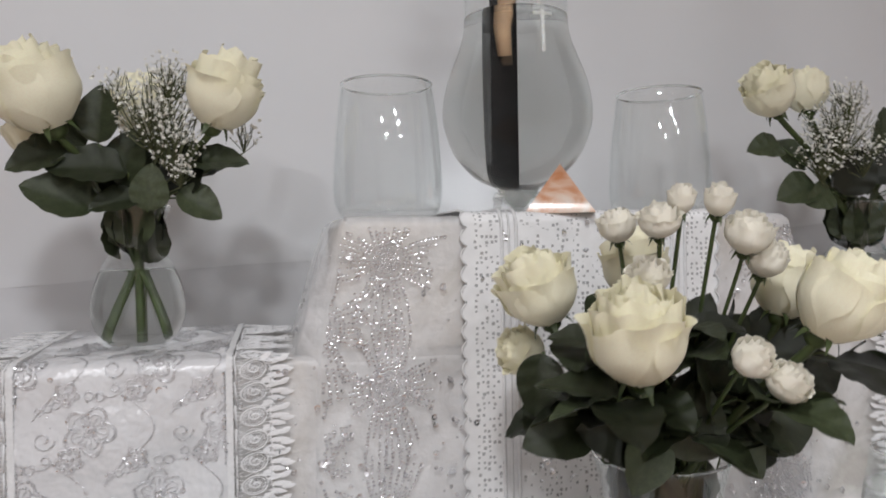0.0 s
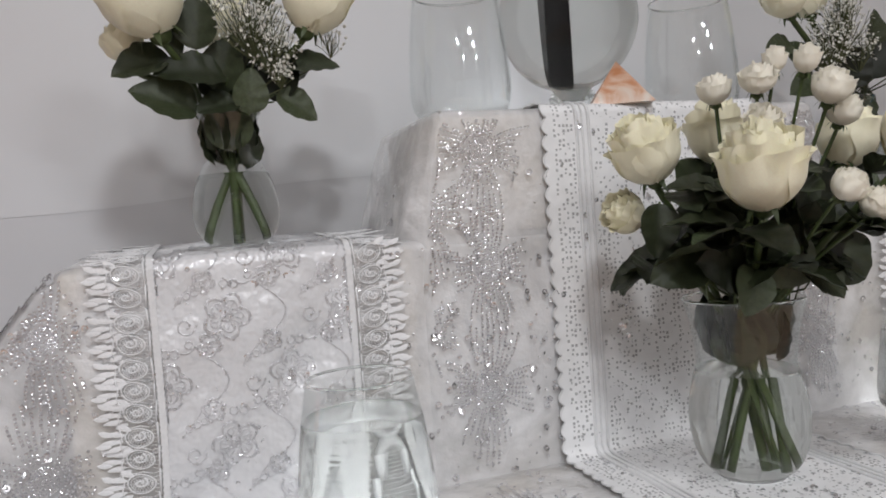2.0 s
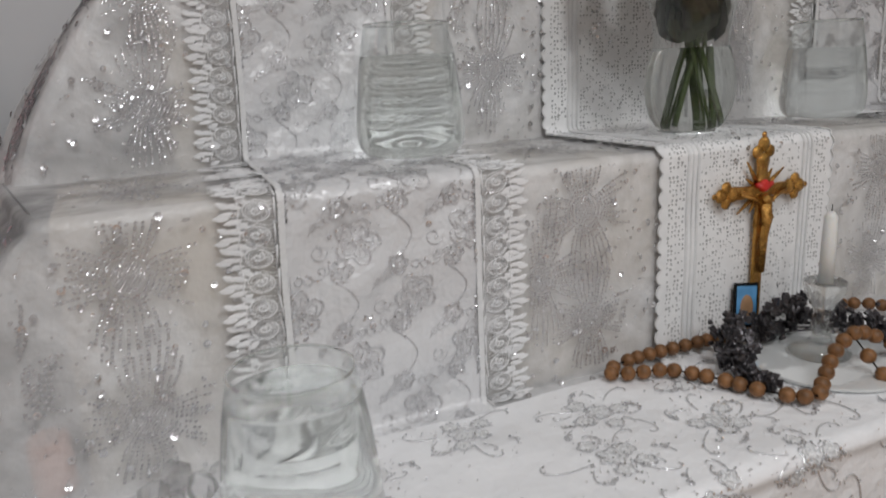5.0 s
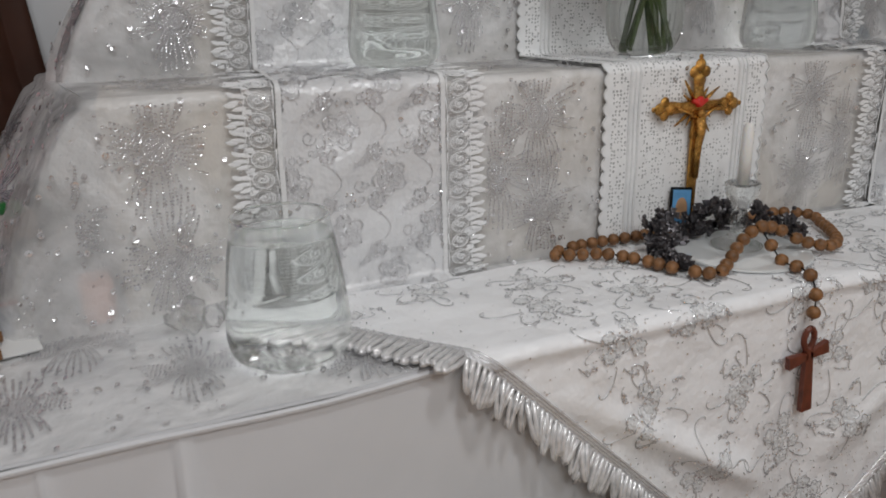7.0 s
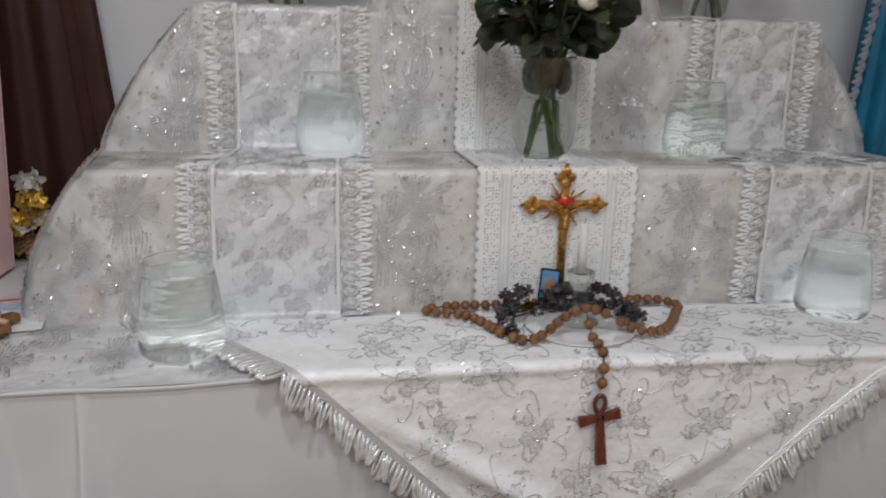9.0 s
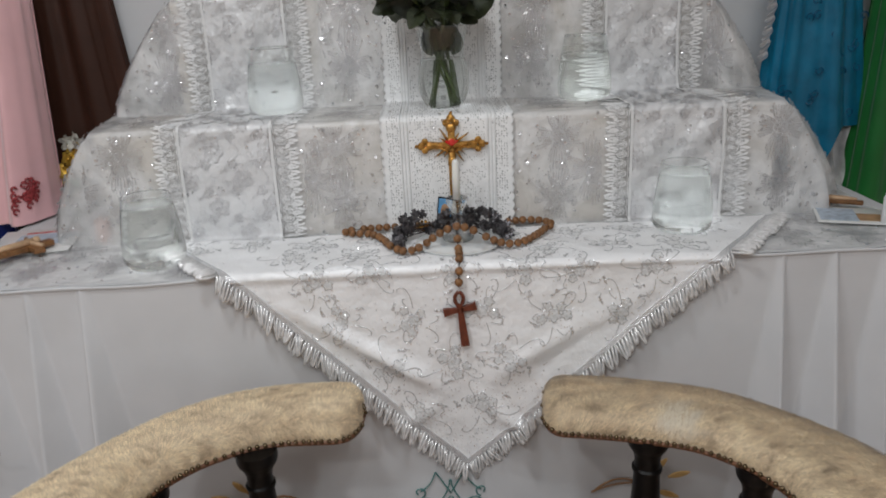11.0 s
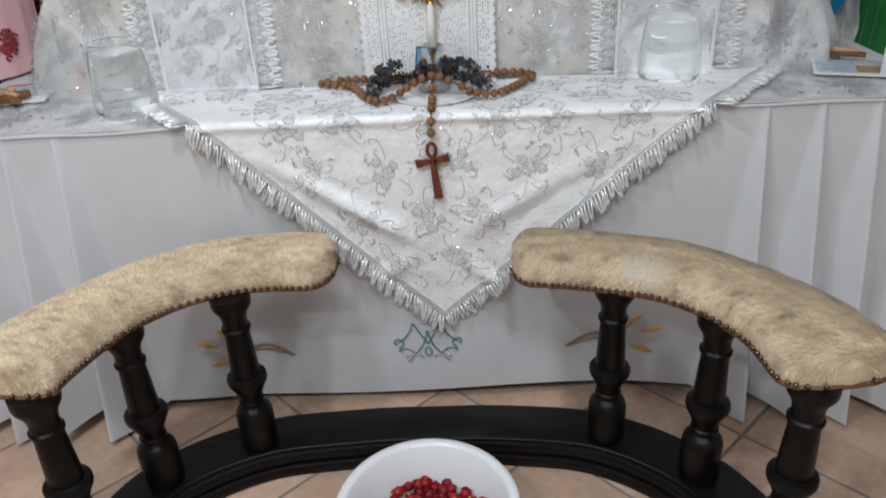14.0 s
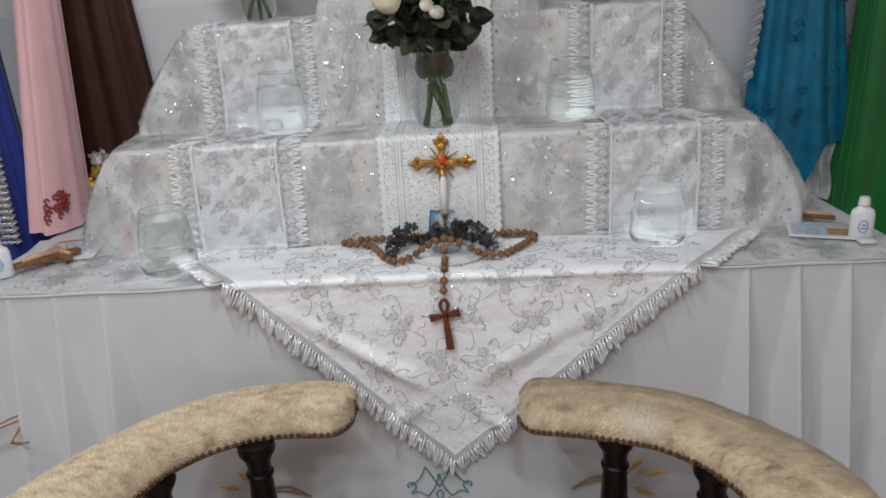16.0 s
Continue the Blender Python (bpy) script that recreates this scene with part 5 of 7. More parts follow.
for edge, sg in ((topper_left, 1), (topper_right, -1)):
    vs = [0.262 - 0.772 * i / 240 for i in range(241)]
    band, tassels = [], []
    rng = random.Random(40 + sg)
    for off in (0.003, 0.008, 0.013, 0.018):
        band.append(tube([topper_place(edge(v) + sg * off, v, 0.002 + 0.0006 * math.sin(i * 1.9 + off * 900)) for i, v in enumerate(vs)], 0.0022, 5))
    part("braid", merge(*band), PALE_THREAD, topper, "glittering silver braid along the edge", world=True, sharp=None)
    run = 0.0
    for v0, v1 in zip(vs, vs[1:]):
        p, q = topper_place(edge(v0), v0, 0.003), topper_place(edge(v1), v1, 0.003)
        run += (q - p).length
        if run < 0.0060:
            continue
        run = 0.0
        length = rng.uniform(0.032, 0.045)
        if v0 > 0.012:
            d = Vector((-sg * 0.80, -0.45, 0)) + Vector((rng.gauss(0, 0.14), rng.gauss(0, 0.14), 0))
            low = Vector((0, 0, -0.0005))
        else:
            d = Vector((-sg * 0.36, -0.10, -0.90)) + Vector((rng.gauss(0, 0.16), rng.gauss(0, 0.12), rng.gauss(0, 0.12)))
            low = Vector((sg * 0.003, 0, -0.003))
        d.normalize()
        across = d.cross(Vector((0, -1, 0.5))).normalized()
        pts = []
        for i in range(9):
            w = math.pi * i / 8
            pts.append(q + d * (length * math.sin(w) ** 0.75) + across * (0.0040 * math.cos(w)) + low * math.sin(w))
        if min(pt.z for pt in pts) < TABLE_Z + 0.010 and v0 > 0.012:
            pts = [Vector((pt.x, pt.y, max(pt.z, TABLE_Z + 0.011))) if pt.y > 0 else pt for pt in pts]
        tassels.append(tube(pts, rng.uniform(0.0026, 0.0038), 5))
    tagged(part("fringe", merge(*tassels), FRINGE, topper, "looped silky grey-white fringe", world=True, sharp=None), kind="stuff")

# ---------------------------------------------------------------- roses in glass vases
def bloom_petals(seed, height, layers, flare_out):
    """A rose of unit radius: rings of cupped petals round an axis, wrapped over one another, the outer rims rolled outwards."""
    rng = random.Random(seed)
    out = []
    n_layers = len(layers)
    for k, count in enumerate(layers):
        f = k / max(1, n_layers - 1)
        R = 0.14 + 0.70 * f ** 0.8
        H = height * (0.90 + 0.10 * math.sin(math.pi * (0.2 + 0.6 * f)) - 0.20 * f * f)
        guard = max(0, k - (n_layers - 3)) if flare_out > 0.1 else 0
        H *= 1 - 0.08 * guard
        ring = []
        for j in range(count):
            a0 = 2 * math.pi * (j + 0.5 * (k % 2) + rng.uniform(-0.15, 0.15)) / count
            A = math.pi / count * rng.uniform(1.45, 1.85)
            curl = flare_out * f ** 1.3 * rng.uniform(0.5, 1.6) + 0.03 * guard * rng.uniform(0.4, 1.6)
            droop = 0.08 * height * f ** 2 * rng.uniform(0.2, 1.5)
            hh = H * rng.uniform(0.92, 1.06)
            ph, slant = rng.uniform(0, 6), rng.uniform(-0.05, 0.05)

            def fn(u, v, R=R, hh=hh, a0=a0, A=A, curl=curl, droop=droop, ph=ph, f=f, slant=slant):
                q = 2 * u - 1
                h = v * (1 - 0.26 * abs(q) ** 4 - 0.022 * math.cos(5 * q + ph) - 0.007 * math.sin(13 * q + 2 * ph))
                wide = 0.50 + 0.50 * smoothstep(0.0, 0.55, h)
                rho = R * (0.34 + 0.66 * math.sin(math.pi * min(h, 0.60) / 1.2) ** 0.8) * (1 + 0.025 * math.sin(3 * q + ph) + slant * q)
                roll = max(0.0, h - 0.60) / 0.40
                rho *= 1 - 0.36 * (1 - f) * roll
                rho += curl * roll ** 1.7 * (1 + 0.4 * math.sin(3 * q + ph)) + 0.025 * q * q * f + (0.035 + 0.04 * f) * roll * math.sin(7 * q + 3 * ph) + 0.008 * roll * math.sin(15 * q + ph)
                z = hh * h - droop * roll ** 2.2 + 0.035 * f * roll * math.sin(6 * q + 2 * ph)
                a = a0 + A * q * wide
                return rho * math.cos(a), rho * math.sin(a), z
            ring.append(sheet(fn, 18, 12))
        out.append(ring)
    return out


class Bloom:
    """The meshes of a rose head: the furled heart, and its petals one by one."""

    def __init__(self, seed, height, layers, flare_out, mat):
        loose = len(layers) - 1
        rings = bloom_petals(seed, height, layers, flare_out)
        self.core = as_mesh("bloom", merge(*[p for ring in rings[:-loose] for p in ring]), mat, True, None, None)
        self.petals = [as_mesh("petal", p, mat, True, None, None) for ring in rings[-loose:] for p in ring]


def leaf_piece():
    """A pointed rose leaf of unit length, folded along its midrib, with a toothed rim."""
    def fn(u, v):
        q = 2 * u - 1
        w = 0.395 * math.sin(math.pi * v ** 0.86) ** 0.68 * (1.08 - 0.22 * v) + 0.004
        saw = 1 + 0.045 * math.sin(v * 75) * abs(q) ** 4
        return q * w * saw, v, 0.30 * abs(q) ** 1.3 * w - 0.20 * v * v + 0.016 * math.sin(v * 24 - 3 * abs(q)) * abs(q) + 0.03 * q * math.sin(v * 3)
    return sheet(fn, 10, 24)


def calyx_piece():
    pieces = [ball(0.011, (0, 0, 0.0), 10, 6, sz=0.9)]
    for k in range(5):
        a = 2 * math.pi * k / 5
        def fn(u, v, a=a):
            q = (2 * u - 1) * 0.006 * (1 - v) ** 0.7
            r = 0.008 + 0.016 * v
            z = 0.004 + 0.016 * v - 0.03 * v * v
            return r * math.cos(a) - q * math.sin(a), r * math.sin(a) + q * math.cos(a), z
        pieces.append(sheet(fn, 2, 5))
    return merge(*pieces)


BIG = [Bloom(sd, ht, ly, fl, ROSE) for sd, ht, ly, fl in ((1, 1.80, (2, 3, 4, 5, 5, 5, 5), 0.07), (2, 1.90, (3, 4, 5, 6, 6, 6, 6), 0.06), (3, 1.85, (2, 3, 4, 4, 5, 4), 0.08), (4, 1.80, (2, 3, 4, 5, 5, 5, 5), 0.08))]
SMALL = [Bloom(sd, ht, (3, 4, 5, 5, 6), fl, SPRAY) for sd, ht, fl in ((5, 1.55, 0.02), (6, 1.45, 0.05), (7, 1.60, 0.0))]
BUD = Bloom(8, 2.0, (2, 3, 4, 4), 0.03, SPRAY)
LEAF_MESH = as_mesh("leaf", leaf_piece(), LEAF, True, None, None)
CALYX = as_mesh("calyx", calyx_piece(), STEM, True, None, None)


def facing(p, d, up=Vector((0, 0, 1)), size=1.0, axis="Y"):
    """A pose at p whose y axis (or z axis) points along d."""
    d = d.normalized()
    if axis == "Y":
        x = d.cross(up)
        if x.length < 0.01:
            x = d.cross(Vector((1, 0, 0)))
        x.normalize()
        z = x.cross(d)
        m = Matrix((x, d, z)).transposed()
    else:
        x = d.orthogonal().normalized()
        m = Matrix((x, d.cross(x), d)).transposed()
    m = m.to_4x4() @ Matrix.Diagonal((size, size, size, 1))
    m.translation = p
    return m


def rose(foot, neck, head, tilt, size, mesh, label, group, rng, leaves=2, thin=0.0024, leaf_size=0.06):
    """A cut rose: head is the middle of the bloom, tilt the way it looks, size its radius."""
    foot, neck, head = Vector(foot), Vector(neck), Vector(head)
    d = Vector(tilt).normalized()
    base = head - d * size * 0.75
    t = thing("rose", foot, label, "rose", group)
    line = [p.to_tuple() for p in curve3([foot, neck, neck.lerp(base, 0.5) + Vector((0, 0, 0.015)), base - d * 0.012, base + d * size * 0.12], 8)]
    part("stem", tube(line, thin, 6), STEM, t, world=True, sharp=None)
    head_part = part("bloom", mesh.core, None, t, at=Matrix.Translation(-foot) @ facing(base, d, size=size, axis="Z") @ pose(0, 0, 0, 0, 0, rng.uniform(0, 360)))
    for petal in mesh.petals:
        part("petal", petal, None, head_part)
    part("calyx", CALYX, None, t, at=Matrix.Translation(-foot) @ facing(base - d * 0.002, d, size=max(0.45, size / 0.045), axis="Z"))
    for k in range(leaves):
        i = int(len(line) * (0.42 + 0.40 * (k + rng.random() * 0.6) / max(1, leaves)))
        p = Vector(line[min(i, len(line) - 6)])
        a = rng.uniform(0, 6.28)
        out = Vector((math.cos(a), math.sin(a), rng.uniform(-0.25, 0.35)))
        q = p + out * 0.028
        part("petiole", tube([p, p.lerp(q, 0.6) + Vector((0, 0, 0.004)), q], 0.0011, 5), STEM, t, world=True, sharp=None)
        for turn in (-55, 0, 55):
            dd = Matrix.Rotation(radians(turn + rng.uniform(-12, 12)), 3, "Z") @ out + Vector((0, 0, rng.uniform(-0.3, 0.3)))
            up = Vector((rng.uniform(-0.5, 0.5), rng.uniform(-0.5, 0.5), 1))
            part("leaf", LEAF_MESH, None, t, at=Matrix.Translation(-foot) @ facing(q, dd, up, leaf_size * rng.uniform(0.75, 1.1)))
    return t


def curve3(points, n):
    pts = [Vector(p) for p in points]
    pts = [pts[0] * 2 - pts[1]] + pts + [pts[-1] * 2 - pts[-2]]
    out = []
    for i in range(1, len(pts) - 2):
        a, b, c, d = pts[i - 1:i + 3]
        for k in range(n):
            t = k / n
            out.append(0.5 * ((2 * b) + (c - a) * t + (2 * a - 5 * b + 4 * c - d) * t * t + (3 * b - a - 3 * c + d) * t ** 3))
    return out + [pts[-2]]


def glass_vase(at, profile, water, label):
    v = thing("glass_vase", at, label, "vase", "glass vases")
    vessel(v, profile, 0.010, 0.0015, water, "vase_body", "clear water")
    return v


big_profile = [(0.0, 0.003), (0.038, 0.003), (0.047, 0.008), (0.056, 0.022), (0.062, 0.042), (0.064, 0.062), (0.0625, 0.084), (0.0580, 0.106), (0.0535, 0.122), (0.0530, 0.130), (0.0545, 0.148), (0.0585, 0.172), (0.0650, 0.198)]
small_profile = [(0.0, 0.003), (0.032, 0.003), (0.040, 0.007), (0.0485, 0.020), (0.0520, 0.036), (0.0515, 0.050), (0.047, 0.072), (0.038, 0.094), (0.0285, 0.108), (0.0258, 0.117), (0.0275, 0.130), (0.0320, 0.146), (0.0375, 0.160)]

# the middle vase
CV = Vector((-0.014, 0.388, TIER1_Z + 0.008))
glass_vase(CV, big_profile, 0.118, "clear flared glass vase holding water and rose stems")
rng = random.Random(71)
lab_big = "large open creamy white rose on a leafy green stem"
lab_small = "small ivory spray rose on a thin green stem"
for x, y, z, tx, ty, tz, size, k in ((-0.144, 0.363, 1.412, -0.4, -0.15, 0.9, 0.039, 0), (-0.112, 0.240, 1.382, -0.2, -0.25, 0.95, 0.042, 1), (0.038, 0.212, 1.408, 0.4, -0.3, 0.85, 0.039, 3),
                                     (-0.040, 0.382, 1.428, -0.1, 0.1, 1.0, 0.037, 2), (0.078, 0.325, 1.412, 0.3, 0.0, 0.9, 0.036, 2), (-0.145, 0.405, 1.352, -0.8, -0.1, 0.4, 0.026, 0)):
    h = Vector((x, y, z))
    away = Vector((0.026 if x < -0.03 else -0.024, 0.014 if y < 0.3 else -0.012, 0))
    neck = CV + Vector((rng.uniform(-0.02, 0.02), rng.uniform(-0.02, 0.02), 0.14))
    rose(CV + away + Vector((rng.uniform(-0.012, 0.012), rng.uniform(-0.012, 0.012), 0.014)), neck, h, (tx, ty, tz), size, BIG[k], lab_big, "roses in the middle vase", rng, 3, 0.0040, 0.066)
for x, y, z, size, k in ((-0.084, 0.33, 1.470, 0.019, 0), (-0.066, 0.290, 1.474, 0.020, 1), (-0.046, 0.29, 1.488, 0.013, 3), (-0.019, 0.278, 1.486, 0.014, 3), (0.001, 0.268, 1.461, 0.022, 0),
                         (-0.095, 0.254, 1.431, 0.019, 1), (0.024, 0.278, 1.440, 0.020, 2), (-0.020, 0.235, 1.366, 0.019, 2), (0.004, 0.226, 1.349, 0.020, 1)):
    h = Vector((x, y, z))
    neck = CV + Vector((rng.uniform(-0.025, 0.01), rng.uniform(-0.04, 0.0), 0.15))
    d = Vector((x - CV.x, y - CV.y, 0.22 + rng.uniform(0, 0.1)))
    if z < 1.40:
        d = Vector((0.2, -0.5, 0.6))
    s0 = 1 if x > -0.04 else -1
    neck = CV + Vector((0.012 * s0 - 0.01, -0.02, 0.15))
    rose(CV + Vector((-0.02 * s0, 0.012 * s0, 0.014)), neck, h, d, size, BUD if k == 3 else SMALL[k], lab_small, "spray roses in the middle vase", rng, 1, 0.0019, 0.05)
# the thick ring of leaves over the rim
greenery = thing("rose_greenery", CV + Vector((0, 0, 0.014)), "bunch of dark green leafy rose stems in the glass vase", "foliage")
part("stem", tube([CV + Vector((0.02, 0.01, 0.014)), CV + Vector((0, 0, 0.14)), CV + Vector((-0.03, -0.05, 0.25))], 0.0028, 6), STEM, greenery, world=True, sharp=None)
for x, y, z, dx, dy, dz, size in ((-0.157, 0.33, 1.336, -0.2, -0.2, -1, 0.058), (-0.143, 0.32, 1.297, -1, -0.2, -0.1, 0.070), (-0.095, 0.31, 1.297, -0.9, -0.4, 0.2, 0.080), (-0.029, 0.30, 1.300, 0.15, -0.3, 1, 0.075),
                                  (0.075, 0.33, 1.292, 0.9, -0.2, 0.45, 0.085), (0.048, 0.33, 1.268, 0.9, -0.2, -0.4, 0.060), (0.112, 0.33, 1.332, 0.95, -0.1, 0.1, 0.070), (0.063, 0.32, 1.370, 0.4, -0.2, 0.9, 0.085),
                                  (-0.082, 0.32, 1.330, -0.3, -0.4, 0.8, 0.075), (0.028, 0.31, 1.318, 0.2, -0.4, -0.8, 0.080), (-0.02, 0.29, 1.335, -0.3, -0.5, 0.6, 0.08), (0.01, 0.30, 1.282, 0.3, -0.5, -0.5, 0.07), (-0.075, 0.30, 1.272, -0.5, -0.4, -0.6, 0.06)):
    d = Vector((dx, dy, dz)).normalized()
    up = Vector((rng.uniform(-0.3, 0.3), -0.9, 0.5 + rng.uniform(-0.3, 0.3)))
    part("leaf", LEAF_MESH, None, greenery, at=Matrix.Translation(-greenery.location) @ facing(Vector((x, y, z)) - d * size * 0.46, d, up, size * 0.92))
    part("petiole", tube([CV + Vector((0, 0, 0.19)), CV.lerp(Vector((x, y, z)), 0.6) + Vector((0, 0, 0.06)), Vector((x, y, z)) - d * size * 0.48], 0.0012, 5), STEM, greenery, world=True, sharp=None)
for k in range(34):
    a = rng.uniform(0, 6.28)
    ring = k % 3
    rad = (0.034, 0.046, 0.027)[ring]
    z = CV.z + (0.232, 0.255, 0.285)[ring] + rng.uniform(-0.012, 0.025)
    p = CV + Vector((rad * math.cos(a), rad * math.sin(a) - 0.02, z - CV.z))
    w = a + rng.uniform(-0.9, 0.9)
    d = Vector((0.7 * math.cos(w), 0.7 * math.sin(w), rng.uniform(-0.55, 0.9)))
    up = Vector((math.cos(a), math.sin(a), 0.45 + rng.uniform(-0.35, 0.35)))
    part("leaf", LEAF_MESH, None, greenery, at=Matrix.Translation(-greenery.location) @ facing(p, d, up, rng.uniform(0.052, 0.078)))
for k in range(18):
    a = rng.uniform(0, 6.28)
    p = CV + Vector((0.032 * math.cos(a), 0.032 * math.sin(a), rng.uniform(0.122, 0.150)))
    d = Vector((0.30 * math.cos(a), 0.30 * math.sin(a), 1))
    part("leaf", LEAF_MESH, None, greenery, at=Matrix.Translation(-greenery.location) @ facing(p, d, Vector((math.cos(a), math.sin(a), 0)), rng.uniform(0.05, 0.065)))


def babys_breath(foot, spots, seed, group):
    rng = random.Random(seed)
    foot = Vector(foot)
    t = thing("babys_breath", foot, "airy sprays of tiny white baby's breath on thin twigs", "flower", group)
    twigs, dots = [], []
    neck = foot + Vector((0, 0, 0.15))
    for cx, cy, cz, r, n in spots:
        c = Vector((cx, cy, cz))
        low = c - Vector((0, 0, r * 1.3))
        twigs.append(tube([foot, neck, neck.lerp(low, 0.6), low], 0.0010, 4))
        for k in range(int(n * 1.4)):
            d = Vector((rng.gauss(0, 1), rng.gauss(0, 1), rng.gauss(0, 0.9)))
            p = c + d.normalized() * r * 1.12 * rng.random() ** 0.5
            if k % 3 == 0:
                m = low.lerp(p, 0.55) + Vector((rng.gauss(0, 0.004), rng.gauss(0, 0.004), 0))
                twigs.append(tube([low, m, p], 0.0005, 3, cap=False))
            n0 = Vector((rng.gauss(0, 1), rng.gauss(0, 1), 0.8 + rng.gauss(0, 0.6))).normalized()
            x = n0.orthogonal().normalized()
            y = n0.cross(x)
            q = rng.uniform(0.0019, 0.0032)
            v = [p - n0 * q * 0.35]
            for i in range(10):
                w = 2 * math.pi * i / 10
                rr = q if i % 2 == 0 else q * 0.55
                v.append(p + x * rr * math.cos(w) + y * rr * math.sin(w))
            dots.append(([tuple(e) for e in v], [(0, 1 + i, 1 + (i + 1) % 10) for i in range(10)]))
    tagged(part("twig", merge(*twigs), TWIG, t, world=True, sharp=None), kind="stuff")
    tagged(part("floret", merge(*dots), FLORET, t, world=True, smooth=False, sharp=None), kind="stuff")


def side_bouquet(c, heads, leaves, gyps, seed, group):
    rng = random.Random(seed)
    c = Vector(c)
    glass_vase(c, small_profile, 0.086, "small clear waisted glass vase holding water and stems")
    things = []
    for x, y, z, tx, ty, tz, size, k in heads:
        neck = c + Vector((max(-0.014, min(0.014, (x - c.x) * 0.16)), rng.uniform(-0.008, 0.008), 0.125))
        foot = c + Vector((max(-0.028, min(0.028, -(x - c.x) * 0.5)), rng.uniform(-0.018, 0.018), 0.013))
        things.append(rose(foot, neck, (x, y, z), (tx, ty, tz), size, BIG[k], lab_big, group, rng, 0, 0.0042))
    for i, (px, py, pz, dx, dy, dz, s) in enumerate(leaves):
        t = things[i % len(things)]
        p = Vector((px, py, pz))
        d = Vector((dx, dy, dz)).normalized()
        up = Vector((rng.uniform(-0.3, 0.3), -0.9, 0.6 + rng.uniform(-0.4, 0.4)))
        part("leaf", LEAF_MESH, None, t, at=Matrix.Translation(-t.location) @ facing(p - d * s * 0.44, d, up, s * 0.88))
        part("petiole", tube([Vector((c.x, c.y, c.z + 0.16)).lerp(p, 0.2), p - d * s * 0.45], 0.0012, 5), STEM, t, world=True, sharp=None)
    for k in range(9):
        t = things[k % len(things)]
        a = 2 * math.pi * k / 9 + rng.uniform(-0.3, 0.3)
        p = c + Vector((0.020 * math.cos(a), 0.020 * math.sin(a), rng.uniform(0.088, 0.115)))
        part("leaf", LEAF_MESH, None, t, at=Matrix.Translation(-t.location) @ facing(p, Vector((0.25 * math.cos(a), 0.25 * math.sin(a), 1)), Vector((math.cos(a), math.sin(a), 0.1)), rng.uniform(0.055, 0.072)))
    babys_breath(c + Vector((0.005, 0.005, 0.013)), gyps, seed + 5, group)


LV = (-0.532, 0.658, TIER2_Z + 0.0088)
RV = (0.452, 0.660, TIER2_Z + 0.0088)
side_bouquet(LV, ((-0.616, 0.585, 1.622, -0.40, -0.25, 0.90, 0.052, 0), (-0.428, 0.585, 1.624, 0.35, -0.2, 0.9, 0.047, 2), (-0.532, 0.690, 1.626, 0.1, 0.1, 1, 0.040, 1), (-0.640, 0.64, 1.585, -0.3, -0.1, 0.8, 0.026, 3)),
             ((-0.562, 0.61, 1.606, 0.05, -0.2, 1, 0.072), (-0.624, 0.61, 1.560, -1, -0.3, -0.25, 0.075), (-0.600, 0.60, 1.518, -0.9, -0.3, 0.42, 0.085), (-0.570, 0.60, 1.548, -0.9, -0.3, 0.15, 0.090),
              (-0.508, 0.60, 1.524, 0.15, -0.3, 1, 0.060), (-0.545, 0.60, 1.510, -0.9, -0.4, -0.1, 0.060), (-0.434, 0.60, 1.556, 0.95, -0.2, 0.1, 0.070), (-0.455, 0.60, 1.507, 0.85, -0.1, -0.5, 0.062),
              (-0.473, 0.61, 1.546, 0.25, -0.2, 1, 0.075), (-0.598, 0.62, 1.590, -0.6, -0.2, 0.5, 0.060), (-0.535, 0.62, 1.560, 0.3, -0.3, 0.9, 0.080), (-0.545, 0.63, 1.535, -0.4, -0.2, 0.8, 0.075),
              (-0.505, 0.64, 1.555, 0.3, 0.1, 0.9, 0.075), (-0.45, 0.68, 1.56, 0.7, 0.2, 0.5, 0.065), (-0.59, 0.68, 1.54, -0.7, 0.2, 0.4, 0.065)),
             ((-0.488, 0.610, 1.652, 0.026, 130), (-0.500, 0.605, 1.614, 0.042, 340), (-0.480, 0.595, 1.580, 0.032, 190), (-0.408, 0.62, 1.592, 0.020, 40), (-0.548, 0.63, 1.640, 0.024, 70), (-0.474, 0.59, 1.545, 0.016, 60)), 81, "roses in the left vase")
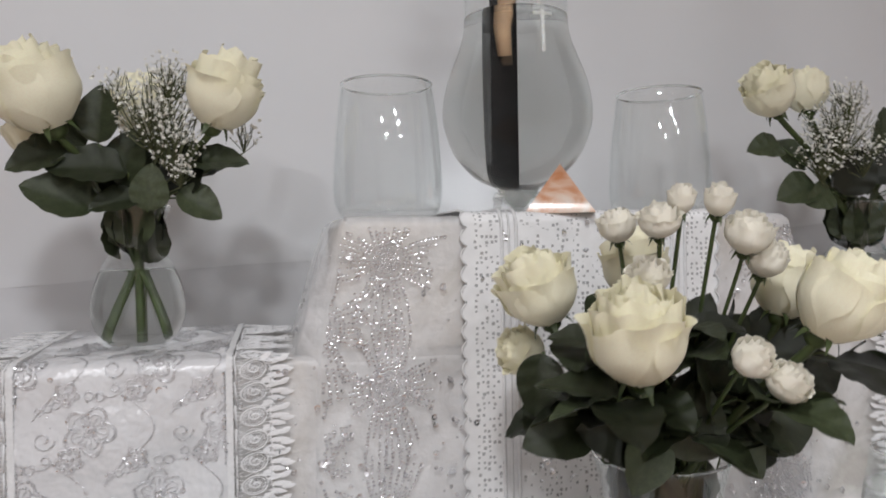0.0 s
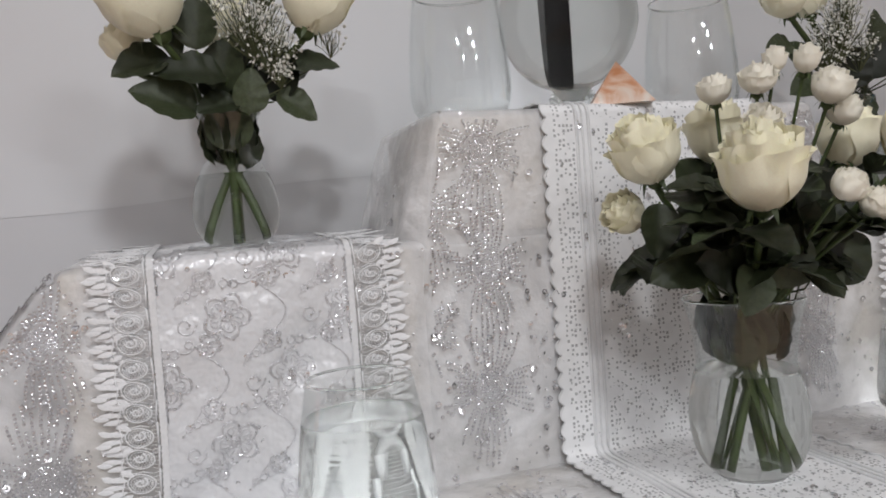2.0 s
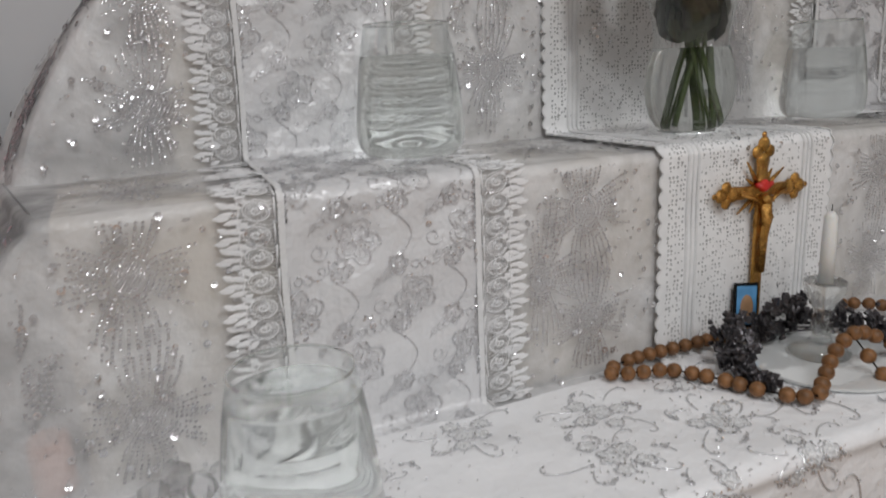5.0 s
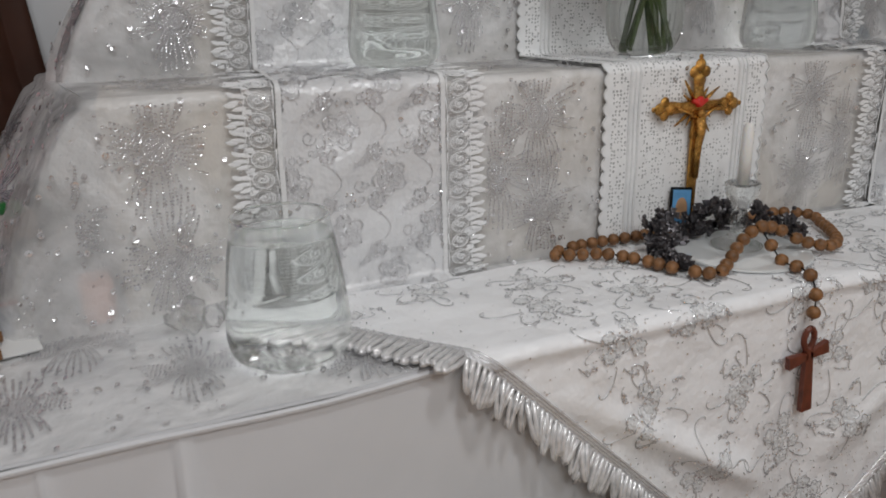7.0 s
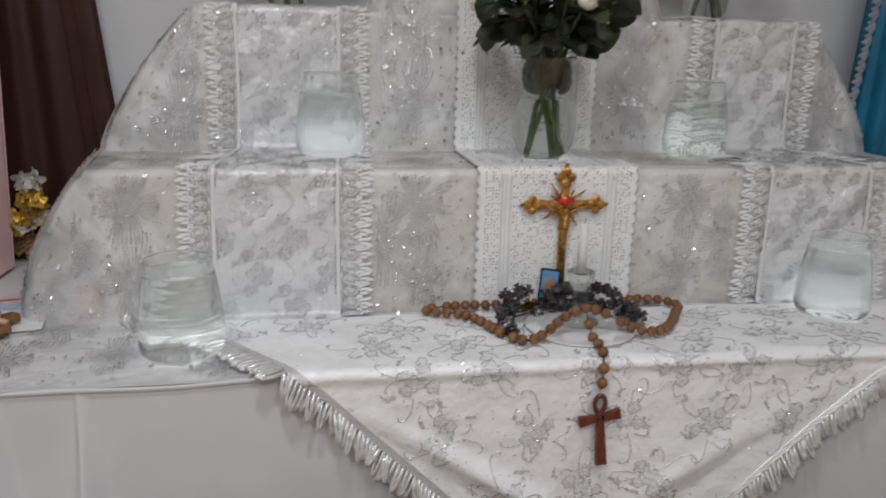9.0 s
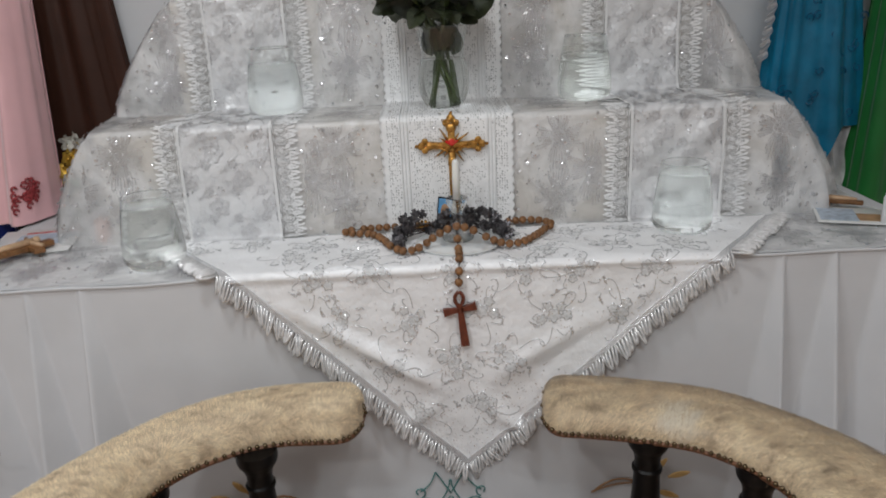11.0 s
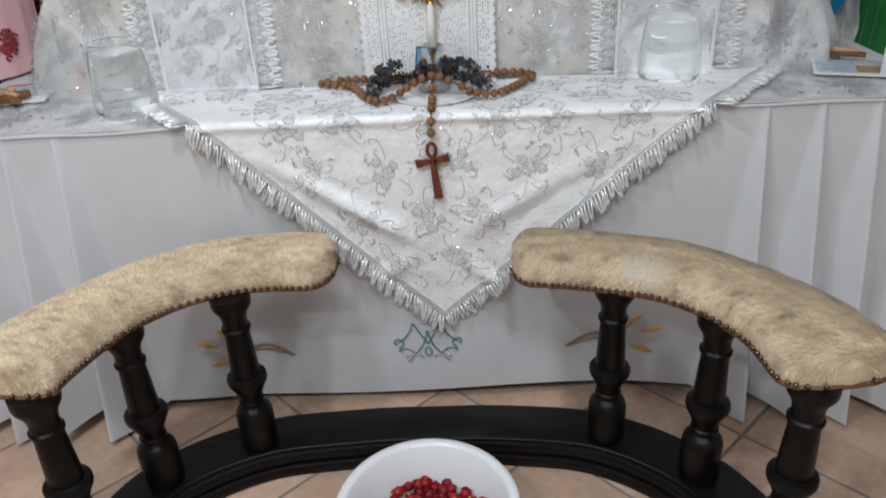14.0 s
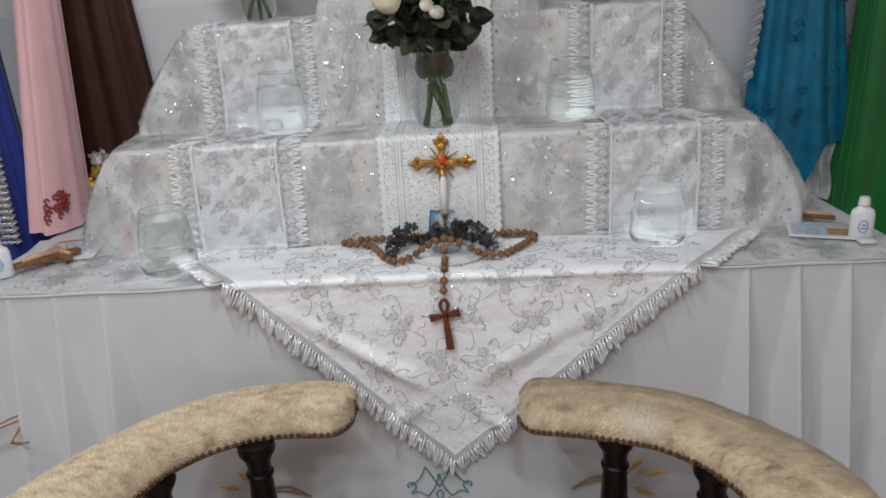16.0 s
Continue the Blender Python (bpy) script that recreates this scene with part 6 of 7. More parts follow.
side_bouquet(RV, ((0.257, 0.585, 1.645, -0.55, -0.2, 0.8, 0.038, 0), (0.356, 0.640, 1.658, 0.0, 0.2, 1, 0.034, 1), (0.535, 0.605, 1.680, 0.4, -0.2, 0.85, 0.042, 2)),
             ((0.262, 0.60, 1.578, -1, -0.2, 0.0, 0.062), (0.318, 0.61, 1.522, -0.95, -0.2, -0.2, 0.075), (0.345, 0.60, 1.512, -0.9, -0.4, -0.3, 0.060), (0.535, 0.60, 1.535, 0.95, -0.3, -0.1, 0.085), (0.50, 0.60, 1.60, 0.3, -0.3, 0.9, 0.080),
              (0.55, 0.60, 1.590, 0.8, -0.2, 0.4, 0.080), (0.40, 0.60, 1.545, 0.1, -0.4, 0.7, 0.080), (0.37, 0.61, 1.555, -0.3, -0.4, 0.6, 0.075), (0.455, 0.60, 1.56, 0.4, -0.3, 0.6, 0.080), (0.445, 0.60, 1.600, 0.1, -0.3, 0.9, 0.075),
              (0.33, 0.64, 1.575, -0.7, 0.1, 0.6, 0.070), (0.515, 0.60, 1.515, 0.85, -0.2, -0.3, 0.070), (0.52, 0.63, 1.56, 0.9, 0.1, 0.3, 0.080)),
             ((0.372, 0.60, 1.612, 0.042, 340), (0.395, 0.61, 1.650, 0.026, 130), (0.345, 0.60, 1.575, 0.034, 190), (0.41, 0.60, 1.575, 0.030, 120)), 91, "roses in the right vase")

# ---------------------------------------------------------------- goblet with a cross in water
gob = thing("goblet", (-0.072, 0.635, TOWER_Z + 0.002), "large round clear glass goblet full of water", "goblet")
bowl = [(0.0, 0.034), (0.028, 0.036), (0.055, 0.050), (0.080, 0.078), (0.093, 0.112), (0.0945, 0.138), (0.089, 0.168), (0.077, 0.200), (0.068, 0.228), (0.0655, 0.250), (0.066, 0.30)]
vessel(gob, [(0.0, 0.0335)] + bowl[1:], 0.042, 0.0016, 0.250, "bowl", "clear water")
part("foot", lathe([(0, 0.0), (0.052, 0.0), (0.053, 0.003), (0.040, 0.007), (0.033, 0.010), (0.031, 0.018), (0.033, 0.024), (0.030, 0.030), (0.022, 0.033), (0, 0.033)], 48), THICK, gob, "thick clear glass foot", sharp=40)

cross = thing("black_crucifix", (-0.0895, 0.632, TOWER_Z + 0.041), "black wooden cross with a pale carved figure standing in the goblet", "cross")
part("upright", block(-0.0165, 0.0165, -0.006, 0.006, 0.0, 0.34, 0.002), EBONY, cross)
part("crossbar", block(-0.050, 0.050, -0.0062, 0.0058, 0.262, 0.292, 0.002), EBONY, cross)
fig = [ball(0.010, (0, -0.012, 0.262), 10, 8, sz=1.3), tube([(0, -0.012, 0.255), (0.001, -0.013, 0.225), (-0.002, -0.013, 0.19), (0.001, -0.012, 0.150)], lambda t: 0.013 - 0.006 * t, 10),
       tube([(0, -0.012, 0.250), (-0.025, -0.011, 0.268), (-0.048, -0.010, 0.278)], 0.0045, 8, 0.7), tube([(0, -0.012, 0.250), (0.025, -0.011, 0.268), (0.048, -0.010, 0.278)], 0.0045, 8, 0.7)]
part("carved_figure", merge(*fig), BONE, cross, "pale carved wooden figure", sharp=None)
mini = thing("small_cross", (-0.054, 0.60, TOWER_Z + 0.195), "tiny pale cross hanging inside the goblet", "cross")
part("cross_body", merge(block(-0.0022, 0.0022, -0.0015, 0.0015, 0, 0.075, 0.0005), block(-0.011, 0.011, -0.0016, 0.0014, 0.050, 0.0545, 0.0005)), WAX, mini)

pyr = thing("onyx_pyramid", (-0.040, 0.572, TOWER_Z + 0.002), "small polished peach and orange onyx pyramid", "pyramid", turn=22)
h = 0.040
part("pyramid_body", lathe([(0, 0), (h * 1.414, 0.0), (h * 1.414, 0.001), (0.0006, 0.060), (0, 0.0602)], 4), AGATE, pyr, smooth=False)

# ---------------------------------------------------------------- gilt crucifix
cru = thing("gilt_crucifix", (-0.004, 0.257, TABLE_Z + 0.022), "ornate gold crucifix with a red centre, leaning before the lace", "crucifix")


def trefoil(c, a, s):
    ca, sa = math.cos(a), math.sin(a)
    out = []
    for dx, dz, r in ((0.0, 0.0, 0.0085), (0.008, 0.009, 0.0065), (-0.008, 0.009, 0.0065), (0.0, 0.016, 0.0075), (0.0, 0.025, 0.0032)):
        out.append(ball(r * s, (c[0] + s * (dx * ca + dz * sa), 0, c[1] + s * (-dx * sa + dz * ca)), 10, 6, sy=0.45))
    return merge(*out)


part("upright", block(-0.0085, 0.0085, -0.003, 0.003, 0.0, 0.245, 0.0018), GOLD, cru)
part("crossbar", block(-0.056, 0.056, -0.0034, 0.0034, 0.189, 0.206, 0.0018), GOLD, cru)
part("finial", trefoil((0, 0.238), 0, 1.4), GOLD, cru)
part("finial", trefoil((0.052, 0.1975), math.pi / 2, 1.3), GOLD, cru)
part("finial", trefoil((-0.052, 0.1975), -math.pi / 2, 1.3), GOLD, cru)
rays = []
for k in range(16):
    a = 2 * math.pi * k / 16 + 0.2
    l = 0.050 if k % 2 else 0.034
    rays.append(tube([(0.008 * math.cos(a), 0.001, 0.1975 + 0.008 * math.sin(a)), (l * math.cos(a), 0.001, 0.1975 + l * math.sin(a))], 0.0046, 5, 0.25))
part("ray_crown", merge(*rays), GOLD, cru, sharp=None)
part("gem", merge(ball(0.009, (0, -0.005, 0.205), 10, 6, sy=0.5), tube([(-0.014, -0.005, 0.208), (0, -0.006, 0.200), (0.014, -0.005, 0.208)], 0.0035, 6)), GEM, cru, "red enamel centre", sharp=None)
fig = [ball(0.0075, (0, -0.010, 0.187), 10, 8), tube([(0, -0.009, 0.182), (0.002, -0.011, 0.160), (-0.001, -0.010, 0.135), (0.001, -0.008, 0.085)], lambda t: 0.0085 - 0.0045 * t, 10),
       tube([(0, -0.009, 0.178), (-0.022, -0.007, 0.190), (-0.042, -0.005, 0.197)], 0.0032, 6, 0.7), tube([(0, -0.009, 0.178), (0.022, -0.007, 0.190), (0.042, -0.005, 0.197)], 0.0032, 6, 0.7)]
part("cast_figure", merge(*fig), GOLD, cru, sharp=None)
part("foot_block", block(-0.016, 0.016, -0.012, 0.014, -0.012, 0.012, 0.003), GOLD, cru)

# ---------------------------------------------------------------- round plate, candle, heap of dark rosaries
TT = TOP_LIFT + 0.003
mir = thing("round_plate", (0.0, 0.142, TT), "round glossy pale plate lying on the white cloth", "mirror")
part("pale_plate_glass", lathe([(0, 0.0), (0.098, 0.0), (0.100, 0.002), (0.099, 0.0042), (0.095, 0.005), (0, 0.005)], 72), PLATE_WHITE, mir, sharp=35)
hold = thing("candle_holder", (0.000, 0.152, TT + 0.006), "clear pressed glass candle holder on the round plate", "candle holder")
part("holder_glass", lathe([(0, 0.0), (0.036, 0.0), (0.038, 0.004), (0.020, 0.012), (0.011, 0.024), (0.014, 0.040), (0.011, 0.056), (0.016, 0.070), (0.024, 0.082), (0.026, 0.098), (0.022, 0.100), (0.010, 0.092), (0, 0.092)], 24), THICK, hold, sharp=None)
candle = thing("candle", (0.000, 0.152, TT + 0.099), "white taper candle standing in the glass holder", "candle")
part("wax", lathe([(0, 0), (0.0090, 0), (0.0088, 0.05), (0.0078, 0.088), (0.004, 0.094), (0, 0.095)], 20), WAX, candle, sharp=None)
part("wick", tube([(0, 0, 0.094), (0.001, 0, 0.099), (0.002, 0.001, 0.103)], 0.0007, 5), EBONY, candle)

heap = thing("dark_rosary_heap", (0.0, 0.203, TT), "heap of dark pewter rosaries with square crosses round the plate", "rosary")


def square_cross():
    """A small cross with four flaring arms, studded in the middle and on each arm."""
    outline = []
    for k in range(4):
        c, s = math.cos(k * math.pi / 2), math.sin(k * math.pi / 2)
        for x, y in ((0.0030, -0.0030), (0.0092, -0.0047), (0.0092, 0.0047)):
            outline.append((x * c - y * s, x * s + y * c))
    studs = [ball(0.0030, (0, 0, 0.0016), 8, 5, sz=0.7), ball(0.0030, (0, 0, -0.0016), 8, 5, sz=0.7)]
    for k in range(4):
        studs.append(ball(0.0019, (0.0074 * math.cos(k * math.pi / 2), 0.0074 * math.sin(k * math.pi / 2), 0.0013), 7, 4, sz=0.7))
    return merge(slab(outline, -0.0018, 0.0018, 0.0005), *studs)


cross_mesh = as_mesh("square_cross", square_cross(), PEWTER, True, None, 40)
rng = random.Random(51)
beads = []
ring = [Vector((p[0], p[1])) for p in spline([(-0.143, 0.112), (-0.137, 0.152), (-0.112, 0.192), (-0.06, 0.213), (0.0, 0.222), (0.055, 0.212), (0.098, 0.182), (0.114, 0.135)], 12)]
for k in range(92):
    f = ((k * 0.618034) % 1.0) * (len(ring) - 1.001)
    q = ring[int(f)].lerp(ring[int(f) + 1], f % 1.0)
    if -0.098 < q.x < -0.050 and k % 3:
        continue
    back = smoothstep(0.12, 0.21, q.y)
    p = Vector((q.x + rng.gauss(0, 0.008), q.y - 0.203 + rng.gauss(0, 0.010), rng.uniform(0.011, 0.016 + 0.040 * back)))
    part("square_cross", cross_mesh, None, heap, at=Matrix.Translation(p) @ pose(0, 0, 0, rng.uniform(35, 95), rng.uniform(-25, 25), rng.uniform(-30, 30)) @ Matrix.Diagonal((1.2, 1.2, 1.2, 1)))
    beads.append(ball(0.0036, (p.x + rng.gauss(0, 0.010), p.y + rng.gauss(0, 0.010), max(0.008, p.z + rng.gauss(0, 0.006))), 7, 5))
for j in range(6):
    dx, dy, z, ph = rng.gauss(0, 0.007), rng.gauss(0, 0.007), rng.uniform(0.008, 0.03), rng.uniform(0, 6)
    beads.append(tube([(q.x + dx + 0.004 * math.sin(0.5 * i + ph), q.y - 0.203 + dy + 0.004 * math.cos(0.4 * i + ph), 0.007 + (z - 0.007) * smoothstep(0.12, 0.21, q.y)) for i, q in enumerate(ring)], 0.0016, 5))
tagged(part("bead_chain", merge(*beads), PEWTER, heap, sharp=None), kind="stuff")

icon = thing("icon_plaque", (-0.032, 0.246, TT), "small blue and gold enamelled plaque leaning among the rosaries", "plaque")
lean_back = pose(0, 0, 0, -8, 5, -10)
part("plate", block(-0.019, 0.019, -0.002, 0.002, 0.018, 0.080, 0.001), EBONY, icon, at=lean_back)
part("enamel", block(-0.016, 0.016, -0.0032, -0.002, 0.022, 0.076, 0.0004), INK_BLUE, icon, "blue enamel field", at=lean_back)
part("oval", ball(0.0105, (0, -0.0034, 0.046), 12, 8, sy=0.1, sz=1.7), INK_TAN, icon, "plain ochre oval", at=lean_back)
part("stand", block(-0.003, 0.003, 0.0, 0.004, 0.0, 0.026, 0.001), EBONY, icon)
medal = thing("gold_medal", (-0.080, 0.232, TT), "small fluted gold medal lying by the beads", "medal")
part("shell", merge(*[tube([(0, 0, 0.002), (0.022 * math.sin(a) * 0.6, -0.006, 0.014 + 0.0 * a), (0.024 * math.sin(a), -0.008, 0.004 + 0.028 * math.cos(a))], 0.0034, 6) for a in (-1.0, -0.6, -0.2, 0.2, 0.6, 1.0)]), GOLD, medal, sharp=None)

# ---------------------------------------------------------------- wooden rosary with ankh
ros = thing("wooden_rosary", (0.0, 0.2, TT), "rosary of large round brown wooden beads lying over the altar", "rosary")
B = 0.0094
loop = curve3([(-0.030, 0.254, TT + B), (-0.12, 0.254, TT + B), (-0.20, 0.255, TT + B), (-0.250, 0.248, TT + B), (-0.272, 0.232, TT + B), (-0.248, 0.218, TT + B), (-0.205, 0.203, TT + B), (-0.176, 0.160, TT + B),
               (-0.152, 0.100, TT + B), (-0.118, 0.066, TT + B), (-0.082, 0.082, TT + 0.016), (-0.045, 0.098, TT + 0.036), (-0.004, 0.104, TT + 0.050), (0.036, 0.102, TT + 0.038), (0.070, 0.096, TT + 0.020), (0.106, 0.080, TT + B + 0.002), (0.145, 0.096, TT + B),
               (0.182, 0.140, TT + B), (0.212, 0.188, TT + B), (0.230, 0.218, TT + B), (0.208, 0.250, TT + B), (0.165, 0.262, TT + B), (0.115, 0.250, TT + B)], 16)
pend = curve3([(-0.004, 0.104, TT + 0.046), (-0.004, 0.082, TT + 0.026), (-0.003, 0.060, TT + B), (-0.003, 0.032, TT + B), (-0.004, 0.010, TT + 0.003), (-0.006, -0.003, TT - 0.024), (-0.008, -0.003, 0.718)], 16)
bead_mesh = as_mesh("bead", lathe([(0.0018, -0.0090)] + [(B * math.sin(math.pi * i / 10), -B * math.cos(math.pi * i / 10)) for i in range(1, 10)] + [(0.0018, 0.0090)], 14), WOOD, True, None, None)


def string_beads(line, gap, skip=()):
    run, k = gap, 0
    for p, q in zip(line, line[1:]):
        run += (q - p).length
        if run >= gap:
            run -= gap
            k += 1
            if k % 11 == 0:
                run -= gap * 0.6
            if k in skip:
                continue
            part("bead", bead_mesh, None, ros, at=Matrix.Translation(q - ros.location) @ facing(Vector((0, 0, 0)), q - p, axis="Z"))


string_beads(loop, 0.0198)
string_beads(pend, 0.0265, (1,))
part("cord", merge(tube([p for p in loop], 0.0012, 5), tube([p for p in pend], 0.0012, 5)), EBONY, ros, "dark thin cord", world=True, sharp=None)
ank = []
cz = 0.690
ank.append(tube([(-0.008 + 0.0095 * math.sin(w) * (1 - 0.25 * max(0, -math.cos(w))), -0.003, cz + 0.0165 * math.cos(w)) for w in (2 * math.pi * i / 24 for i in range(25))], 0.0042, 8, cap=False))


def plank(a, b, wa, wb, y=-0.003, d=0.004):
    a, b = Vector((a[0], y, a[1])), Vector((b[0], y, b[1]))
    n = (b - a).normalized()
    s = Vector((-n.z, 0, n.x))
    v = []
    for yy in (-d, d):
        v += [a + s * wa + Vector((0, yy, 0)), a - s * wa + Vector((0, yy, 0)), b - s * wb + Vector((0, yy, 0)), b + s * wb + Vector((0, yy, 0))]
    return [tuple(p) for p in v], [(0, 1, 2, 3), (7, 6, 5, 4), (0, 4, 5, 1), (1, 5, 6, 2), (2, 6, 7, 3), (3, 7, 4, 0)]


ank += [plank((-0.007, 0.674), (0.002, 0.578), 0.0058, 0.0098), plank((-0.010, 0.665), (-0.043, 0.660), 0.0045, 0.0095), plank((-0.004, 0.666), (0.029, 0.673), 0.0045, 0.0095)]
part("ankh", merge(*ank), REDWOOD, ros, "red-brown carved wooden ankh cross", world=True, sharp=30)

# ---------------------------------------------------------------- floating petals
def clump(seed):
    """A crumpled red blossom: cupped petals over a rounded heart."""
    rng = random.Random(seed)
    v, f = ball(0.0095, (0, 0, 0.006), 10, 7)
    v = [(x * (1 + 0.18 * math.sin(9 * x * 100 + seed)), y * (1 + 0.18 * math.sin(7 * y * 100 + seed)), z) for x, y, z in v]
    out = [(v, f)]
    for k in range(6):
        a = 2 * math.pi * k / 6 + rng.uniform(-0.3, 0.3)
        tilt = rng.uniform(0.5, 1.1)
        def fn(u, v, a=a, tilt=tilt):
            q = (2 * u - 1) * 0.0085 * math.sin(math.pi * (0.2 + 0.65 * v))
            r = 0.006 + 0.010 * math.sin(1.6 * v) * math.cos(tilt * v)
            z = 0.001 + 0.013 * v * math.sin(tilt) - 30 * q * q
            return r * math.cos(a) - q * math.sin(a), r * math.sin(a) + q * math.cos(a), z
        out.append(sheet(fn, 5, 5))
    return merge(*out)


clumps = [as_mesh("petal_clump", clump(s), RED, True, None, None) for s in (1, 2, 3, 4)]
rng = random.Random(61)
spots = []
for k in range(3000):
    a, r = rng.uniform(0, 6.28), 0.134 * math.sqrt(rng.random())
    x, y = -0.014 + r * math.cos(a), -0.452 + r * math.sin(a) * 0.95
    if math.hypot(x + 0.036, y + 0.463) >  0.134 or any(math.hypot(x - p, y - q) < 0.0178 for p, q in spots):
        continue
    spots.append((x, y))
for k, (x, y) in enumerate(spots):
    ob = tagged(new("red_petal_clump", clumps[k % 4]), "dark red rose petals floating in the white basin", "petal", "red petals in the basin")
    ob.matrix_basis = Matrix.Translation((x, y, 0.050)) @ pose(0, 0, 0, rng.uniform(-50, 50), rng.uniform(-50, 50), rng.uniform(0, 360)) @ Matrix.Diagonal((*(rng.uniform(0.8, 1.15),) * 3, 1))
bits = [ball(rng.uniform(0.0015, 0.003), (x + rng.gauss(0, 0.006), y + rng.gauss(0, 0.006), 0.062 + rng.uniform(0, 0.006)), 6, 4, sz=0.6) for x, y in rng.sample(spots, min(46, len(spots)))]
tagged(solo("yellow_stamens", merge(*bits), YELLOW, "scattered yellow stamens on the floating petals", "petal", sharp=None), kind="stuff")
for x, y, a in ((-0.028, -0.523, 20), (-0.058, -0.560, 100), (-0.012, -0.515, 200)):
    pz = sheet(lambda u, v: ((2 * u - 1) * 0.010 * math.sin(math.pi * (0.2 + 0.6 * v)), 0.022 * v, 0.004 * math.sin(3 * v) + 30 * ((2 * u - 1) * 0.01) ** 2), 4, 5)
    ob = solo("cream_petal", pz, ROSE, "cream rose petal floating among the red ones", "petal", sharp=None)
    ob.matrix_basis = Matrix.Translation((x, y, 0.068)) @ pose(0, 0, 0, 15, 10, a)

# ---------------------------------------------------------------- stitched pictures on the table cloth
def stitch(name, lines, width, mat, label):
    pts = [tube([(x, front(x) - 0.004 - skirt_fold(x) * 0.85 - 0.004, z) for x, z in l], width, 5) for l in lines]
    tagged(part(name, merge(*pts), mat, cloth, label, world=True, sharp=None), kind="stuff" if len(lines) > 3 else "")


mono, scrolls = [], []
for k in (-1, 1):
    c = -0.047
    mono.append([(c + k * 0.034 * (1 - t), 0.236 - 0.060 * t) for t in (i / 8 for i in range(9))])
    mono.append([(c + k * (0.036 + 0.016 * t + 0.022 * t * t), 0.236 - 0.072 * t + 0.018 * t * t) for t in (i / 10 for i in range(11))])
    mono.append([(c + k * (0.076 + (0.017 - 0.012 * t) * math.sin(5.6 * t + 3.3)), 0.180 + (0.017 - 0.012 * t) * math.cos(5.6 * t + 3.3)) for t in (i / 16 for i in range(17))])
    mono.append([(c + k * (0.002 + 0.030 * t * t), 0.214 - 0.068 * t) for t in (i / 8 for i in range(9))])
    mono.append([(c + k * (0.034 + 0.040 * t), 0.148 + 0.014 * math.sin(2.6 * t)) for t in (i / 8 for i in range(9))])
    scrolls.append([(c + k * (0.014 + 0.040 * t), 0.136 + 0.010 * math.sin(4.5 * t)) for t in (i / 8 for i in range(9))])
    scrolls.append([(c + k * (0.052 - 0.012 * math.sin(5 * t) * (1 - 0.6 * t)), 0.136 - 0.010 * math.cos(5 * t) * (1 - 0.6 * t)) for t in (i / 10 for i in range(11))])
mono.append([(-0.047 + 0.0085 * math.sin(w), 0.152 - 0.013 * math.cos(w)) for w in (2 * math.pi * i / 16 for i in range(17))])
stitch("scroll_stitching", scrolls, 0.0020, THREAD, "silver grey stitched scrolls")
stitch("monogram", mono, 0.0018, GREENTHREAD, "teal stitched monogram with scrolls")
for cx, s in ((-0.515, 1), (0.425, -1), (-1.16, 1)):
    base = 0.165 if cx > -1 else 0.42
    stems = [[(cx + s * (0.0 + 0.13 * t), base + 0.01 - 0.02 * t + 0.012 * math.sin(3 * t)) for t in (i / 8 for i in range(9))],
             [(cx + s * (0.01 + 0.11 * t), base + 0.012 + 0.03 * math.sin(2.6 * t) - 0.03 * t) for t in (i / 8 for i in range(9))],
             [(cx + s * (0.02 - 0.05 * t), base + 0.055 * t * t + 0.01) for t in (i / 8 for i in range(9))]]
    stitch("sprig_stitching", stems, 0.0026, RUST, "rust stitched stems")
    leaves = []
    for dx, dz, l, a in ((-0.055, 0.028, 0.052, 2.85), (-0.03, -0.012, 0.055, 3.45), (-0.02, 0.045, 0.045, 2.3)):
        for k in range(5):
            o = (k - 2) * 0.0032
            leaves.append([(cx + s * (dx + l * t * math.cos(a) - o * math.sin(math.pi * t) * math.sin(a)), base + dz + l * t * math.sin(a) + o * math.sin(math.pi * t) * math.cos(a)) for t in (i / 8 for i in range(9))])
    stitch("leaf_stitching", leaves, 0.0022, OCHRE, "ochre satin-stitched leaves")

# ---------------------------------------------------------------- robes beside the altar
def robe(name, at, z1, w0, w1, d0, d1, mat, label, folds, seed, lean=(0, 0), hem=None):
    """A hanging satin robe: folded half-round cloth, wider at the hem."""
    rng = random.Random(seed)
    ph = [rng.uniform(0, 6.28) for _ in range(4)]
    t = thing(name, at, label, "robe", "robes beside the altar")
    height = z1 - at[2]

    def fn(u, v):
        a = math.pi * (1.25 * u - 0.125)
        k = 1 - v
        w = (w1 + (w0 - w1) * k ** 1.2) * (1 + 0.05 * math.sin(folds * a + ph[0]) + 0.03 * math.sin(folds * 2.3 * a + ph[1] + 2 * v))
        d = (d1 + (d0 - d1) * k) * (1 + 0.14 * math.sin(folds * a + ph[0] + 0.5 * v) + 0.07 * math.sin(folds * 1.9 * a + ph[2]))
        if v > 0.9:
            q = math.sqrt(max(0.0, 1 - ((v - 0.9) / 0.1) ** 2))
            w, d = w * q, d * q
        z = height * v + (hem(u) * k ** 3 if hem else 0)
        return -w * math.cos(a) + lean[0] * v, -d * math.sin(a) + lean[1] * v, z
    part("robe_cloth", sheet(fn, 110, 40), mat, t, sharp=None)
    back = sheet(lambda u, v: (fn(0, v)[0] + (fn(1, v)[0] - fn(0, v)[0]) * u, fn(0, v)[1] + (fn(1, v)[1] - fn(0, v)[1]) * u + 0.01, fn(0, v)[2]), 4, 30)
    part("robe_back", back, mat, t, sharp=None)
    return t, fn


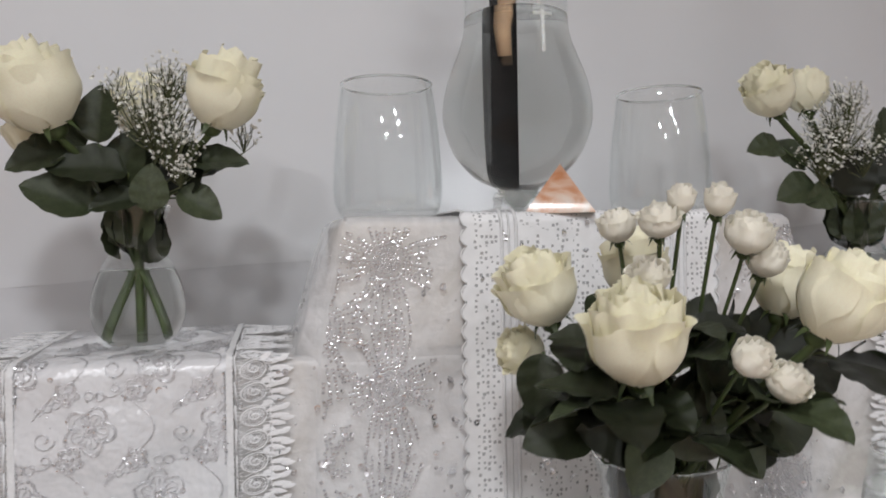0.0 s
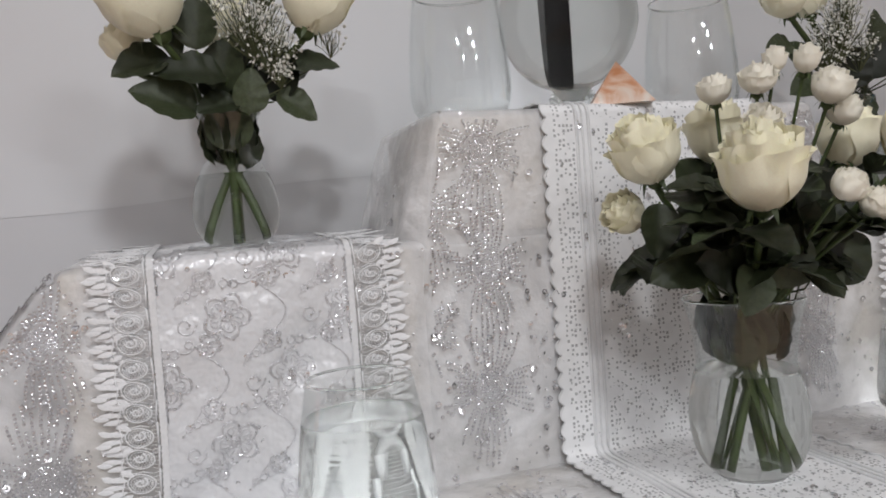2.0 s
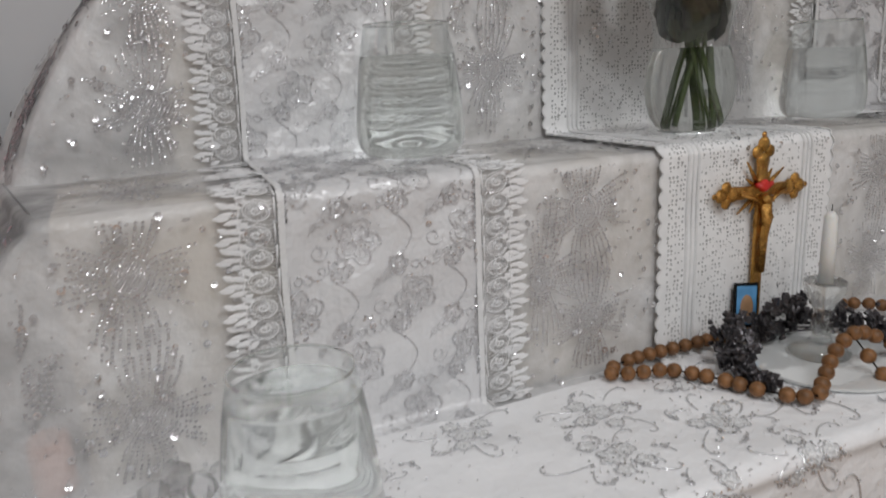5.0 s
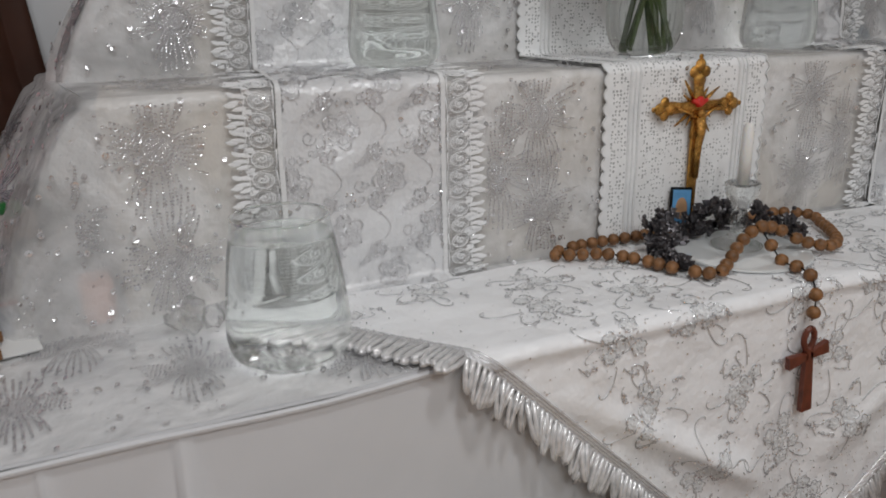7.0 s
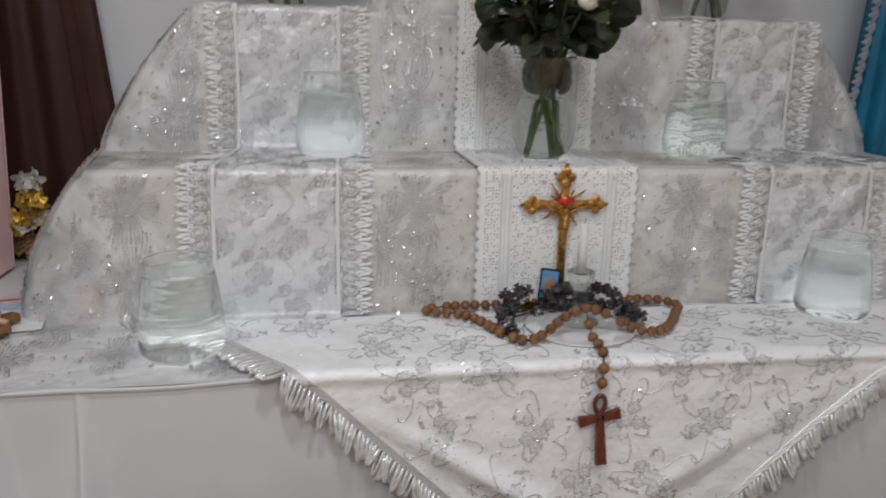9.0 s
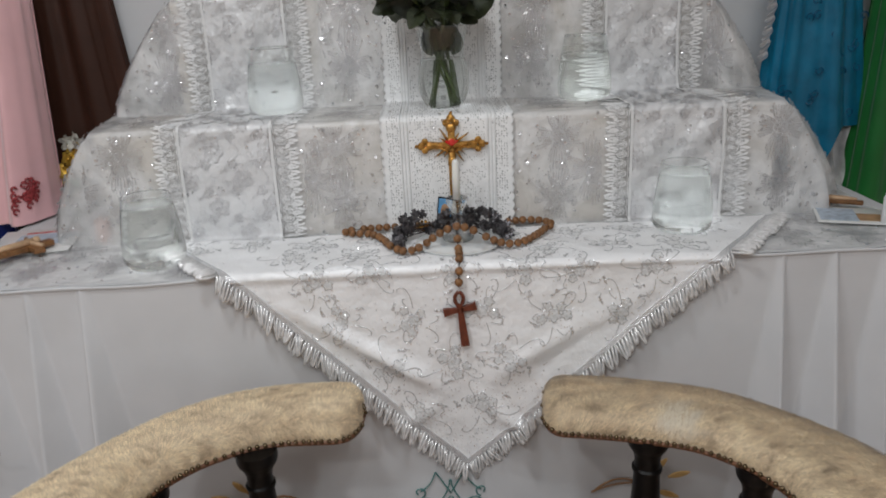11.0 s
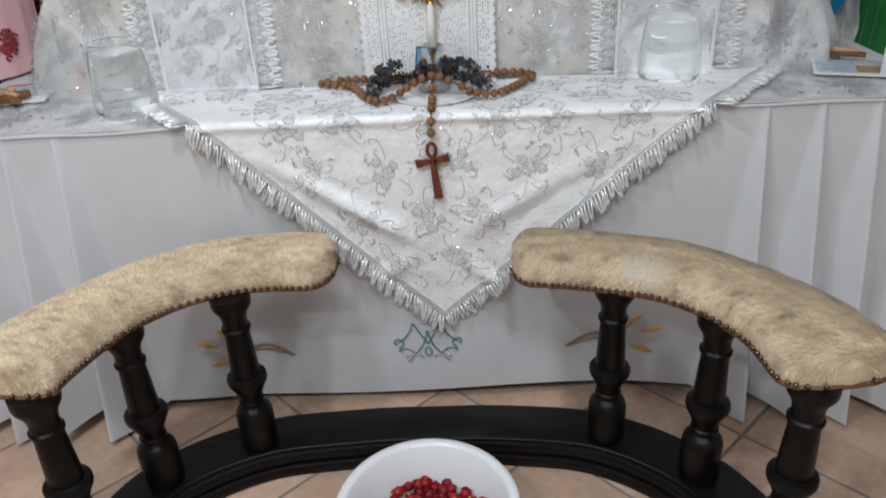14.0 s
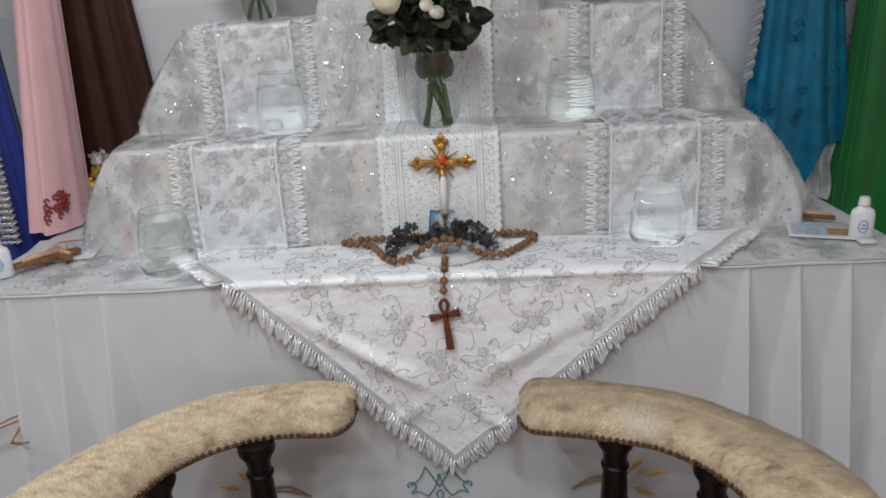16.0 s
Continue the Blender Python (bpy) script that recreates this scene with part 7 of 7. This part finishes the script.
brown, fb = robe("brown_robe", (-1.150, 0.822, 0.0), 1.85, 0.31, 0.140, 0.075, 0.05, BROWN, "dark brown satin robe hanging in deep folds beside the altar", 9, 1)
part("gold_trim", merge(*[tube([(-1.135 - 0.2 + 0.34 * i / 50, 0.722 + 0.004 * math.sin(i * 1.7), 0.785 + o + 0.006 * math.sin(i * 2.2)) for i in range(51)], 0.006, 6) for o in (0, 0.012, 0.024, 0.036)]), RUST, brown, "gold braid trimming", world=True, sharp=None)
pink, fp = robe("pink_robe", (-1.232, 0.60, TABLE_Z + 0.008), 1.80, 0.079, 0.040, 0.11, 0.05, PINK, "pale pink satin robe standing on the altar table", 4, 2, (0.085, 0.05))
rose_patch = []
rng = random.Random(14)
for k in range(30):
    u, v = rng.gauss(0.68, 0.065), rng.gauss(0.078, 0.020)
    loop = [fp(u + 0.017 * math.cos(w), v + 0.007 * math.sin(w)) for w in (5.0 * i / 8 for i in range(9))]
    rose_patch.append(tube([(x + 0.002, y - 0.003, z) for x, y, z in loop], 0.0032, 5))
tagged(part("rose_embroidery", merge(*rose_patch), MAROON, pink, "dark red stitched roses", sharp=None), kind="stuff")
navy, fn_ = robe("navy_robe", (-1.42, 0.60, 0.0), 1.75, 0.16, 0.10, 0.10, 0.07, NAVY, "royal blue satin robe with silver lace trim", 6, 3)
part("lace_trim", merge(*[tube([(-1.335 + 0.012 * math.sin(i * 1.6 + o * 60) + o, 0.512 - 0.01 * math.cos(i * 1.6), 0.74 + 0.30 * i / 60) for i in range(61)], 0.0045, 5) for o in (-0.03, -0.018, -0.006, 0.006)]), THREAD, navy, "silver lace ruffle", world=True, sharp=None)

turq, ft = robe("turquoise_robe", (1.108, 0.775, 0.70), 1.85, 0.172, 0.078, 0.085, 0.06, TURQUOISE, "turquoise satin robe with tonal flowers and a silver ruffle", 7, 4, (-0.025, 0), lambda u: 0.19 * smoothstep(0.45, 0.62, u))


def ruffle(u, v):
    z = 1.10 + 0.70 * u
    x = 0.950 + 0.10 * (z - 1.10)
    w = 260 * u
    return x - 0.030 * v + 0.003 * math.sin(w * 0.5), 0.735 - 0.010 * v + 0.007 * math.sin(w) * v, z - 0.016 * v


part("silver_ruffle", sheet(ruffle, 400, 4), THREAD, turq, "pleated silver-white ruffle", world=True, sharp=None)
vine = []
rng = random.Random(15)
for k in range(26):
    x, z = rng.uniform(0.98, 1.20), rng.uniform(0.93, 1.5)
    a = rng.uniform(0, 6.28)
    vine.append(tube([(x + 0.014 * math.cos(a + w) * (1 - w / 9), 0.692 - 0.0, z + 0.014 * math.sin(a + w) * (1 - w / 9)) for w in (6 * i / 9 for i in range(10))], 0.0022, 4))
tagged(part("flower_stitching", merge(*vine), TEAL, turq, "darker blue stitched flowers", world=True, sharp=None), kind="stuff")
part("under_lace", sheet(lambda u, v: (1.13 + 0.09 * u + 0.006 * math.sin(v * 9), 0.74 - 0.015 * math.sin(u * 14), 0.70 + 0.23 * v), 20, 10), SHEER, turq, "silvery lace underskirt", world=True, sharp=None)
green, fg = robe("green_robe", (1.40, 0.72, 0.0), 1.85, 0.22, 0.12, 0.10, 0.07, GREEN, "deep green satin robe hanging beside the altar", 6, 5)

# ---------------------------------------------------------------- small things on the table ends
def squeeze_bottle(x, y, turn):
    b = thing("squeeze_bottle", (x, y, TABLE_Z + 0.008), "small white plastic bottle with a blue printed label", "bottle", "white bottles", turn=turn)
    body = [(0, 0), (0.024, 0), (0.027, 0.003), (0.027, 0.062), (0.024, 0.074), (0.013, 0.082), (0.012, 0.086), (0, 0.086)]
    v, f = lathe(body, 32)
    part("body", ([(p[0], p[1] * 0.62, p[2]) for p in v], f), PLASTIC, b, sharp=None)
    part("cap", lathe([(0, 0.0865), (0.013, 0.0865), (0.0135, 0.090), (0.011, 0.106), (0.0, 0.106)], 24), PLASTIC, b, "white flip cap", sharp=40)
    lab = [tube([(0.010 * math.cos(w), -0.0172, 0.036 + 0.015 * math.sin(w)) for w in (2 * math.pi * i / 18 for i in range(19))], 0.0011, 5, cap=False), block(-0.004, 0.006, -0.0178, -0.0168, 0.030, 0.033, 0), block(-0.004, 0.006, -0.0178, -0.0168, 0.038, 0.041, 0)]
    part("label", merge(*lab), INK_BLUE, b, "blue printed mark", sharp=None)


squeeze_bottle(-1.128, 0.118, 18)
squeeze_bottle(1.012, 0.130, -14)


def wooden_cross(x, y, turn, k):
    c = thing("wooden_cross", (x, y, TABLE_Z + 0.018), "brown wooden cross with a carved figure lying flat", "cross", "wooden crosses", turn=turn)
    part("upright", block(-0.009 * k, 0.009 * k, -0.06 * k, 0.06 * k, 0, 0.010 * k, 0.002), WOOD, c)
    part("crossbar", block(-0.038 * k, 0.038 * k, 0.014 * k, 0.032 * k, 0.0005, 0.0105 * k, 0.002), WOOD, c)
    figure = merge(ball(0.007, (0, 0.034, 0.015), 10, 6), tube([(0, 0.028, 0.014), (0, -0.02, 0.014), (0.002, -0.045, 0.012)], 0.007, 8, 0.6), tube([(-0.033, 0.030, 0.012), (0, 0.022, 0.014), (0.033, 0.030, 0.012)], 0.004, 6))
    part("carved_figure", ([tuple(k * e for e in p) for p in figure[0]], figure[1]), BONE, c, sharp=None)


def printed_card(x, y, w, h, turn, bands, label):
    c = thing("printed_card", (x, y, TABLE_Z + 0.009), label, "leaflet", "printed cards", turn=turn)
    part("sheet", block(-w / 2, w / 2, -h / 2, h / 2, 0, 0.003, 0.0005), PAPER, c)
    for x0, x1, y0, y1, m in bands:
        part("print", block(-w / 2 + x0 * w, -w / 2 + x1 * w, -h / 2 + y0 * h, -h / 2 + y1 * h, 0.0031, 0.0037, 0), m, c)


printed_card(-1.075, 0.325, 0.20, 0.22, 12, ((0.30, 0.97, 0.80, 0.85, INK_RED), (0.25, 0.95, 0.52, 0.76, PALE_BLUE), (0.55, 0.9, 0.30, 0.48, PALE_BLUE)), "white printed leaflet with a red line and pale blue pictures")
printed_card(0.950, 0.205, 0.15, 0.13, -20, ((0.05, 0.6, 0.1, 0.9, PALE_BLUE), (0.6, 0.95, 0.15, 0.6, INK_TAN)), "glossy printed card in pale blue and tan")
wooden_cross(-1.058, 0.205, -40, 1.4)
wooden_cross(0.962, 0.290, 62, 1.0)
solo("folded_tissue", block(0.992, 1.03, 0.085, 0.108, TABLE_Z + 0.008, TABLE_Z + 0.018, 0.004), PAPER, "small crumpled white tissue beside the bottle", "tissue")

# quartz pieces beside the cloth hem
rng = random.Random(16)
for k, (x, y, r) in enumerate(((-0.785, 0.235, 0.020), (-0.765, 0.220, 0.015), (-0.806, 0.226, 0.014), (-0.79, 0.205, 0.011), (-0.745, 0.235, 0.012))):
    v, f = ball(r, (0, 0, 0), 7, 5)
    v = [(p[0] * rng.uniform(0.7, 1.3), p[1] * rng.uniform(0.7, 1.3), p[2] * rng.uniform(0.7, 1.2)) for p in v]
    low = min(p[2] for p in v)
    solo("quartz_chunk", ([(p[0] + x, p[1] + y, p[2] - low + TABLE_Z + 0.008) for p in v], f), QUARTZ, "rough clear quartz chunk beside the draped steps", "crystal", smooth=False, group="quartz chunks")

# gilt flowers in front of the brown robe
gf = thing("gilt_flowers", (-1.118, 0.695, TABLE_Z + 0.01), "yellow-gold artificial blossoms with a pale sheer top on a stem", "flower")
part("stem", tube([(-1.118, 0.695, TABLE_Z + 0.01), (-1.122, 0.697, 0.85), (-1.112, 0.697, 0.965)], 0.003, 6), GOLD, gf, world=True)


def blossom_piece(r, cup):
    """Five cupped petals round a middle."""
    def leafy(a):
        def fn(u, v):
            q = (2 * u - 1) * 0.36 * r * math.sin(math.pi * (0.12 + 0.8 * v)) ** 0.7
            return r * v * math.cos(a) - q * math.sin(a), r * v * math.sin(a) + q * math.cos(a), r * (cup * v * v + 0.1 * math.sin(6 * u + 9 * v))
        return sheet(fn, 4, 5)
    return merge(ball(r * 0.22, (0, 0, r * 0.1), 7, 5), *[leafy(2 * math.pi * k / 5) for k in range(5)])


rng = random.Random(17)
gilt, pale = as_mesh("blossom", blossom_piece(0.024, 0.2), GILT, True, None, None), as_mesh("blossom", blossom_piece(0.026, 0.15), VEIL, True, None, None)
for k in range(20):
    f = k / 19
    at = Vector((-1.132 + 0.024 * f + rng.gauss(0, 0.014), 0.692 + rng.gauss(0, 0.008), 0.848 + 0.118 * f + rng.gauss(0, 0.006)))
    d = Vector((rng.gauss(0, 0.7), -0.9, rng.gauss(0.2, 0.6)))
    part("pale_blossom" if k > 15 or k in (2, 7) else "gold_blossom", pale if k > 15 or k in (2, 7) else gilt, None, gf, at=Matrix.Translation(-gf.location) @ facing(at, d, axis="Z"))

# an unidentified green knob on an added wire, a peach candle stub behind the sheer cloth
green_item = thing("green_knob", (-0.99, 0.40, TABLE_Z + 0.01), "small unidentified green knob held up by an added wire", "flower")
part("wire", tube([(0, 0, 0), (0.002, 0, 0.07), (0.008, 0, 0.125)], 0.0012, 5), TWIG, green_item)
part("knob_body", ball(0.0125, (0.009, 0, 0.133), 14, 9, sx=1.35, sz=0.9), GREEN, green_item, "glossy green knob", sharp=None)
part("white_tip", tube([(0.022, -0.003, 0.138), (0.030, -0.003, 0.130)], 0.003, 6, 0.6), WAX, green_item, "white tip", sharp=None)
stub = thing("candle_stub", (-0.893, 0.315, TABLE_Z + 0.007), "peach pink candle stub behind the sheer cloth", "candle")
part("wax", lathe([(0, 0), (0.019, 0), (0.0205, 0.004), (0.0205, 0.052), (0.018, 0.058), (0.010, 0.055), (0, 0.054)], 24), PEACH, stub, sharp=40)
part("wick", tube([(0, 0, 0.054), (0.001, 0, 0.062)], 0.0008, 5), EBONY, stub)

# ---------------------------------------------------------------- floor tiles
half_a, half_b = 0.4795 / 2, 0.458 / 2
g = 0.0055
corners = []
for sa, sb in ((1, 1), (1, -1), (-1, -1), (-1, 1)):
    a, b = sa * (half_a - g), sb * (half_b - g)
    corners.append(((a + b) / 2, (a - b) / 2))
tile_mesh = as_mesh("tile", slab(corners[::-1], -0.0045, 0.0, 0.0022), TILE, True, None, 40)
far = []
for i in range(-14, 15):
    for j in range(-14, 15):
        a, b = -0.898 + (i + 0.5) * 0.4795, -0.068 + (j + 0.5) * 0.458
        x, y = (a + b) / 2, (a - b) / 2
        if abs(x) > 2.95 or y > 0.66 or y < -4.1:
            continue
        if abs(x) < 1.9 and y > -1.9:
            part("tile", tile_mesh, None, floor, at=Matrix.Translation((x, y, 0)) @ pose(0, 0, 0, random.uniform(-0.1, 0.1), random.uniform(-0.1, 0.1), 0))
        else:
            far.append(([(px + x, py + y, pz) for px, py, pz in slab(corners[::-1], -0.0045, 0.0, 0)[0]], slab(corners[::-1], -0.0045, 0.0, 0)[1]))
tagged(part("far_tiles", merge(*far), TILE, floor, sharp=40), kind="stuff")
